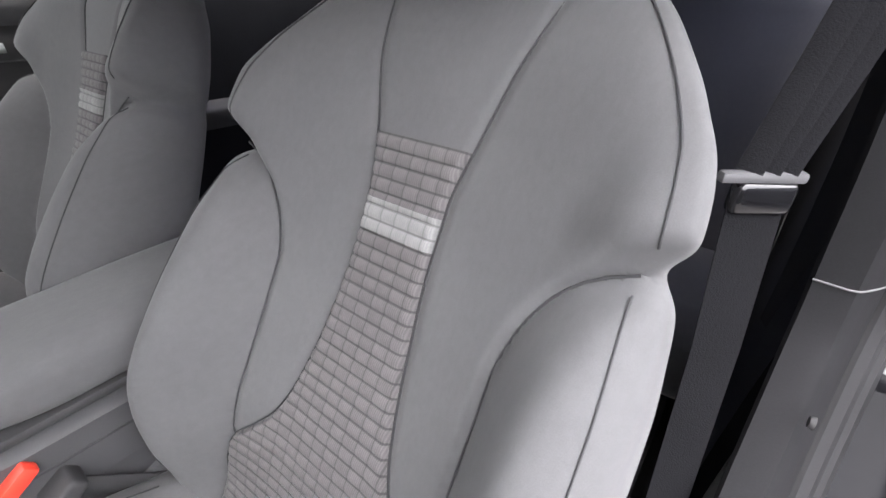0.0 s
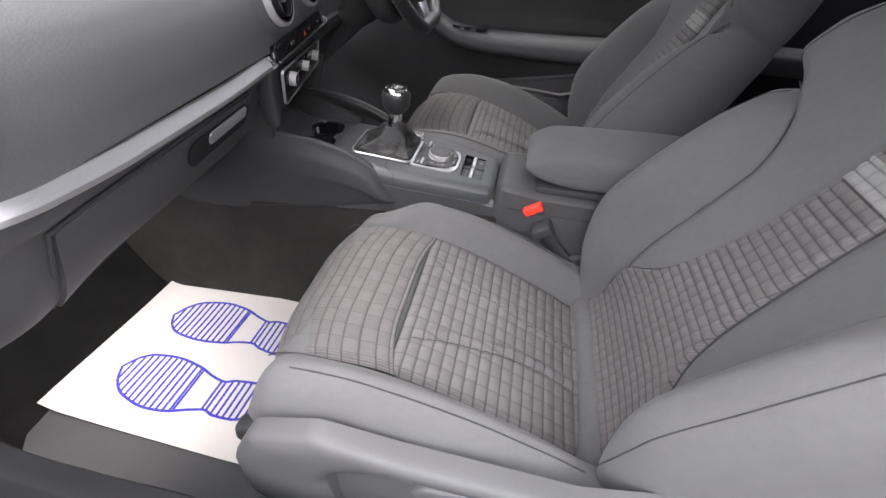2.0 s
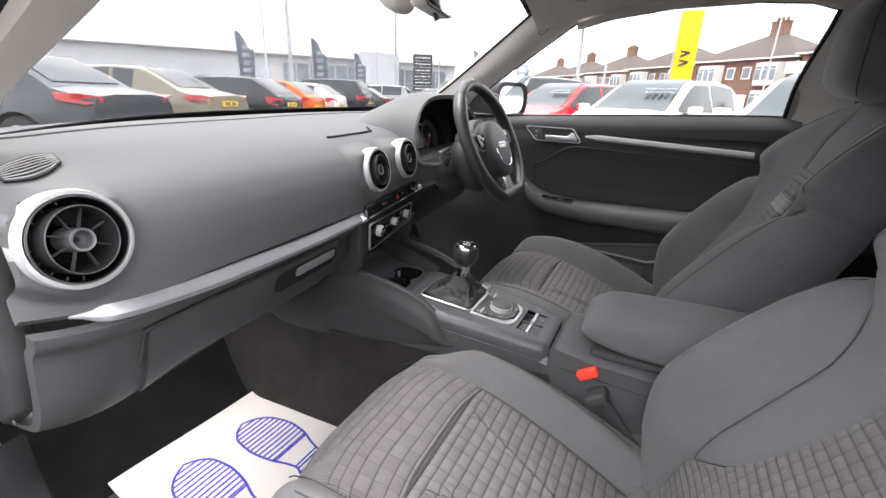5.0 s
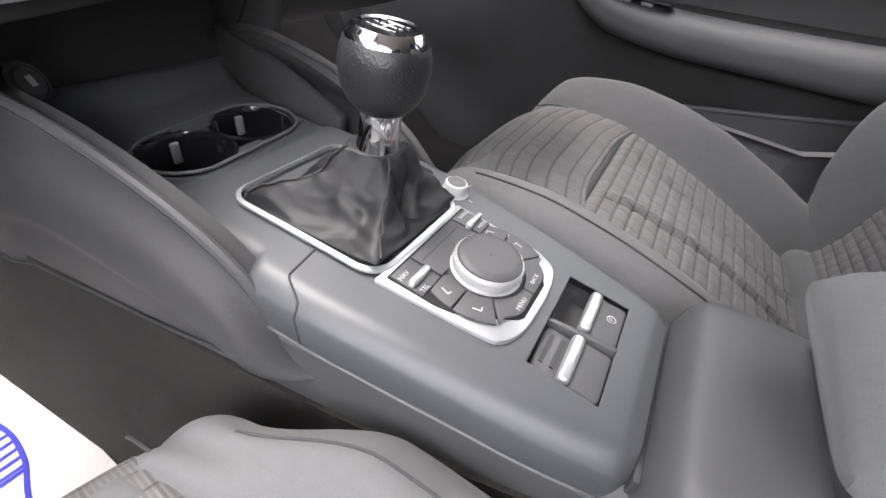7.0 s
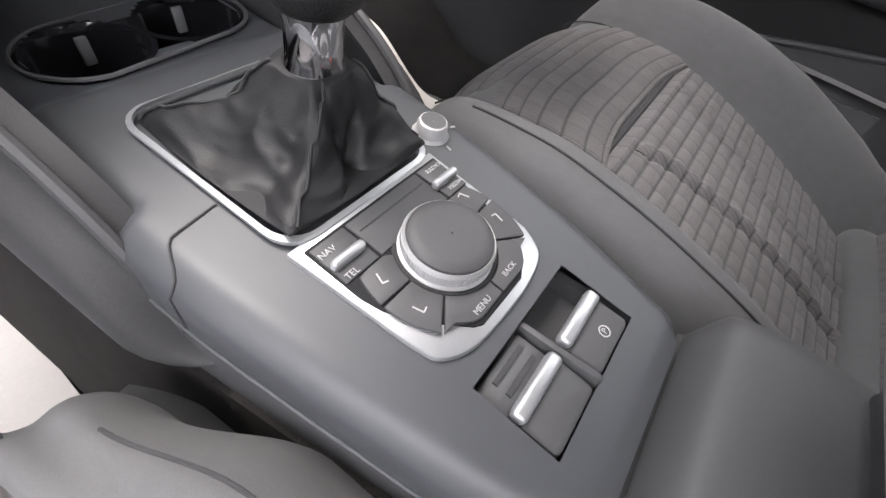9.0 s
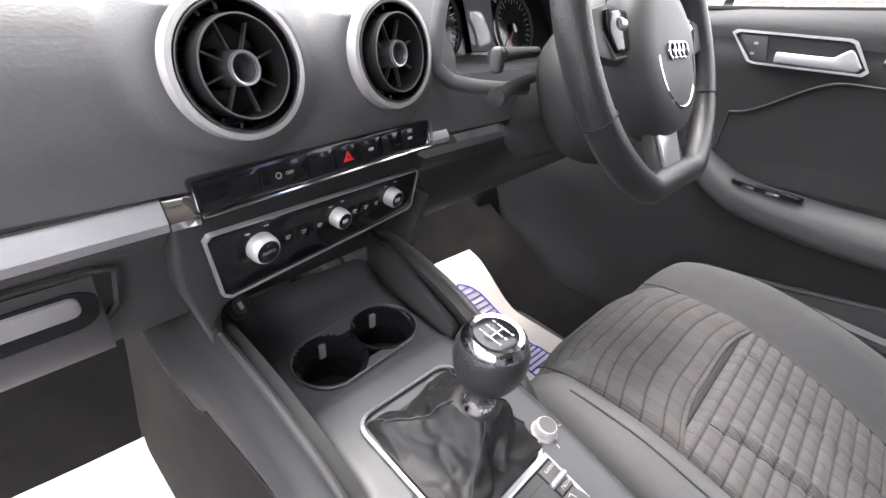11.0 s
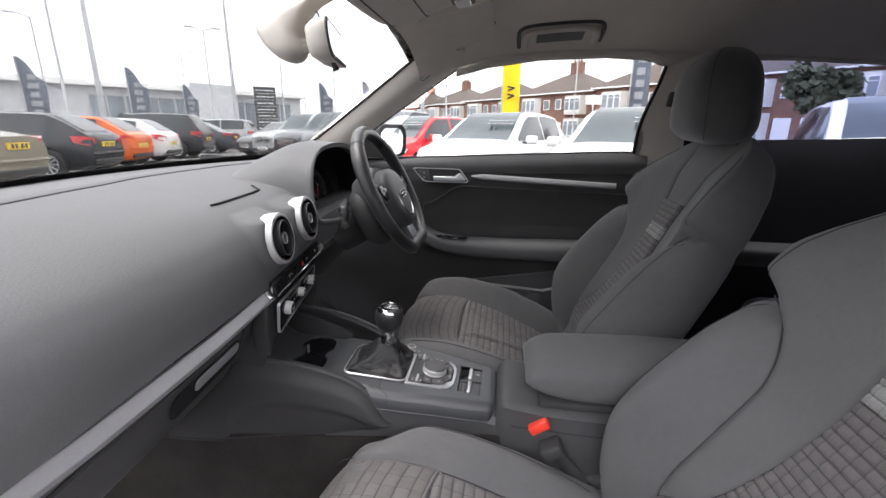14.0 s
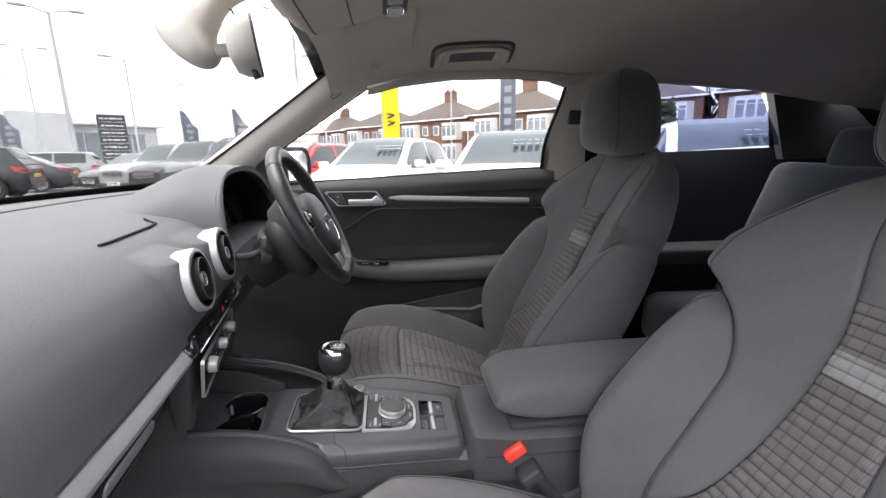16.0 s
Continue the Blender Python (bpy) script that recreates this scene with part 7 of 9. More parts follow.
# ---- roof fittings ----
def roof_fittings():
    mir = thing("rear_view_mirror", (0.0, 0.68, 1.23), "light grey rear-view mirror on a windscreen mount", "rear-view mirror")
    # the cover hugs the glass above a narrow neck and swells into a fin-shaped lobe
    upper = curve_through([(0, 0.590, 1.300), (0, 0.621, 1.287), (0, 0.645, 1.278), (0, 0.662, 1.274), (0, 0.676, 1.271), (0, 0.690, 1.265), (0, 0.703, 1.258), (0, 0.714, 1.252), (0, 0.722, 1.249), (0, 0.727, 1.247)], 37)
    lower = curve_through([(0, 0.592, 1.289), (0, 0.621, 1.277), (0, 0.637, 1.262), (0, 0.646, 1.247), (0, 0.656, 1.225), (0, 0.652, 1.200), (0, 0.664, 1.186), (0, 0.684, 1.188), (0, 0.708, 1.208), (0, 0.724, 1.238)], 37)
    rings = []
    for i, (hi, lo) in enumerate(zip(upper, lower)):
        w = lerp(i / 36, [0, 0.3, 0.6, 0.8, 0.92, 1], [0.024, 0.032, 0.045, 0.043, 0.030, 0.008])
        c, half = (hi + lo) / 2 + Vector((-0.028, 0, 0)), (lo - hi) / 2
        rings.append([c + Vector((w * math.copysign(abs(math.cos(a)) ** 0.8, math.cos(a)), 0, 0)) + half * math.copysign(abs(math.sin(a)) ** 0.8, math.sin(a)) for a in span(0, 2 * math.pi * 31 / 32, 32)])
    part("sensor_cover", loft(rings), "pillar", mir, "light grey sensor cover", 70)
    part("stem", tube([(-0.026, 0.672, 1.206), (-0.016, 0.650, 1.212), (-0.006, 0.630, 1.216)], [0.012, 0.0095, 0.011], 14), "pillar", mir)
    m = basis((-0.002, 0.606, 1.218), (1, 0.225, 0.0), (0, 0.13, 1))
    case = part("mirror_case", loft([[m @ Vector((s * x, s * y, z)) for x, y, _ in rounded(0.205, 0.059, 0.027, 8)] for s, z in ((0.40, -0.034), (0.78, -0.031), (0.95, -0.018), (1.0, 0.0), (0.985, 0.006))]), "pillar", mir, "light grey mirror case", 60)
    part("mirror_glass", prism([m @ Vector((x * 0.92, y * 0.86, 0.0062)) for x, y, _ in rounded(0.205, 0.059, 0.027, 8)], m.to_3x3() @ Vector((0, 0, 0.0016))), "mirror", case, "mirror glass")
    part("mirror_edge", tube([m @ Vector((x * 0.985, y * 0.985, 0.0055)) for x, y, _ in rounded(0.205, 0.059, 0.027, 8)], 0.0016, 6, closed=True), "plastic_grey", case)
    part("dip_lever", tube([m @ Vector((0.0, -0.028, -0.006)), m @ Vector((0.0, -0.042, -0.002))], [0.004, 0.006], 10), "plastic_grey", case, "small grey dip lever")
    part("cable", tube([(-0.012, 0.622, 1.250), (-0.014, 0.628, 1.268), (-0.020, 0.640, 1.274), (-0.024, 0.648, 1.262)], 0.0015, 6), "plastic_grey", mir)

    con = thing("overhead_console", (0.01, 0.43, 1.32), "light grey overhead console with reading lamps", "overhead console")
    def liner_z(x, y):
        edge = lerp(y, [-1.3, -0.6, 0.0, 0.3, 0.56], [0.60, 0.655, 0.668, 0.655, 0.56])
        p = abs(x - 0.01) / edge
        return lerp(y, [-1.4, -0.7, 0.0, 0.35, 0.60], [1.27, 1.355, 1.372, 1.352, 1.292]) - 0.075 * max(0.0, (p - 0.45) / 0.55) ** 2.2
    def pod(u, v):
        y = 0.575 - 0.27 * v
        half = lerp(v, [0, 0.08, 0.2, 0.5, 0.85, 1], [0.10, 0.155, 0.185, 0.180, 0.130, 0.07])
        drop = 0.034 * (1 - abs(u) ** 6) * lerp(v, [0, 0.1, 0.3, 0.7, 0.95, 1], [0.3, 0.75, 1.0, 1.0, 0.7, 0.2])
        return Vector((0.01 + half * u, y, liner_z(0.01 + half * u, min(y, 0.56)) - drop))
    part("housing", sheet(pod, span(-1, 1, 48), span(0, 1, 36), 0.01, (0, 0, 1)), "pillar", con, "light grey moulded housing", 60)
    # the housing's edge shadow is a grey bead, not an open gap
    part("shadow_gap", tube([pod(0.985, v) + Vector((0.002, 0, -0.003)) for v in span(0.02, 1, 24)] + [pod(u, 1.0) for u in span(0.9, -0.9, 12)] + [pod(-0.985, v) + Vector((-0.002, 0, -0.003)) for v in span(1, 0.02, 24)], 0.0032, 6), "plastic_grey", con, "grey bead drawn as the shadow round the housing")
    for d in (-1, 1):
        c = pod(d * 0.40, 0.70)
        mm = basis(c + Vector((0, 0, -0.002)), (1, 0, 0), (0, -0.97, 0.1))
        part("lamp_well", prism([mm @ Vector((x, y, -0.0015)) for x, y, z in rounded(0.105, 0.044, 0.012)], mm.to_3x3() @ Vector((0, 0, 0.003)), 0.0008), "plastic_grey", con)
        lamp = part("lamp_lens", prism([mm @ Vector((x + d * 0.018, y, 0.001)) for x, y, z in rounded(0.050, 0.030, 0.009)], mm.to_3x3() @ Vector((0, 0, 0.005)), 0.001), "chrome", con, "bright ribbed reading lamp lens")
        part("lens_cover", prism([mm @ Vector((x + d * 0.018, y, 0.0062)) for x, y, z in rounded(0.046, 0.026, 0.008)], mm.to_3x3() @ Vector((0, 0, 0.002)), 0.0006), "white", lamp)
        part("lamp_switch", box(-d * 0.028, 0, 0.003, 0.020, 0.026, 0.006, 0.0018, 2, mm), "pillar", con, "light grey lamp switch")
    part("flap_line", tube([pod(u, 0.42) + Vector((0, 0, -0.0005)) for u in span(-0.85, 0.85, 20)], 0.0016, 6), "plastic_grey", con)
    part("flap_line", tube([pod(u, 0.16) + Vector((0, 0, -0.0005)) for u in span(-0.8, 0.8, 20)], 0.0016, 6), "plastic_grey", con)
    for side in (-1, 1):
        who = "driver" if side > 0 else "passenger"
        vis = thing("sun_visor", (side * 0.33, 0.43, 1.32), f"light grey sun visor folded up, {who}'s side", "sun visor", "sun visors")
        def blade(u, v, side=side):
            x = 0.01 + side * (0.215 + 0.270 * u)
            y = 0.495 - 0.157 * v - 0.03 * u * (1 - v) - 0.03 * smooth((u - 0.86) / 0.14) ** 2 * (1 - v) + 0.022 * smooth((u - 0.86) / 0.14) ** 2 * v
            z = liner_z(x, y) - 0.015 - 0.003 * math.sin(math.pi * v)
            return (x, y, z)
        part("blade", sheet(blade, span(0, 1, 20), span(0, 1, 12), 0.014, (0, 0.2, 1)), "liner", vis, "", 60)
        part("edge_piping", tube([Vector(blade(u, 1.0)) for u in span(0, 1, 14)] + [Vector(blade(1.0, v)) for v in span(0.9, 0, 10)], 0.0022, 8), "liner", vis)
        part("hinge_pin", tube([Vector(blade(0.98, 0.02)) + Vector((0, 0, -0.002)), Vector(blade(0.98, 0.02)) + Vector((side * 0.05, -0.01, 0.0))], 0.007, 10), "pillar", vis)
        if side > 0:
            gh = thing("grab_handle", (0.53, 0.15, 1.34), "light grey folding grab handle above the driver's window", "grab handle")
            def on_liner(x, y, d):
                return Vector((x, y, liner_z(x, y) - d))
            gap = [(0.605, 0.268), (0.560, 0.270), (0.515, 0.268), (0.492, 0.245), (0.488, 0.19), (0.488, 0.12), (0.494, 0.065), (0.520, 0.045), (0.560, 0.040), (0.600, 0.040)]
            # shadow round the handle, laid on as a dark bead
            part("shadow_gap", tube([on_liner(p.x, p.y, 0.001) for p in curve_through([(x, y, 0) for x, y in gap], 40)], 0.0058, 8), "plastic", gh, "dark bead drawn as the shadow round the handle")
            part("backing", sheet(lambda u, v: on_liner(0.500 + 0.095 * v, 0.258 - 0.206 * u, 0.002), span(0, 1, 12), span(0, 1, 8), 0.006, (0, 0, 1)), "liner", gh)
            # flat grey sheet; the shade of the finger hollow is its colour
            part("finger_recess", sheet(lambda u, v: on_liner(0.545 + 0.045 * v, 0.220 - 0.130 * u, 0.0035), span(0, 1, 8), span(0, 1, 4), 0.003, (0, 0, 1)), "plastic_grey", gh, "grey sheet painted as the shaded finger recess")
            bar = [(0.590, 0.252), (0.550, 0.250), (0.520, 0.240), (0.512, 0.20), (0.512, 0.11), (0.520, 0.070), (0.550, 0.058), (0.590, 0.056)]
            part("grip", tube([on_liner(p.x, p.y, 0.010) for p in curve_through([(x, y, 0) for x, y in bar], 40)], 0.0105, 12, flat=0.6, up=(0, 0, 1)), "liner", gh, "light grey handle grip")


roof_fittings()


# ---- belts, buckles, paper mats ----
def belts():
    for side, cx in ((-1, -0.357), (1, 0.368)):
        b = thing("belt_buckle", (cx - side * 0.262, 0.17, 0.40), "black belt buckle with an orange red release button", "belt buckle", "belt buckles")
        x = cx - side * 0.252
        by, bz = (0.018, 0.008) if side < 0 else (0.018, -0.020)
        m = basis((x, 0.165, 0.525), (0, 1, 0.10), (0, -0.25, 1))
        part("stem", tube([(x, 0.02, 0.34), (x, 0.10, 0.42), (x, 0.15 + by, 0.49 + bz)], 0.012, 10, flat=0.5, up=(1, 0, 0)), "dark", b)
        part("casing", box(0, 0, -0.0, 0.042, 0.062, 0.024, 0.006, 3, Matrix.Translation((x, 0.155 + by, 0.50 + bz)) @ Matrix.Rotation(radians(90), 4, "Z") @ Matrix.Rotation(radians(35), 4, "Y")), "dark", b)
        part("release_button", box(0, 0, 0, 0.040, 0.018, 0.018, 0.004, 2, Matrix.Translation((x, 0.180 + by, 0.537 + bz)) @ Matrix.Rotation(radians(90), 4, "Z") @ Matrix.Rotation(radians(35), 4, "Y")), "orange", b, "bright orange red release button")
        bl = thing("seat_belt", (side * 0.74, -0.28, 0.5), "black webbing seat belt hanging at the centre pillar", "seat belt", "seat belts")
        if side > 0:
            path = [(0.690, -0.290, 1.16), (0.705, -0.300, 1.0), (0.715, -0.305, 0.8), (0.715, -0.290, 0.55), (0.70, -0.255, 0.34)]
            part("webbing", tube(path, 0.024, 10, flat=0.06, up=(1, 0, 0)), "webbing", bl)
            part("tongue", box(0.733, -0.268, 0.892, 0.010, 0.070, 0.020, 0.004), "plastic_grey", bl, "grey metal belt tongue")
        else:
            # gathered into three pleats above the tongue, flat below it
            wide, face = Vector((0.79, 0.61, 0)), Vector((-0.61, 0.79, 0.0))
            for k in (-1, 0, 1):
                up_path = [Vector((-0.676, -0.312, 1.19)) + wide * 0.017 * k, Vector((-0.656, -0.276, 1.03)) + wide * 0.015 * k, Vector((-0.634, -0.242, 0.897)) + wide * 0.013 * k]
                part("webbing", tube(up_path, 0.0095, 10, flat=0.22, up=face + wide * 0.5), "webbing", bl, "pleated black webbing")
            part("webbing", tube([(-0.634, -0.243, 0.885), (-0.650, -0.232, 0.74), (-0.664, -0.19, 0.56), (-0.676, -0.13, 0.42)], 0.023, 10, flat=0.07, up=face), "webbing", bl, "slack black webbing")
            tm = basis((-0.634, -0.240, 0.893), wide, (0, 0, 1))
            part("tongue", box(0, 0, 0.002, 0.064, 0.009, 0.010, 0.003, 2, tm), "plastic_grey", bl, "grey metal edge of the belt tongue")
            part("tongue_body", box(-0.004, -0.016, 0.001, 0.046, 0.026, 0.014, 0.005, 3, tm), "gloss", bl, "black moulded tongue")
        part("guide", prism([(side * 0.700, -0.205, 1.195), (side * 0.700, -0.275, 1.195), (side * 0.690, -0.285, 1.15), (side * 0.690, -0.195, 1.15)], (side * -0.015, 0, 0), 0.006), "plastic", bl)
        part("stop_button", lathe([(0.006, 0), (0.005, 0.004)], 12, pose(side * 0.735, -0.24, 0.70, 0, 90, 0)), "dark", bl)


belts()


def paper_mat(cx, yf, group, turn=0.0, rise=0.0):
    """A protective paper with the soles of two shoes printed on it."""
    mat = thing("paper_floor_mat", (cx, yf - 0.25, 0.21), "white paper floor mat printed with two blue shoe soles", "paper mat", group)
    t = Matrix.Translation((cx, yf, 0)) @ Matrix.Rotation(radians(turn), 4, "Z")
    def lie(x, y):
        q = t @ Vector((x, y, 0))
        z = 0.222 + rise * smooth((q.y - 0.84) / 0.2) + 0.42 * smooth((q.y - 1.02) / 0.42) * (1 if rise == 0 else 0.6) + 0.004 * noise.noise((q.x * 5, q.y * 5, 2)) + 0.014 * max(0.0, (-y - 0.34) / 0.16) ** 2 * (0.4 + 0.6 * (x < 0))
        return Vector((q.x, q.y, z))
    part("sheet", sheet(lambda u, v: lie(u, v), span(-0.192, 0.192, 30), span(-0.50, 0.0, 40), 0.0008, (0, 0, -1)), "paper", mat)
    LONG, TOE = 0.325, -0.075
    def half(s):
        k = s / LONG
        return 1.16 * lerp(k, [0, 0.036, 0.145, 0.327, 0.473, 0.60, 0.69, 0.745, 0.873, 0.964, 1.0], [0.0, 0.020, 0.042, 0.050, 0.045, 0.033, 0.028, 0.034, 0.036, 0.026, 0.0])
    for d in (-1, 1):
        def mid(s, d=d):
            return d * 0.080 + d * 0.010 * math.sin(s / LONG * math.pi) - d * 0.004
        loop = [lie(mid(s) - half(s), TOE - s) + Vector((0, 0, 0.0006)) for s in span(0, LONG, 44)] + [lie(mid(s) + half(s), TOE - s) + Vector((0, 0, 0.0006)) for s in span(LONG, 0, 44)][1:-1]
        sole = part("printed_sole", tube(loop, 0.0030, 6, closed=True, flat=0.2, up=(0, 0, 1)), "ink", mat, "blue printed sole outline")
        for k in range(24):
            s = 0.015 + 0.0132 * k
            if 0.168 < s < 0.215:
                continue
            w = half(s) - 0.002
            part("hatch", tube([lie(mid(s) + w * q, TOE - s) + Vector((0, 0, 0.0006)) for q in (-1, 0, 1)], 0.0026, 5, flat=0.25, up=(0, 0, 1)), "ink", sole)
        for s in (0.166, 0.217):
            part("hatch", tube([lie(mid(s) + half(s) * q, TOE - s) + Vector((0, 0, 0.0006)) for q in (-1, 1)], 0.0026, 5, flat=0.25, up=(0, 0, 1)), "ink", sole)
    part("print_bar", tube([lie(x, -0.455) + Vector((0, 0, 0.0006)) for x in span(-0.08, 0.08, 5)], 0.006, 5, flat=0.08, up=(0, 0, 1)), "dark", mat, "line of small black print")


paper_mat(-0.371, 1.060, "paper mats", -2)
paper_mat(0.430, 1.05, "paper mats", -1, 0.10)


# ---- the passenger's door, swung open ----
def open_door():
    d = thing("door_2", (-0.83, 1.06, 0.3), "open passenger's door in gloss black paint with dark inner trim", "car door", kind="structure")
    t = Matrix.Translation((-0.835, 1.075, 0)) @ Matrix.Rotation(radians(-74), 4, "Z")
    def slab(u, v):
        # u runs from the hinge to the lock edge, v upwards
        return t @ Vector((0.02 * math.sin(math.pi * v) , -1.12 * u, 0.27 + 0.67 * v))
    inner = t.to_3x3() @ Vector((1, 0, 0))
    part("door_shell", sheet(lambda u, v: slab(u, v) - inner * (0.13 + 0.03 * math.sin(math.pi * v)), span(0, 1, 16), span(0, 1, 16), 0.02, inner), "body", d, "gloss black outer skin")
    part("trim_panel", sheet(lambda u, v: slab(0.05 + 0.9 * u, 0.04 + 0.95 * v) - inner * 0.02 * (1 - math.sin(math.pi * v)), span(0, 1, 20), span(0, 1, 16), 0.03, -inner), "dark", d, "dark grey inner trim")
    part("door_edge", prism([t @ Vector(p) for p in [(0.0, 0.0, 0.27), (-0.15, 0.0, 0.27), (-0.15, 0.0, 0.94), (0.0, 0.0, 0.94)]], t.to_3x3() @ Vector((0, -0.06, 0)), 0.006), "body", d)
    part("door_edge", prism([t @ Vector(p) for p in [(0.0, -1.06, 0.27), (-0.15, -1.06, 0.27), (-0.15, -1.06, 0.94), (0.0, -1.06, 0.94)]], t.to_3x3() @ Vector((0, -0.06, 0)), 0.006), "body", d)
    part("lower_edge", prism([t @ Vector(p) for p in [(0.0, 0.0, 0.26), (-0.15, 0.0, 0.26), (-0.15, -1.12, 0.26), (0.0, -1.12, 0.26)]], (0, 0, 0.05), 0.006), "body", d)
    part("door_seal", tube([t @ Vector((0.012, -0.05 - 1.02 * u, 0.31 + 0.02 * u)) for u in span(0, 1, 12)], 0.012, 8), "rubber", d)


open_door()

# ---- outside: ground, parked cars, houses, forecourt ----
M.update({
    "tarmac": surface("tarmac", (0.17, 0.162, 0.157), 0.9, vary=0.25, grain=60, bump=0.5, depth=0.006, blotch=0.35, spec=0.2),
    "brick": None,
    "roof": surface("roof_tiles", (0.088, 0.068, 0.058), 0.9, vary=0.3, grain=9, bump=0.6, depth=0.02, blotch=0.8),
    "render": surface("pale_render", (0.62, 0.60, 0.56), 0.9, vary=0.08, grain=20, bump=0.2, blotch=0.7),
    "upvc": surface("white_frame", (0.78, 0.78, 0.77), 0.45, vary=0.04, bump=0, blotch=3),
    "house_glass": surface("window_glass", (0.22, 0.25, 0.28), 0.08, vary=0.3, bump=0, blotch=0.7),
    "clad": surface("grey_cladding", (0.50, 0.51, 0.53), 0.5, vary=0.1, grain=4, bump=0.3, depth=0.01, blotch=0.4),
    "post": surface("galvanised_post", (0.42, 0.43, 0.44), 0.5, metal=0.4, vary=0.12, grain=20, bump=0.1),
    "tyre": surface("tyre", (0.018, 0.018, 0.019), 0.8, vary=0.2, grain=90, bump=0.3),
    "alloy": surface("alloy", (0.50, 0.50, 0.51), 0.32, metal=0.85, vary=0.1, bump=0),
    "car_glass": surface("dark_car_glass", (0.030, 0.036, 0.040), 0.04, vary=0.4, bump=0, blotch=1.2),
    "screen_glass": surface("pale_windscreen", (0.050, 0.065, 0.070), 0.06, vary=0.5, bump=0, blotch=0.9, spec=0.35),
    "lamp_red": surface("tail_lamp_red", (0.50, 0.018, 0.02), 0.12, vary=0.2, bump=0, coat=0.8, blotch=6),
    "lamp_clear": surface("head_lamp", (0.55, 0.57, 0.59), 0.1, metal=0.3, vary=0.35, bump=0, coat=0.8, blotch=9),
    "plate_y": surface("yellow_plate", (0.75, 0.50, 0.03), 0.4, vary=0.04, bump=0),
    "plate_w": surface("white_plate", (0.75, 0.75, 0.73), 0.4, vary=0.04, bump=0),
    "bar": surface("dark_bar", (0.03, 0.03, 0.03), 0.5, vary=0.05, bump=0),
    "flag_y": surface("yellow_flag", (0.90, 0.62, 0.01), 0.7, vary=0.06, grain=60, bump=0.2),
    "flag_p": surface("flag_print", (0.30, 0.31, 0.33), 0.7, vary=0.12, grain=60, bump=0.2),
    "flag_b": surface("blue_grey_flag", (0.115, 0.13, 0.165), 0.7, vary=0.12, grain=60, bump=0.2),
    "sign": surface("charcoal_sign", (0.035, 0.038, 0.042), 0.35, vary=0.1, bump=0),
    "leaf": surface("dull_leaves", (0.075, 0.085, 0.045), 0.8, vary=0.4, grain=5, bump=0, blotch=1.0),
    "bark": surface("bark", (0.09, 0.075, 0.06), 0.9, vary=0.3, grain=30, bump=0.5),
    # near black, with the shade beneath the cars put into the colour
    "under": surface("shaded_underbody", (0.012, 0.012, 0.012), 0.8, vary=0.2, bump=0),
})


def brick_mat():
    m, nt, bsdf = node_mat("red_brick")
    tc, mp, br = (nt.nodes.new("ShaderNode" + k) for k in ("TexCoord", "Mapping", "TexBrick"))
    mp.inputs["Rotation"].default_value = (radians(90), 0, 0)
    br.inputs["Scale"].default_value = 1.0
    br.inputs["Brick Width"].default_value, br.inputs["Row Height"].default_value, br.inputs["Mortar Size"].default_value = 0.225, 0.075, 0.01
    br.inputs["Color1"].default_value, br.inputs["Color2"].default_value, br.inputs["Mortar"].default_value = (0.20, 0.070, 0.040, 1), (0.15, 0.052, 0.032, 1), (0.35, 0.28, 0.23, 1)
    nt.links.new(tc.outputs["Object"], mp.inputs["Vector"])
    nt.links.new(mp.outputs["Vector"], br.inputs["Vector"])
    big = noise_node(nt, 0.8, 4)
    mix = nt.nodes.new("ShaderNodeMix")
    mix.data_type, mix.blend_type = "RGBA", "MULTIPLY"
    mix.inputs["Factor"].default_value = 0.6
    r = ramp_node(nt, big.outputs["Fac"], [(0.3, (0.65, 0.62, 0.6)), (0.7, (1.15, 1.1, 1.08))])
    nt.links.new(br.outputs["Color"], mix.inputs["A"])
    nt.links.new(r.outputs["Color"], mix.inputs["B"])
    nt.links.new(mix.outputs["Result"], bsdf.inputs["Base Color"])
    bsdf.inputs["Roughness"].default_value = 0.9
    return m


M["brick"] = brick_mat()


def paint(name, c):
    M[name] = surface(name, c, 0.22, vary=0.05, bump=0, blotch=1.5, coat=0.25, spec=0.3)
    return name


ours = set(bpy.data.objects)
lone("ground", sheet(lambda u, v: (u, v, 0.0), span(-300, 700, 30), span(-400, 500, 30), 0.2, (0, 0, -1)), "tarmac", "worn grey tarmac of a car sales forecourt", "tarmac", kind="structure")

# body profiles: length positions from the nose (0) to the tail (1) and heights in metres
STYLES = {
    "hatch": dict(l=4.1, w=1.76, h=1.44, belt=0.91, bonnet=0.84, base=0.25, screen=(0.21, 0.46), rear=(0.80, 0.985), tail=0.96),
    "suv": dict(l=4.6, w=1.88, h=1.70, belt=1.08, bonnet=1.05, base=0.30, screen=(0.27, 0.43), rear=(0.90, 0.985), tail=1.06),
    "saloon": dict(l=4.75, w=1.85, h=1.48, belt=0.95, bonnet=0.86, base=0.24, screen=(0.24, 0.42), rear=(0.70, 0.88), tail=1.02),
}


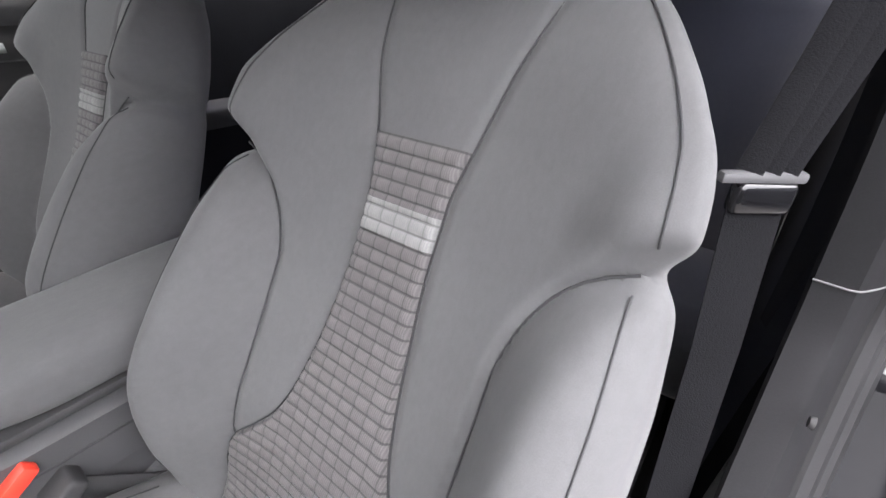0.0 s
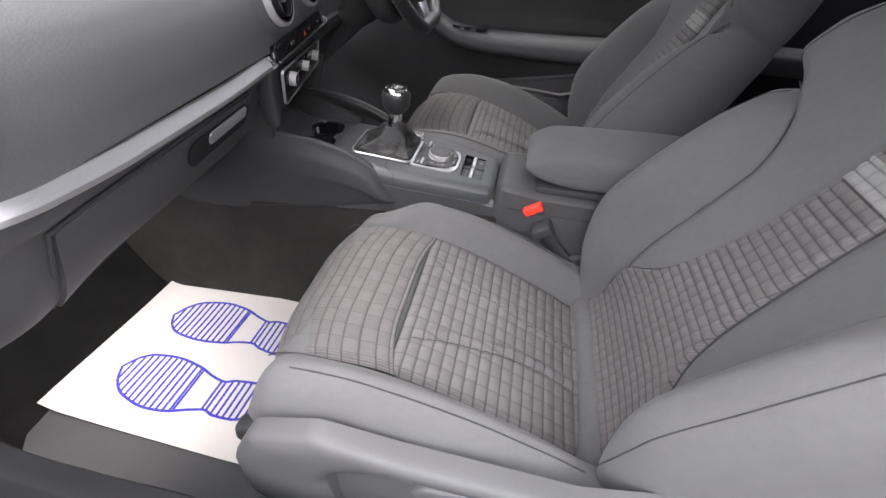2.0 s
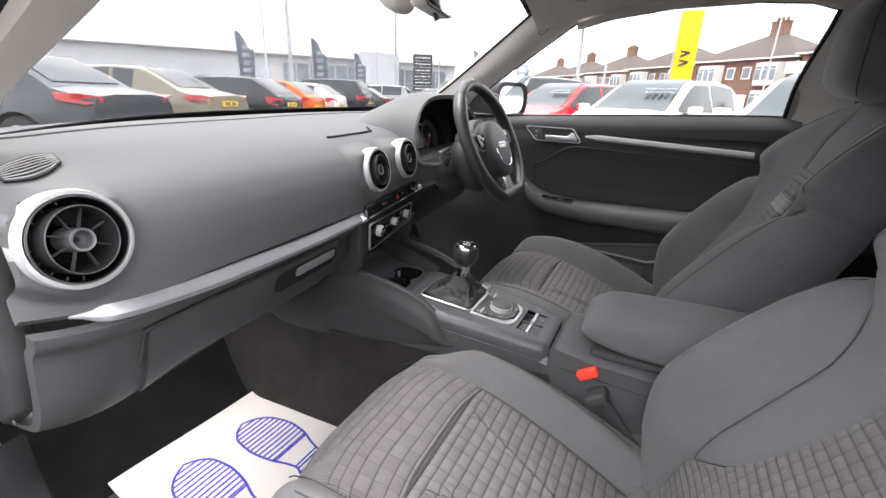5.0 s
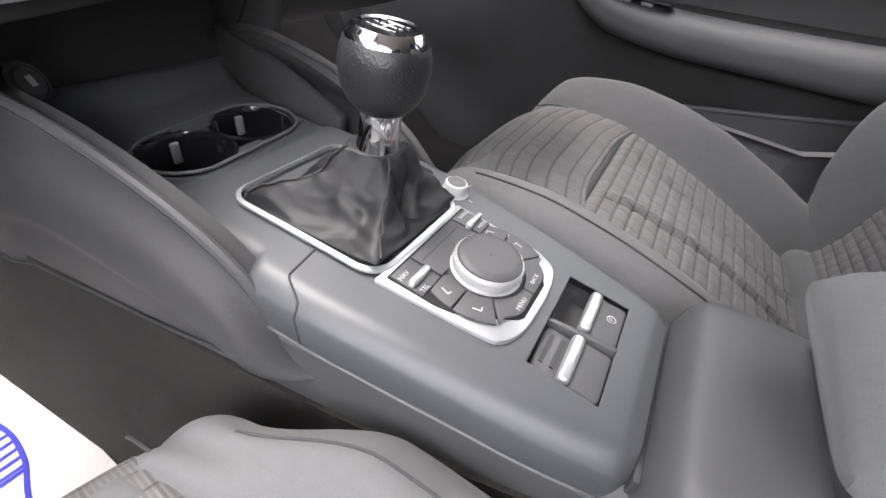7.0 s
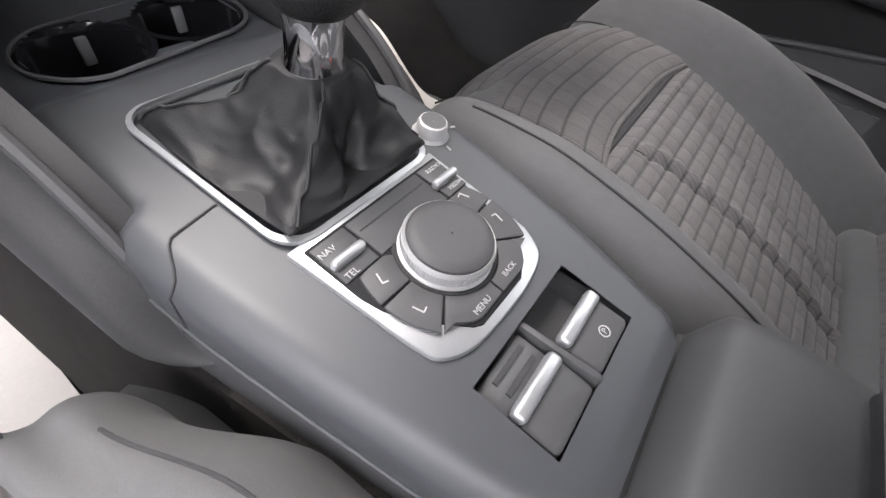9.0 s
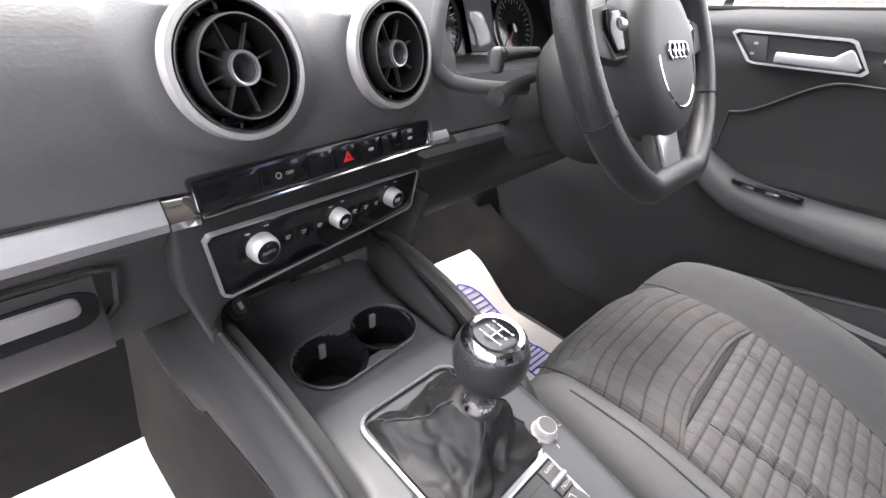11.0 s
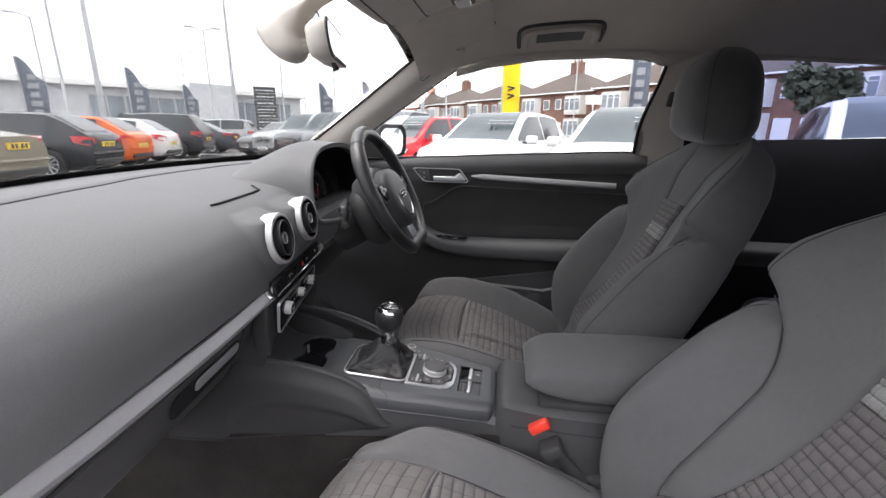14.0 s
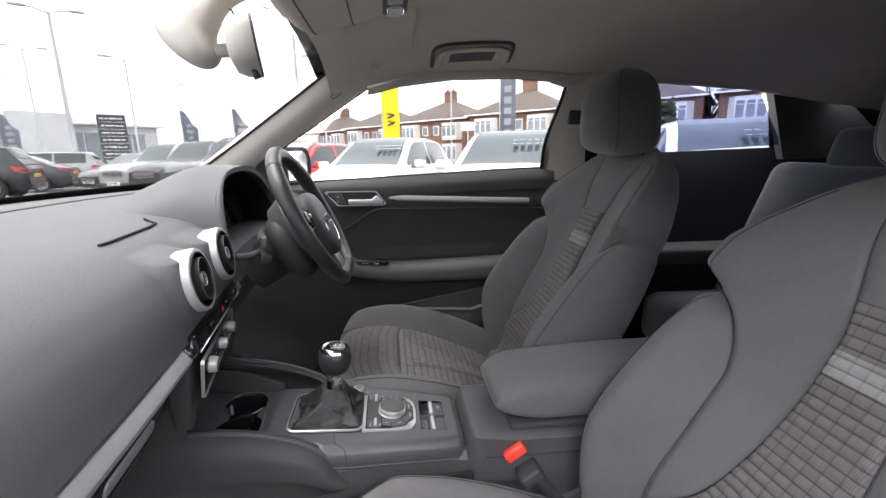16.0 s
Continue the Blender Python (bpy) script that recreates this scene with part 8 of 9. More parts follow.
def parked_car(x, y, az, style, colour, label, back_first=True, group="parked cars", plate=None, wheel_dark=False, price=False):
    """A parked car with its nose at az degrees; (x, y) is the middle of the car."""
    s = STYLES[style]
    L, W, H, belt, bon, base = s["l"], s["w"], s["h"], s["belt"], s["bonnet"], s["base"]
    m = pose(x, y, 0, 0, 0, az)
    car = thing("parked_car", (x, y, 0.0), label, "car", group)
    ax = lambda t: L / 2 - t * L
    s0, s1 = s["screen"]
    r0, r1 = s["rear"]

    def half(t, q):
        plan = lerp(t, [0, 0.03, 0.10, 0.3, 0.7, 0.92, 0.98, 1.0], [0.62, 0.80, 0.94, 1.0, 1.0, 0.95, 0.86, 0.76]) * W / 2
        return plan * lerp(q, [0, 0.15, 0.5, 0.8, 1.0], [0.90, 0.97, 1.0, 0.97, 0.90])
    def shoulder(t):
        return lerp(t, [0, 0.02, 0.06, s0 * 0.8, s0, 0.5, 0.85, r1, 1.0], [bon - 0.22, bon - 0.12, bon - 0.05, bon + 0.03, belt + 0.02, belt + 0.03, belt + 0.06, s["tail"], s["tail"] - 0.10])
    def sill(t):
        return lerp(t, [0, 0.04, 0.1, 0.9, 0.97, 1.0], [base + 0.12, base, base - 0.05, base - 0.03, base + 0.02, base + 0.14])
    wheel_t = (0.20, 0.80)
    rw = 0.33 if style != "suv" else 0.37
    rings = []
    for t in [0, 0.01, 0.03, 0.06] + span(0.09, 0.93, 36) + [0.955, 0.975, 0.99, 1.0]:
        hi, lo = shoulder(t), sill(t)
        arch = 0.0
        for wt in wheel_t:
            d = abs(t - wt) * L
            if d < rw + 0.06:
                arch = max(arch, math.sqrt((rw + 0.06) ** 2 - d * d) + rw)
        ring = []
        for q in (0, 0.15, 0.4, 0.6, 0.8, 0.93, 1.0):
            z = lo + (hi - lo) * q
            ring.append((ax(t), half(t, q), max(z, min(arch, hi - 0.12)) if q < 0.6 else max(z, min(arch, hi - 0.08) if q < 0.8 else z)))
        crown = hi + 0.035
        left = [m @ Vector(p) for p in ring]
        right = [m @ Vector((a, -b, c)) for a, b, c in ring[::-1]]
        rings.append(left + [m @ Vector((ax(t), half(t, 1) * 0.5, crown)), m @ Vector((ax(t), -half(t, 1) * 0.5, crown))] + right)
    part("body", loft(rings), colour, car, "", 40)
    # cabin
    def cab(t):
        if t < s1:
            return belt + 0.02 + (H - belt - 0.03) * smooth((t - s0) / (s1 - s0)) ** 0.8
        if t > r0:
            return H - 0.03 - (H - s["tail"] - 0.02) * ((t - r0) / (r1 - r0)) ** 1.2
        return H - 0.03 + 0.03 * math.sin(math.pi * (t - s1) / (r0 - s1))
    def cab_half(t, q):
        return W / 2 * (0.885 - 0.23 * q) * lerp(t, [s0, s1, r0, r1], [0.93, 1.0, 0.97, 0.86])
    ts = span(s0, r1, 34)
    rings = []
    for t in ts:
        hi = max(cab(t), belt + 0.03)
        ring = [(ax(t), cab_half(t, q * (hi - belt) / (H - belt)), belt - 0.02 + (hi - belt + 0.02) * q) for q in (0, 0.25, 0.5, 0.75, 0.92)] + [(ax(t), cab_half(t, (hi - belt) / (H - belt)) * 0.86, hi)]
        rings.append([m @ Vector(p) for p in ring] + [m @ Vector((a, -b, c)) for a, b, c in ring[::-1]])
    part("cabin", loft(rings), colour, car, "", 40)
    # glass, a few millimetres proud of the cabin
    def glaze(name, t0, t1, u0, u1, mat, lab):
        def fn(u, v):
            t = t0 + (t1 - t0) * v
            hi = max(cab(t), belt + 0.03)
            return m @ Vector((ax(t) + (0.012 if t < 0.5 else -0.012), u * cab_half(t, (hi - belt) / (H - belt)) * 0.84, hi + 0.008))
        return part(name, sheet(fn, span(u0, u1, 10), span(0, 1, 8), 0.006, (0, 0, -1)), mat, car, lab)
    glaze("windscreen", s0 + 0.012, s1 - 0.012, -1.02, 1.02, "screen_glass", "pale reflecting windscreen")
    glaze("rear_window", r0 + 0.01, r1 - 0.03, -0.96, 0.96, "car_glass", "dark rear window")
    doors = [(s0 + 0.07, s0 + 0.33), (s0 + 0.35, r0 - 0.02)] if style != "hatch" else [(s0 + 0.07, s0 + 0.34), (s0 + 0.36, r0 + 0.01)]
    for d in (-1, 1):
        for t0, t1 in doors:
            def fn(u, v, d=d, t0=t0, t1=t1):
                t = t0 + (t1 - t0) * u
                hi = max(cab(t), belt + 0.05) - 0.065
                z = belt + 0.035 + max(0.01, hi - belt - 0.035) * v
                return m @ Vector((ax(t), d * (cab_half(t, (z - belt) / (H - belt)) + 0.006), z))
            part("side_window", sheet(fn, span(0, 1, 8), span(0, 1, 5), 0.006, m.to_3x3() @ Vector((0, -d, 0))), "car_glass", car, "dark side window")
        part("wing_mirror", box(ax(s0 + 0.075), d * (W / 2 + 0.06), belt + 0.05, 0.10, 0.20, 0.14, 0.04, 3, m), colour if not wheel_dark else "bar", car)
        part("mirror_foot", box(ax(s0 + 0.07), d * (W / 2 - 0.05), belt + 0.01, 0.05, 0.10, 0.04, 0.01, 1, m), "bar", car)
        # lamps
        fl = [(0.012, 0.42, bon - 0.20), (0.02, 0.62, bon - 0.15), (0.075, 0.87, bon - 0.08), (0.11, 0.93, bon - 0.10), (0.085, 0.92, bon - 0.19), (0.03, 0.72, bon - 0.27)]
        part("headlight", prism([m @ Vector((ax(t) + 0.03, d * (w * W / 2 + 0.008), z)) for t, w, z in fl], m.to_3x3() @ Vector((-0.06, -d * 0.05, -0.01)), 0.012), "lamp_clear", car, "clear headlight")
        zt = s["tail"] - 0.12
        tall = 0.20 if style != "saloon" else 0.13
        rl = [(0.925, 0.975, zt + tall * 0.5), (0.985, 0.86, zt + tall * 0.45), (1.0, 0.60, zt + tall * 0.2), (1.0, 0.58, zt - tall * 0.3), (0.99, 0.84, zt - tall * 0.6), (0.935, 0.985, zt - tall * 0.2)]
        part("tail_light", prism([m @ Vector((ax(t) - 0.018, d * (w * W / 2 + 0.006), z)) for t, w, z in rl], m.to_3x3() @ Vector((0.05, -d * 0.05, 0)), 0.012), "lamp_red", car, "red tail light")
        for wt in wheel_t:
            wm = m @ pose(ax(wt), d * (W / 2 - 0.10), rw, -90 * d, 0, 0)
            ty = part("wheel", lathe([(rw * 0.66, -0.09), (rw * 0.93, -0.10), (rw, -0.07), (rw, 0.07), (rw * 0.93, 0.10), (rw * 0.66, 0.095)], 36, wm, cap=False), "tyre", car, "black tyre on an alloy rim")
            part("rim", lathe([(rw * 0.66, 0.092), (rw * 0.62, 0.085), (rw * 0.60, 0.03), (0.01, 0.02)], 30, wm, cap=False), "bar", ty)
            for k in range(10):
                part("spoke", box(rw * 0.33, 0, 0.075, rw * 0.58, rw * 0.10, 0.03, 0.008, 1, wm @ Matrix.Rotation(2 * math.pi * k / 10, 4, "Z")), "alloy", ty)
            part("rim_edge", lathe([(rw * 0.68, 0.092), (rw * 0.66, 0.100), (rw * 0.61, 0.092)], 30, wm, cap=False), "alloy", ty)
    part("underbody", box(0, 0, base + 0.07, L * 0.90, W * 0.86, 0.22, 0.02, 1, m), "under", car)
    gz = bon - 0.30
    gr = part("grille", box(L / 2 - 0.02, 0, gz, 0.07, W * 0.42, 0.17, 0.02, 2, m), "bar", car, "black radiator grille")
    for k in range(4):
        part("grille_bar", box(L / 2 + 0.018, 0, gz - 0.06 + 0.04 * k, 0.012, W * 0.40, 0.010, 0.003, 1, m), "alloy", gr)
    part("lower_intake", box(L / 2 - 0.02, 0, base + 0.14, 0.05, W * 0.66, 0.11, 0.02, 2, m), "bar", car)
    for end, mat in ((1, "plate_w"), (-1, "plate_y")):
        z = 0.47 if end > 0 else (0.62 if plate is None else plate)
        pl = part("number_plate", box(end * (L / 2 + 0.012), 0, z, 0.02, 0.52, 0.11, 0.003, 1, m), mat, car, "number plate with dark bars")
        part("plate_bars", merge(*[box(end * (L / 2 + 0.023), -0.17 + 0.09 * k + (0.04 if k > 1 else 0), z, 0.004, 0.055, 0.07, 0, m=m) for k in range(4)]), "bar", pl)
    part("rear_bumper_step", box(-L / 2 - 0.01, 0, base + 0.32, 0.06, W * 0.80, 0.05, 0.02, 2, m), colour, car)
    part("rear_valance", box(-L / 2 + 0.02, 0, base + 0.12, 0.06, W * 0.70, 0.12, 0.02, 2, m), "bar", car)
    if price:
        hi = cab((s0 + s1) / 2)
        part("price_card", merge(*[box(ax((s0 + s1) / 2 - 0.012) + 0.055 - 0.07 * j, 0.10 + 0.10 * i, hi + 0.012 + 0.052 * j, 0.05, 0.06, 0.006, 0, m=m) for i in range(5) for j in (0, 1)]), "white", car, "pale price figures stuck inside the windscreen")
    return car


P = {n: paint(n + "_paint", c) for n, c in dict(white=(0.66, 0.66, 0.65), red=(0.62, 0.025, 0.03), black=(0.022, 0.024, 0.028), slate=(0.048, 0.054, 0.062), olive=(0.22, 0.20, 0.155), orange=(0.62, 0.12, 0.02), silver=(0.30, 0.315, 0.32), navy=(0.02, 0.03, 0.07), grey=(0.065, 0.070, 0.075)).items()}


def place_row():
    # the row ahead shows its tails
    heading = 105.0 + 4.5
    back = Vector((math.cos(radians(heading)), math.sin(radians(heading)), 0))
    cam_x, cam_y = -0.963, 0.009
    rows = [(61.0, 8.0, "saloon", "slate", "dark slate saloon seen from behind", 0.50), (52.3, 10.6, "saloon", "olive", "olive brown hatchback with red tail lights", 0.80), (45.6, 13.4, "hatch", "black", "black hatchback with bright alloy wheels", 0.75), (42.6, 15.8, "hatch", "orange", "orange hatchback with a dark roof", 0.65), (39.8, 18.0, "hatch", "white", "white hatchback with high tail lights", 0.65), (36.3, 20.6, "suv", "black", "black family car seen from behind", 0.75), (33.4, 24.6, "saloon", "slate", "dark saloon seen from behind", 0.75), (31.0, 29.0, "suv", "silver", "pale silver car seen from behind", 0.75), (29.2, 35.0, "saloon", "navy", "dark blue car seen from behind", 0.75), (28.0, 41.0, "hatch", "red", "red car further along the row", 0.75)]
    for az, dist, style, col, label, plate in rows:
        tail = Vector((cam_x + dist * math.cos(radians(az)), cam_y + dist * math.sin(radians(az)), 0))
        c = tail + back * STYLES[style]["l"] / 2
        parked_car(c.x, c.y, heading, style, P[col], label, plate=plate)
    # the row beside us shows its noses
    heading = 151.0 + 4.5
    back = -Vector((math.cos(radians(heading)), math.sin(radians(heading)), 0))
    piv = Vector((0, 0.6, 0))
    turn = Matrix.Rotation(radians(4.5), 4, "Z")
    rows = [(2.0, -2.9, "hatch", "white", "white hatchback with a price on its windscreen", True), (4.0, -1.1, "hatch", "white", "white hatchback with a price on its windscreen", True), (6.0, 0.7, "hatch", "white", "white hatchback with a price on its windscreen", True), (8.0, 2.5, "hatch", "red", "red hatchback with a white mirror", True), (10.0, 4.2, "suv", "grey", "dark grey off-roader facing the aisle", False), (12.2, 5.9, "suv", "slate", "dark off-roader facing the aisle", False), (14.2, 7.6, "suv", "silver", "silver grey off-roader with a twin grille", False), (16.2, 9.3, "hatch", "grey", "grey hatchback far down the row", False)]
    for x, y, style, col, label, price in rows:
        nose = piv + turn @ (Vector((x, y, 0)) - piv)
        c = nose + back * STYLES[style]["l"] / 2
        parked_car(c.x, c.y, heading, style, P[col], label, price=price)
    # unseen cars on the passenger's side of our row, added to block light
    for x, y, col, label in [(-3.05, 0.1, "black", "unseen black off-roader added beside us to block light"), (-5.9, -0.1, "slate", "unseen dark slate off-roader added further along our row")]:
        parked_car(x, y, 90, "suv", P[col], label)
    # cars standing behind that row
    for x, y, az, style, col, label in [(9.5, -9.0, 70, "hatch", "white", "white hatchback parked behind the row"), (30, 3.5, 160, "hatch", "silver", "silver car across the forecourt"), (36, 14, 120, "hatch", "red", "small red car far off"), (40, 17, 120, "saloon", "silver", "pale car far off"), (44, 20, 120, "hatch", "white", "white car far off"), (5.0, 21.0, 110, "suv", "silver", "silver car in the row beyond")]:
        parked_car(x, y, az, style, P[col], label)


place_row()


def house(x, y, az, w, label):
    """A hipped brick semi; its front faces -y before the turn by az."""
    m = pose(x, y, 0, 0, 0, az)
    h = thing("house", (x, y, 0.0), label, "house", "brick houses")
    d, e, top = 8.0, 4.9, 7.3
    part("wall", box(0, 0, e / 2, w, d, e, 0, m=m), "brick", h, "red brick walls")
    rings = [[m @ Vector(p) for p in [(-w / 2 - 0.35, -d / 2 - 0.35, e - 0.05), (w / 2 + 0.35, -d / 2 - 0.35, e - 0.05), (w / 2 + 0.35, d / 2 + 0.35, e - 0.05), (-w / 2 - 0.35, d / 2 + 0.35, e - 0.05)]], [m @ Vector(p) for p in [(-w / 2 - 0.35, -d / 2 - 0.35, e + 0.1), (w / 2 + 0.35, -d / 2 - 0.35, e + 0.1), (w / 2 + 0.35, d / 2 + 0.35, e + 0.1), (-w / 2 - 0.35, d / 2 + 0.35, e + 0.1)]], [m @ Vector(p) for p in [(-w / 2 + d / 2, -0.05, top), (w / 2 - d / 2, -0.05, top), (w / 2 - d / 2, 0.05, top), (-w / 2 + d / 2, 0.05, top)]]]
    roof = part("roof", loft(rings), "roof", h, "brown tiled hipped roof")
    part("chimney", merge(box(0, 0, top + 0.25, 1.3, 0.7, 1.3, 0, m=m), box(0, 0, top + 0.92, 1.45, 0.85, 0.12, 0, m=m), *[lathe([(0.14, 0), (0.11, 0.35)], 10, m @ pose(k, 0, top + 0.95)) for k in (-0.4, 0, 0.4)]), "brick", roof, "brick chimney with pots")
    part("gutter", box(0, -d / 2 - 0.38, e + 0.02, w + 0.7, 0.12, 0.12, 0.02, 1, m), "upvc", h, "white gutter")
    for sx in (-1, 1):
        for z, hh in ((3.75, 1.35), (1.5, 1.6)):
            bay = part("bay_window", prism([m @ Vector(p) for p in [(sx * w * 0.30 - 1.25, -d / 2, z - hh / 2 - 0.25), (sx * w * 0.30 - 0.85, -d / 2 - 0.55, z - hh / 2 - 0.25), (sx * w * 0.30 + 0.85, -d / 2 - 0.55, z - hh / 2 - 0.25), (sx * w * 0.30 + 1.25, -d / 2, z - hh / 2 - 0.25)]], (0, 0, hh + 0.4)), "render", h, "pale bay window")
            for k in (-0.58, 0.0, 0.58):
                fr = part("frame", box(sx * w * 0.30 + k, -d / 2 - 0.56, z, 0.56, 0.06, hh - 0.1, 0.01, 1, m), "upvc", bay)
                part("pane", box(sx * w * 0.30 + k, -d / 2 - 0.60, z - 0.12, 0.44, 0.02, hh - 0.55, 0, m=m), "house_glass", fr)
                part("pane", box(sx * w * 0.30 + k, -d / 2 - 0.60, z + hh / 2 - 0.24, 0.44, 0.02, 0.22, 0, m=m), "house_glass", fr)
        win = part("small_window", box(sx * w * 0.08, -d / 2 - 0.02, 3.85, 0.75, 0.08, 1.0, 0.01, 1, m), "upvc", h, "small white framed window")
        part("pane", box(sx * w * 0.08, -d / 2 - 0.07, 3.85, 0.58, 0.02, 0.82, 0, m=m), "house_glass", win)
        part("door", box(sx * w * 0.08, -d / 2 - 0.02, 1.05, 0.95, 0.1, 2.1, 0.01, 1, m), "upvc", h)
        sw = part("side_window", box(sx * (w / 2 + 0.02), 0.8, 3.7, 0.08, 0.9, 1.1, 0.01, 1, m), "upvc", h)
        part("pane", box(sx * (w / 2 + 0.07), 0.8, 3.7, 0.02, 0.72, 0.9, 0, m=m), "house_glass", sw)


def rot45(x, y):
    v = Matrix.Rotation(radians(4.5), 4, "Z") @ Vector((x, y - 0.6, 0))
    return v.x, v.y + 0.6


for hx, hy in [(24.5, -30.0), (32.0, -23.5), (40.5, -17.0), (49.0, -11.0), (58.0, -5.0), (67.0, 1.0), (76.0, 7.0), (85.0, 13.0)]:
    px, py = rot45(hx, hy)
    house(px, py, 228, 9.0, "red brick semi-detached house with a hipped tiled roof")


def showroom():
    b = thing("showroom", (38, 46, 0.0), "low pale grey showroom building with a glazed end", "building")
    m = pose(36, 44, 0, 0, 0, -36)
    part("wall", box(0, 0, 2.4, 46, 14, 4.8, 0, m=m), "clad", b, "pale grey clad walls")
    part("fascia", box(0, -0.4, 5.0, 46.8, 14.8, 0.55, 0.05, 1, m), "upvc", b, "white roof fascia")
    for k in range(22):
        part("cladding_rib", box(-22.5 + 1.0 * k, -7.04, 2.4, 0.08, 0.10, 4.6, 0, m=m), "clad", b)
    for k in range(14):
        w = part("window", box(3.5 + 1.35 * k, -7.03, 2.3, 1.25, 0.10, 3.6, 0.02, 1, m), "post", b, "tall showroom window")
        part("pane", box(3.5 + 1.35 * k, -7.10, 2.3, 1.12, 0.03, 3.4, 0, m=m), "house_glass", w)
    part("entrance_tower", box(13.0, -7.4, 2.8, 4.5, 1.4, 5.6, 0.05, 1, m), "clad", b)


showroom()


def feather_flag(x, y, z0, z1, w, mat, label, az=0, straight=False):
    f = thing("banner_flag", (x, y, 0), label, "banner flag", "forecourt flags")
    m = pose(x, y, 0, 0, 0, az)
    part("pole", tube([m @ Vector((0, 0, 0)), m @ Vector((0, 0, z0)), m @ Vector((0, 0, z1))], 0.03, 8), "post", f)
    part("base", lathe([(0.35, 0), (0.33, 0.06), (0.05, 0.1)], 20, m), "bar", f)
    def cloth_at(u, v):
        top = 1.0 if straight else (1 - 0.35 * u * u * smooth((v - 0.6) / 0.4))
        ww = w if straight else w * lerp(v, [0, 0.1, 0.7, 1.0], [0.65, 0.9, 1.0, 0.75])
        return m @ Vector((0.04 + ww * u, 0.06 * math.sin(5 * v + 3 * u), z0 + (z1 - z0) * v * top))
    c = part("cloth", sheet(cloth_at, span(0, 1, 10), span(0, 1, 24), 0.01, m.to_3x3() @ Vector((0, 1, 0))), mat, f)
    return f, m


def at_az(az, dist, z=0.0):
    return -0.9 + dist * math.cos(radians(az + 4.5)), 0.2 + dist * math.sin(radians(az + 4.5))


def forecourt():
    for az, dist, top in [(46.3, 31, 4.5), (38.2, 32, 4.5), (33.3, 42, 4.6), (18.8, 36, 4.6), (13.6, 34, 4.6)]:
        x, y = at_az(az, dist)
        f, m = feather_flag(x, y, 1.2, top, 0.95, "flag_b", "dark blue grey feather banner on a pole", az - 95)
        part("print", merge(*[box(0.50, -0.03 - 0.05, 1.9 + 0.42 * k, 0.32 + 0.12 * (k % 2), 0.012, 0.24, 0, m=m) for k in range(5)]), "flag_p", f, "pale printed shapes")
    x, y = at_az(-3.7, 25)
    f, m = feather_flag(x, y, 2.15, 5.2, 0.92, "flag_y", "bright yellow banner flag with a dark emblem", -95, True)
    part("tail", prism([m @ Vector(p) for p in [(0.05, 0, 2.16), (0.95, 0, 2.16), (0.55, 0, 1.85)]], m.to_3x3() @ Vector((0, 0.02, 0))), "flag_y", f)
    for z in (2.95, 3.35):
        part("emblem", prism([m @ Vector((0.50 + a, -0.08, z + b)) for a, b in [(-0.20, -0.16), (-0.20, -0.06), (0.20, 0.10), (0.20, 0.0)]] , m.to_3x3() @ Vector((0, 0.01, 0))), "bar", f, "dark slanted emblem bar")
        part("emblem", prism([m @ Vector((0.50 + a, -0.08, z + b)) for a, b in [(-0.20, 0.16), (-0.20, 0.08), (0.20, 0.0), (0.20, 0.08)]] , m.to_3x3() @ Vector((0, 0.01, 0))), "bar", f)
    x, y = at_az(-18.6, 22)
    f, m = feather_flag(x, y, 1.2, 4.9, 0.72, "flag_b", "tall blue grey banner with pale lettering bars", -105, True)
    part("print", merge(*[box(0.38, -0.08, 1.7 + 0.5 * k, 0.34, 0.012, 0.30, 0, m=m) for k in range(6)]), "flag_p", f, "pale printed shapes")
    # totem sign
    x, y = at_az(25.0, 30)
    sign = thing("totem_sign", (x, y, 0), "tall charcoal sign board with white lines of print", "sign")
    m = pose(x, y, 0, 0, 0, 25 + 4.5 - 90)
    part("board", box(0, 0, 2.0, 1.25, 0.18, 3.3, 0.02, 1, m), "sign", sign)
    for k in range(7):
        z = 3.40 - 0.37 * k
        part("line_of_print", merge(*[box(-0.42 + 0.20 * j + 0.02 * ((k + j) % 3), -0.10, z + 0.04, 0.15, 0.01, 0.07, 0, m=m) for j in range(5)]), "white", sign, "white bars of print")
        part("panel_gap", box(0, -0.095, z - 0.14, 1.2, 0.01, 0.02, 0, m=m), "render", sign)
    # lamp posts
    def lamp(az, dist, h, r=0.09, heads=1):
        x, y = at_az(az, dist)
        lp = thing("lamp_post", (x, y, 0), "grey galvanised lamp post on the forecourt", "lamp post", "lamp posts")
        part("column", tube([(x, y, 0), (x, y, 1.2), (x, y, 1.25), (x, y, h)], [r * 1.35, r * 1.35, r, r * 0.6], 12), "post", lp)
        for k in range(heads):
            s = 1 if k == 0 else -1
            a = radians(az + 90)
            part("arm", tube([(x, y, h - 0.1), (x + s * 0.5 * math.cos(a), y + s * 0.5 * math.sin(a), h + 0.1), (x + s * 0.9 * math.cos(a), y + s * 0.9 * math.sin(a), h + 0.15)], 0.035, 8), "post", lp)
            part("lantern", box(0, 0, 0, 0.65, 0.26, 0.12, 0.04, 2, pose(x + s * 1.1 * math.cos(a), y + s * 1.1 * math.sin(a), h + 0.15, 0, 0, az + 90)), "post", lp)
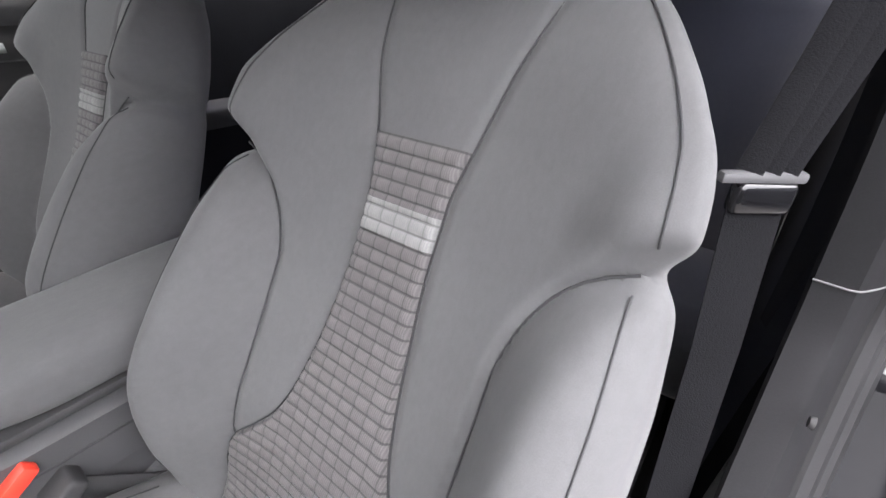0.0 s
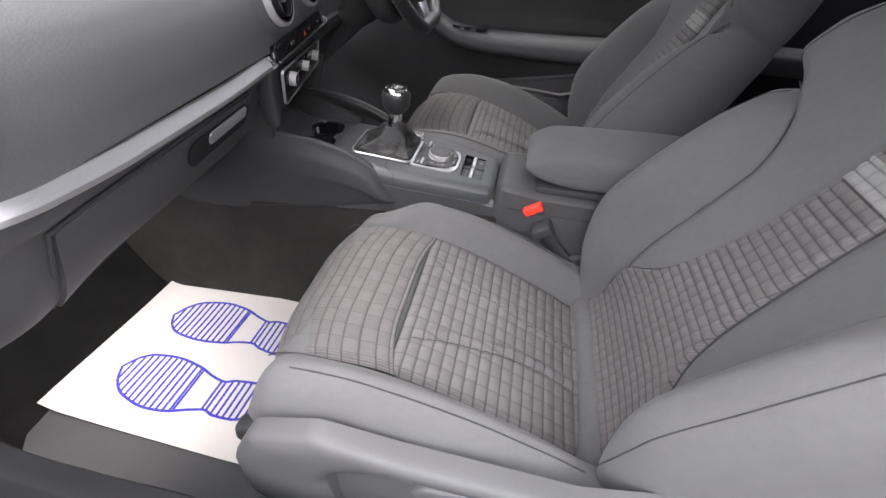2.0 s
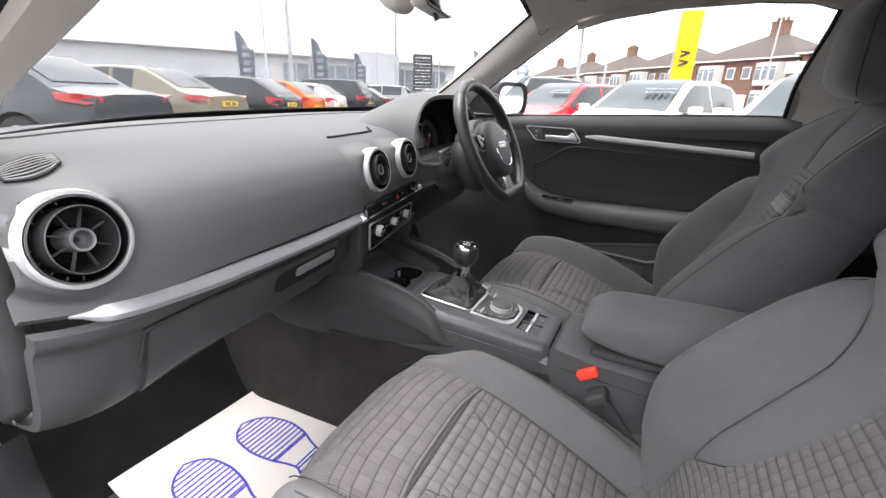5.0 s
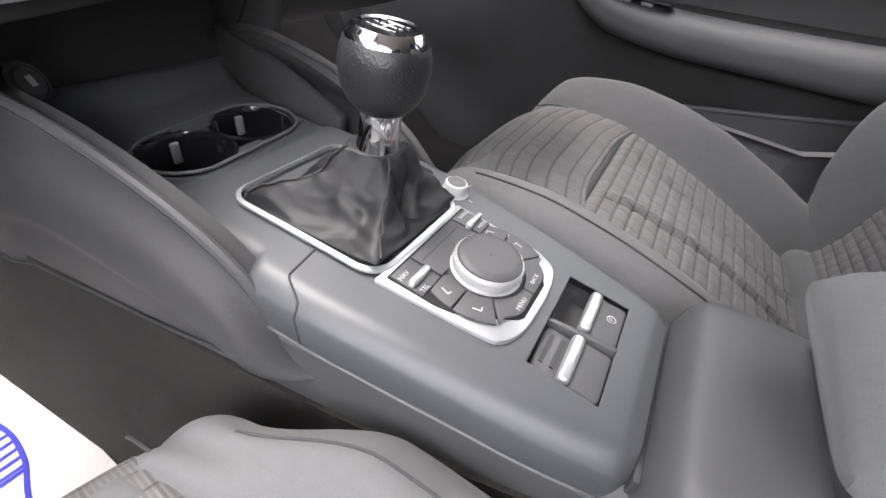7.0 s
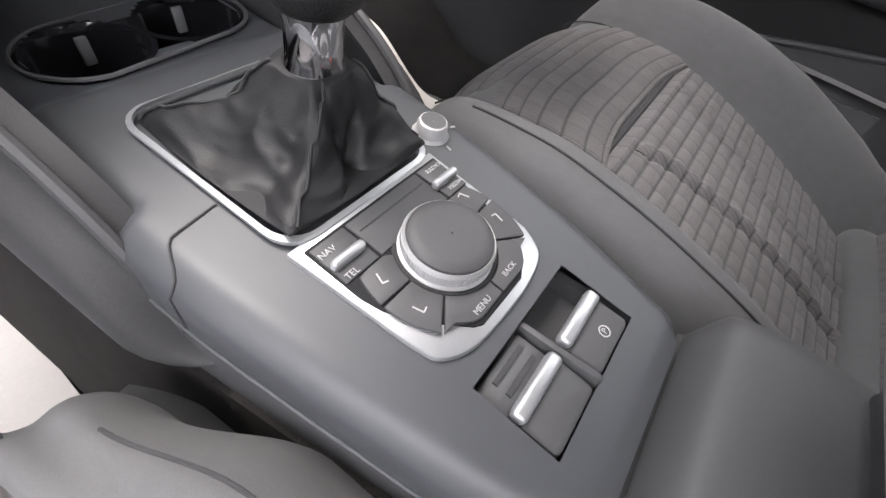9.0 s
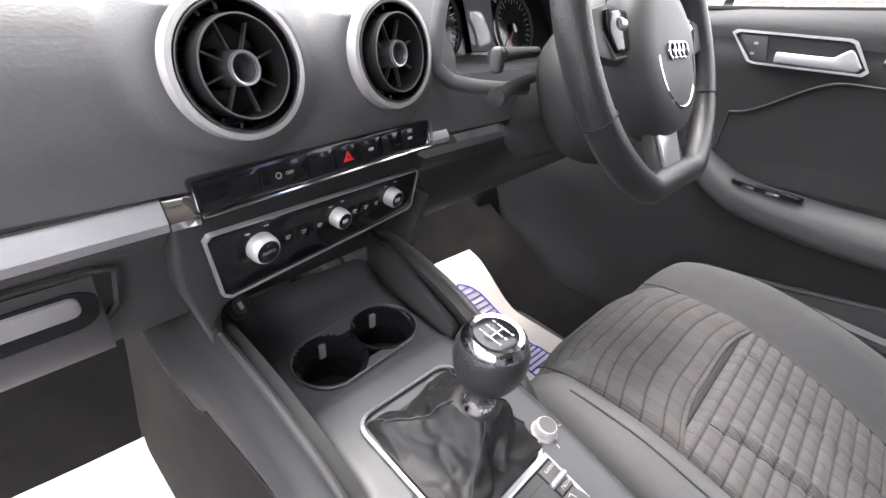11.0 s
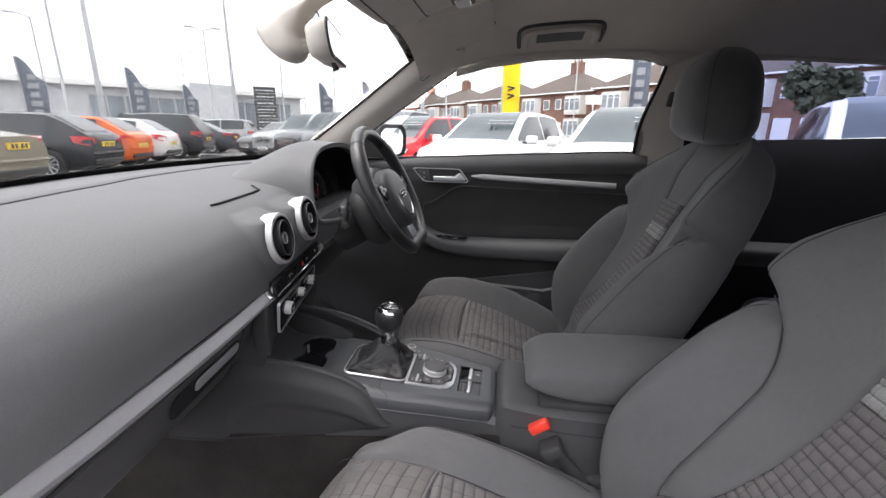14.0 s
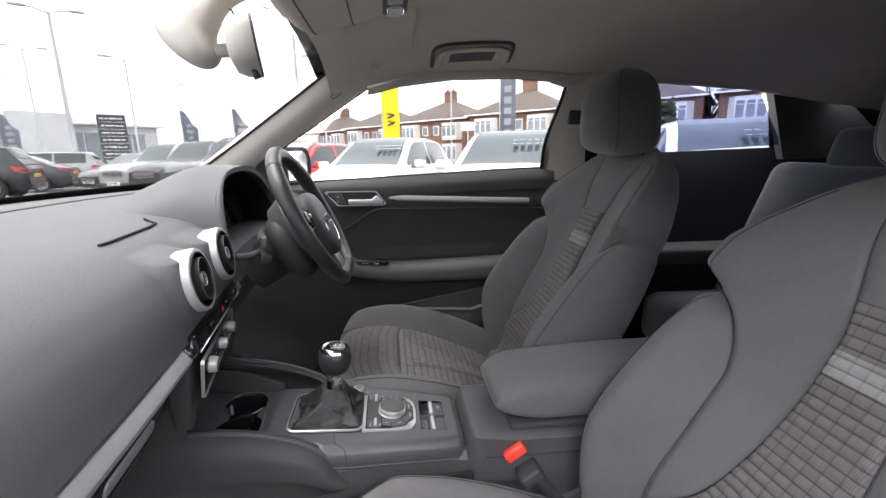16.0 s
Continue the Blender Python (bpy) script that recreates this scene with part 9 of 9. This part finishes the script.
    for az, dist, h, r, heads in [(28.3, 30, 8.4, 0.11, 2), (30.6, 46, 9.5, 0.08, 2), (33.0, 60, 9.5, 0.08, 2), (23.0, 36, 7.6, 0.07, 1), (17.0, 52, 8.5, 0.07, 1), (20.5, 70, 9.0, 0.07, 1), (40.6, 26, 9.5, 0.12, 1), (43.3, 34, 9.0, 0.09, 1), (44.6, 46, 9.0, 0.08, 1), (6.2, 27, 9.0, 0.11, 1), (3.2, 38, 9.0, 0.08, 1), (35.2, 62, 7.0, 0.06, 2), (-12.6, 30, 8.0, 0.05, 1)]:
        lamp(az, dist, h, r, heads)
    # estate board by the houses
    x, y = at_az(-14.8, 40)
    st = thing("sale_board", (x, y, 0), "white board on a post before the houses", "board")
    part("post", tube([(x, y, 0), (x, y, 4.2)], 0.05, 6), "upvc", st)
    part("board", box(0, 0, 3.75, 1.25, 0.05, 0.75, 0.01, 1, pose(x, y, 0, 0, 0, -100)), "upvc", st)


forecourt()


def tree(x, y, h, bare, label, seed):
    rng = random.Random(seed)
    t = thing("tree", (x, y, 0), label, "tree", "far trees")
    trunks, tips = [], []
    trunks.append(tube([(x, y, 0), (x + 0.1, y, h * 0.25), (x, y + 0.1, h * 0.45)], [0.22, 0.17, 0.12], 7))
    for k in range(16):
        a, z0 = rng.uniform(0, 6.28), h * rng.uniform(0.28, 0.5)
        l = h * rng.uniform(0.25, 0.5)
        e = Vector((x + l * 0.6 * math.cos(a), y + l * 0.6 * math.sin(a), z0 + l * 0.9))
        mid = Vector((x, y, z0)).lerp(e, 0.5) + Vector((0, 0, 0.1 * l))
        trunks.append(tube([(x, y, z0), mid, e], [0.07, 0.045, 0.015], 5))
        for j in range(7):
            b = rng.uniform(0, 6.28)
            p = mid.lerp(e, rng.random())
            q = p + Vector((math.cos(b) * 0.8, math.sin(b) * 0.8, rng.uniform(0.2, 1.2))) * (h * 0.10)
            trunks.append(tube([p, q], [0.022, 0.008], 4))
            tips.append(q)
    part("trunk", merge(*trunks), "bark", t, "bare branching trunk" if bare else "")
    if not bare:
        bm = bmesh.new()
        for q in tips:
            for k in range(26):
                c = q + Vector((rng.gauss(0, 0.5), rng.gauss(0, 0.5), rng.gauss(0, 0.4))) * (h * 0.09)
                s = rng.uniform(0.10, 0.22)
                u = Vector((rng.gauss(0, 1), rng.gauss(0, 1), rng.gauss(0, 1))).normalized()
                w = u.orthogonal().normalized() * s
                u = u * s
                vs = [bm.verts.new(c + p) for p in (u, w, -u, -w)]
                bm.faces.new(vs)
        me = bpy.data.meshes.new("crown")
        bm.to_mesh(me)
        bm.free()
        me.materials.append(M["leaf"])
        ob = new("crown", me)
        ob.parent = t
        ob.matrix_parent_inverse = Matrix.Translation(t.location).inverted()


for n, (az, dist, h, bare) in enumerate([(31.0, 75, 6.5, False), (33.2, 70, 6.0, False), (27.3, 85, 6.0, False), (30.0, 95, 7.0, False), (23.0, 90, 6.0, False), (-42.5, 38, 7.5, True), (-36.5, 30, 4.4, False), (35.0, 80, 6, False)]):
    x, y = at_az(az, dist)
    tree(x, y, h, bare, "bare winter tree behind the houses" if bare else "dull green tree at the forecourt's edge", n)

# far hedge line
def hedge():
    rng = random.Random(7)
    bm = bmesh.new()
    for k in range(5000):
        a = radians(rng.uniform(8, 56))
        d = 110 + rng.gauss(0, 3)
        z = abs(rng.gauss(0, 1.3)) + (1.2 if math.sin(a * 40) > 0.2 else 0)
        c = Vector((d * math.cos(a), d * math.sin(a), z))
        s = rng.uniform(0.25, 0.6)
        u = Vector((rng.gauss(0, 1), rng.gauss(0, 1), rng.gauss(0, 1))).normalized()
        w = u.orthogonal().normalized() * s
        vs = [bm.verts.new(c + p) for p in (u * s, w, -u * s, -w)]
        bm.faces.new(vs)
    lone("hedge", bm, "leaf", "far line of dull green shrubs", "hedge", kind="stuff")


hedge()


# the forecourt falls away a little ahead of our car
fall = Vector((math.cos(radians(40)), math.sin(radians(40)), 0))
SLOPE = Matrix.Rotation(radians(-1.4), 4, Vector((0, 0, 1)).cross(-fall))
for ob in list(bpy.data.objects):
    if ob not in ours and ob.parent is None:
        ob.matrix_basis = SLOPE @ ob.matrix_basis
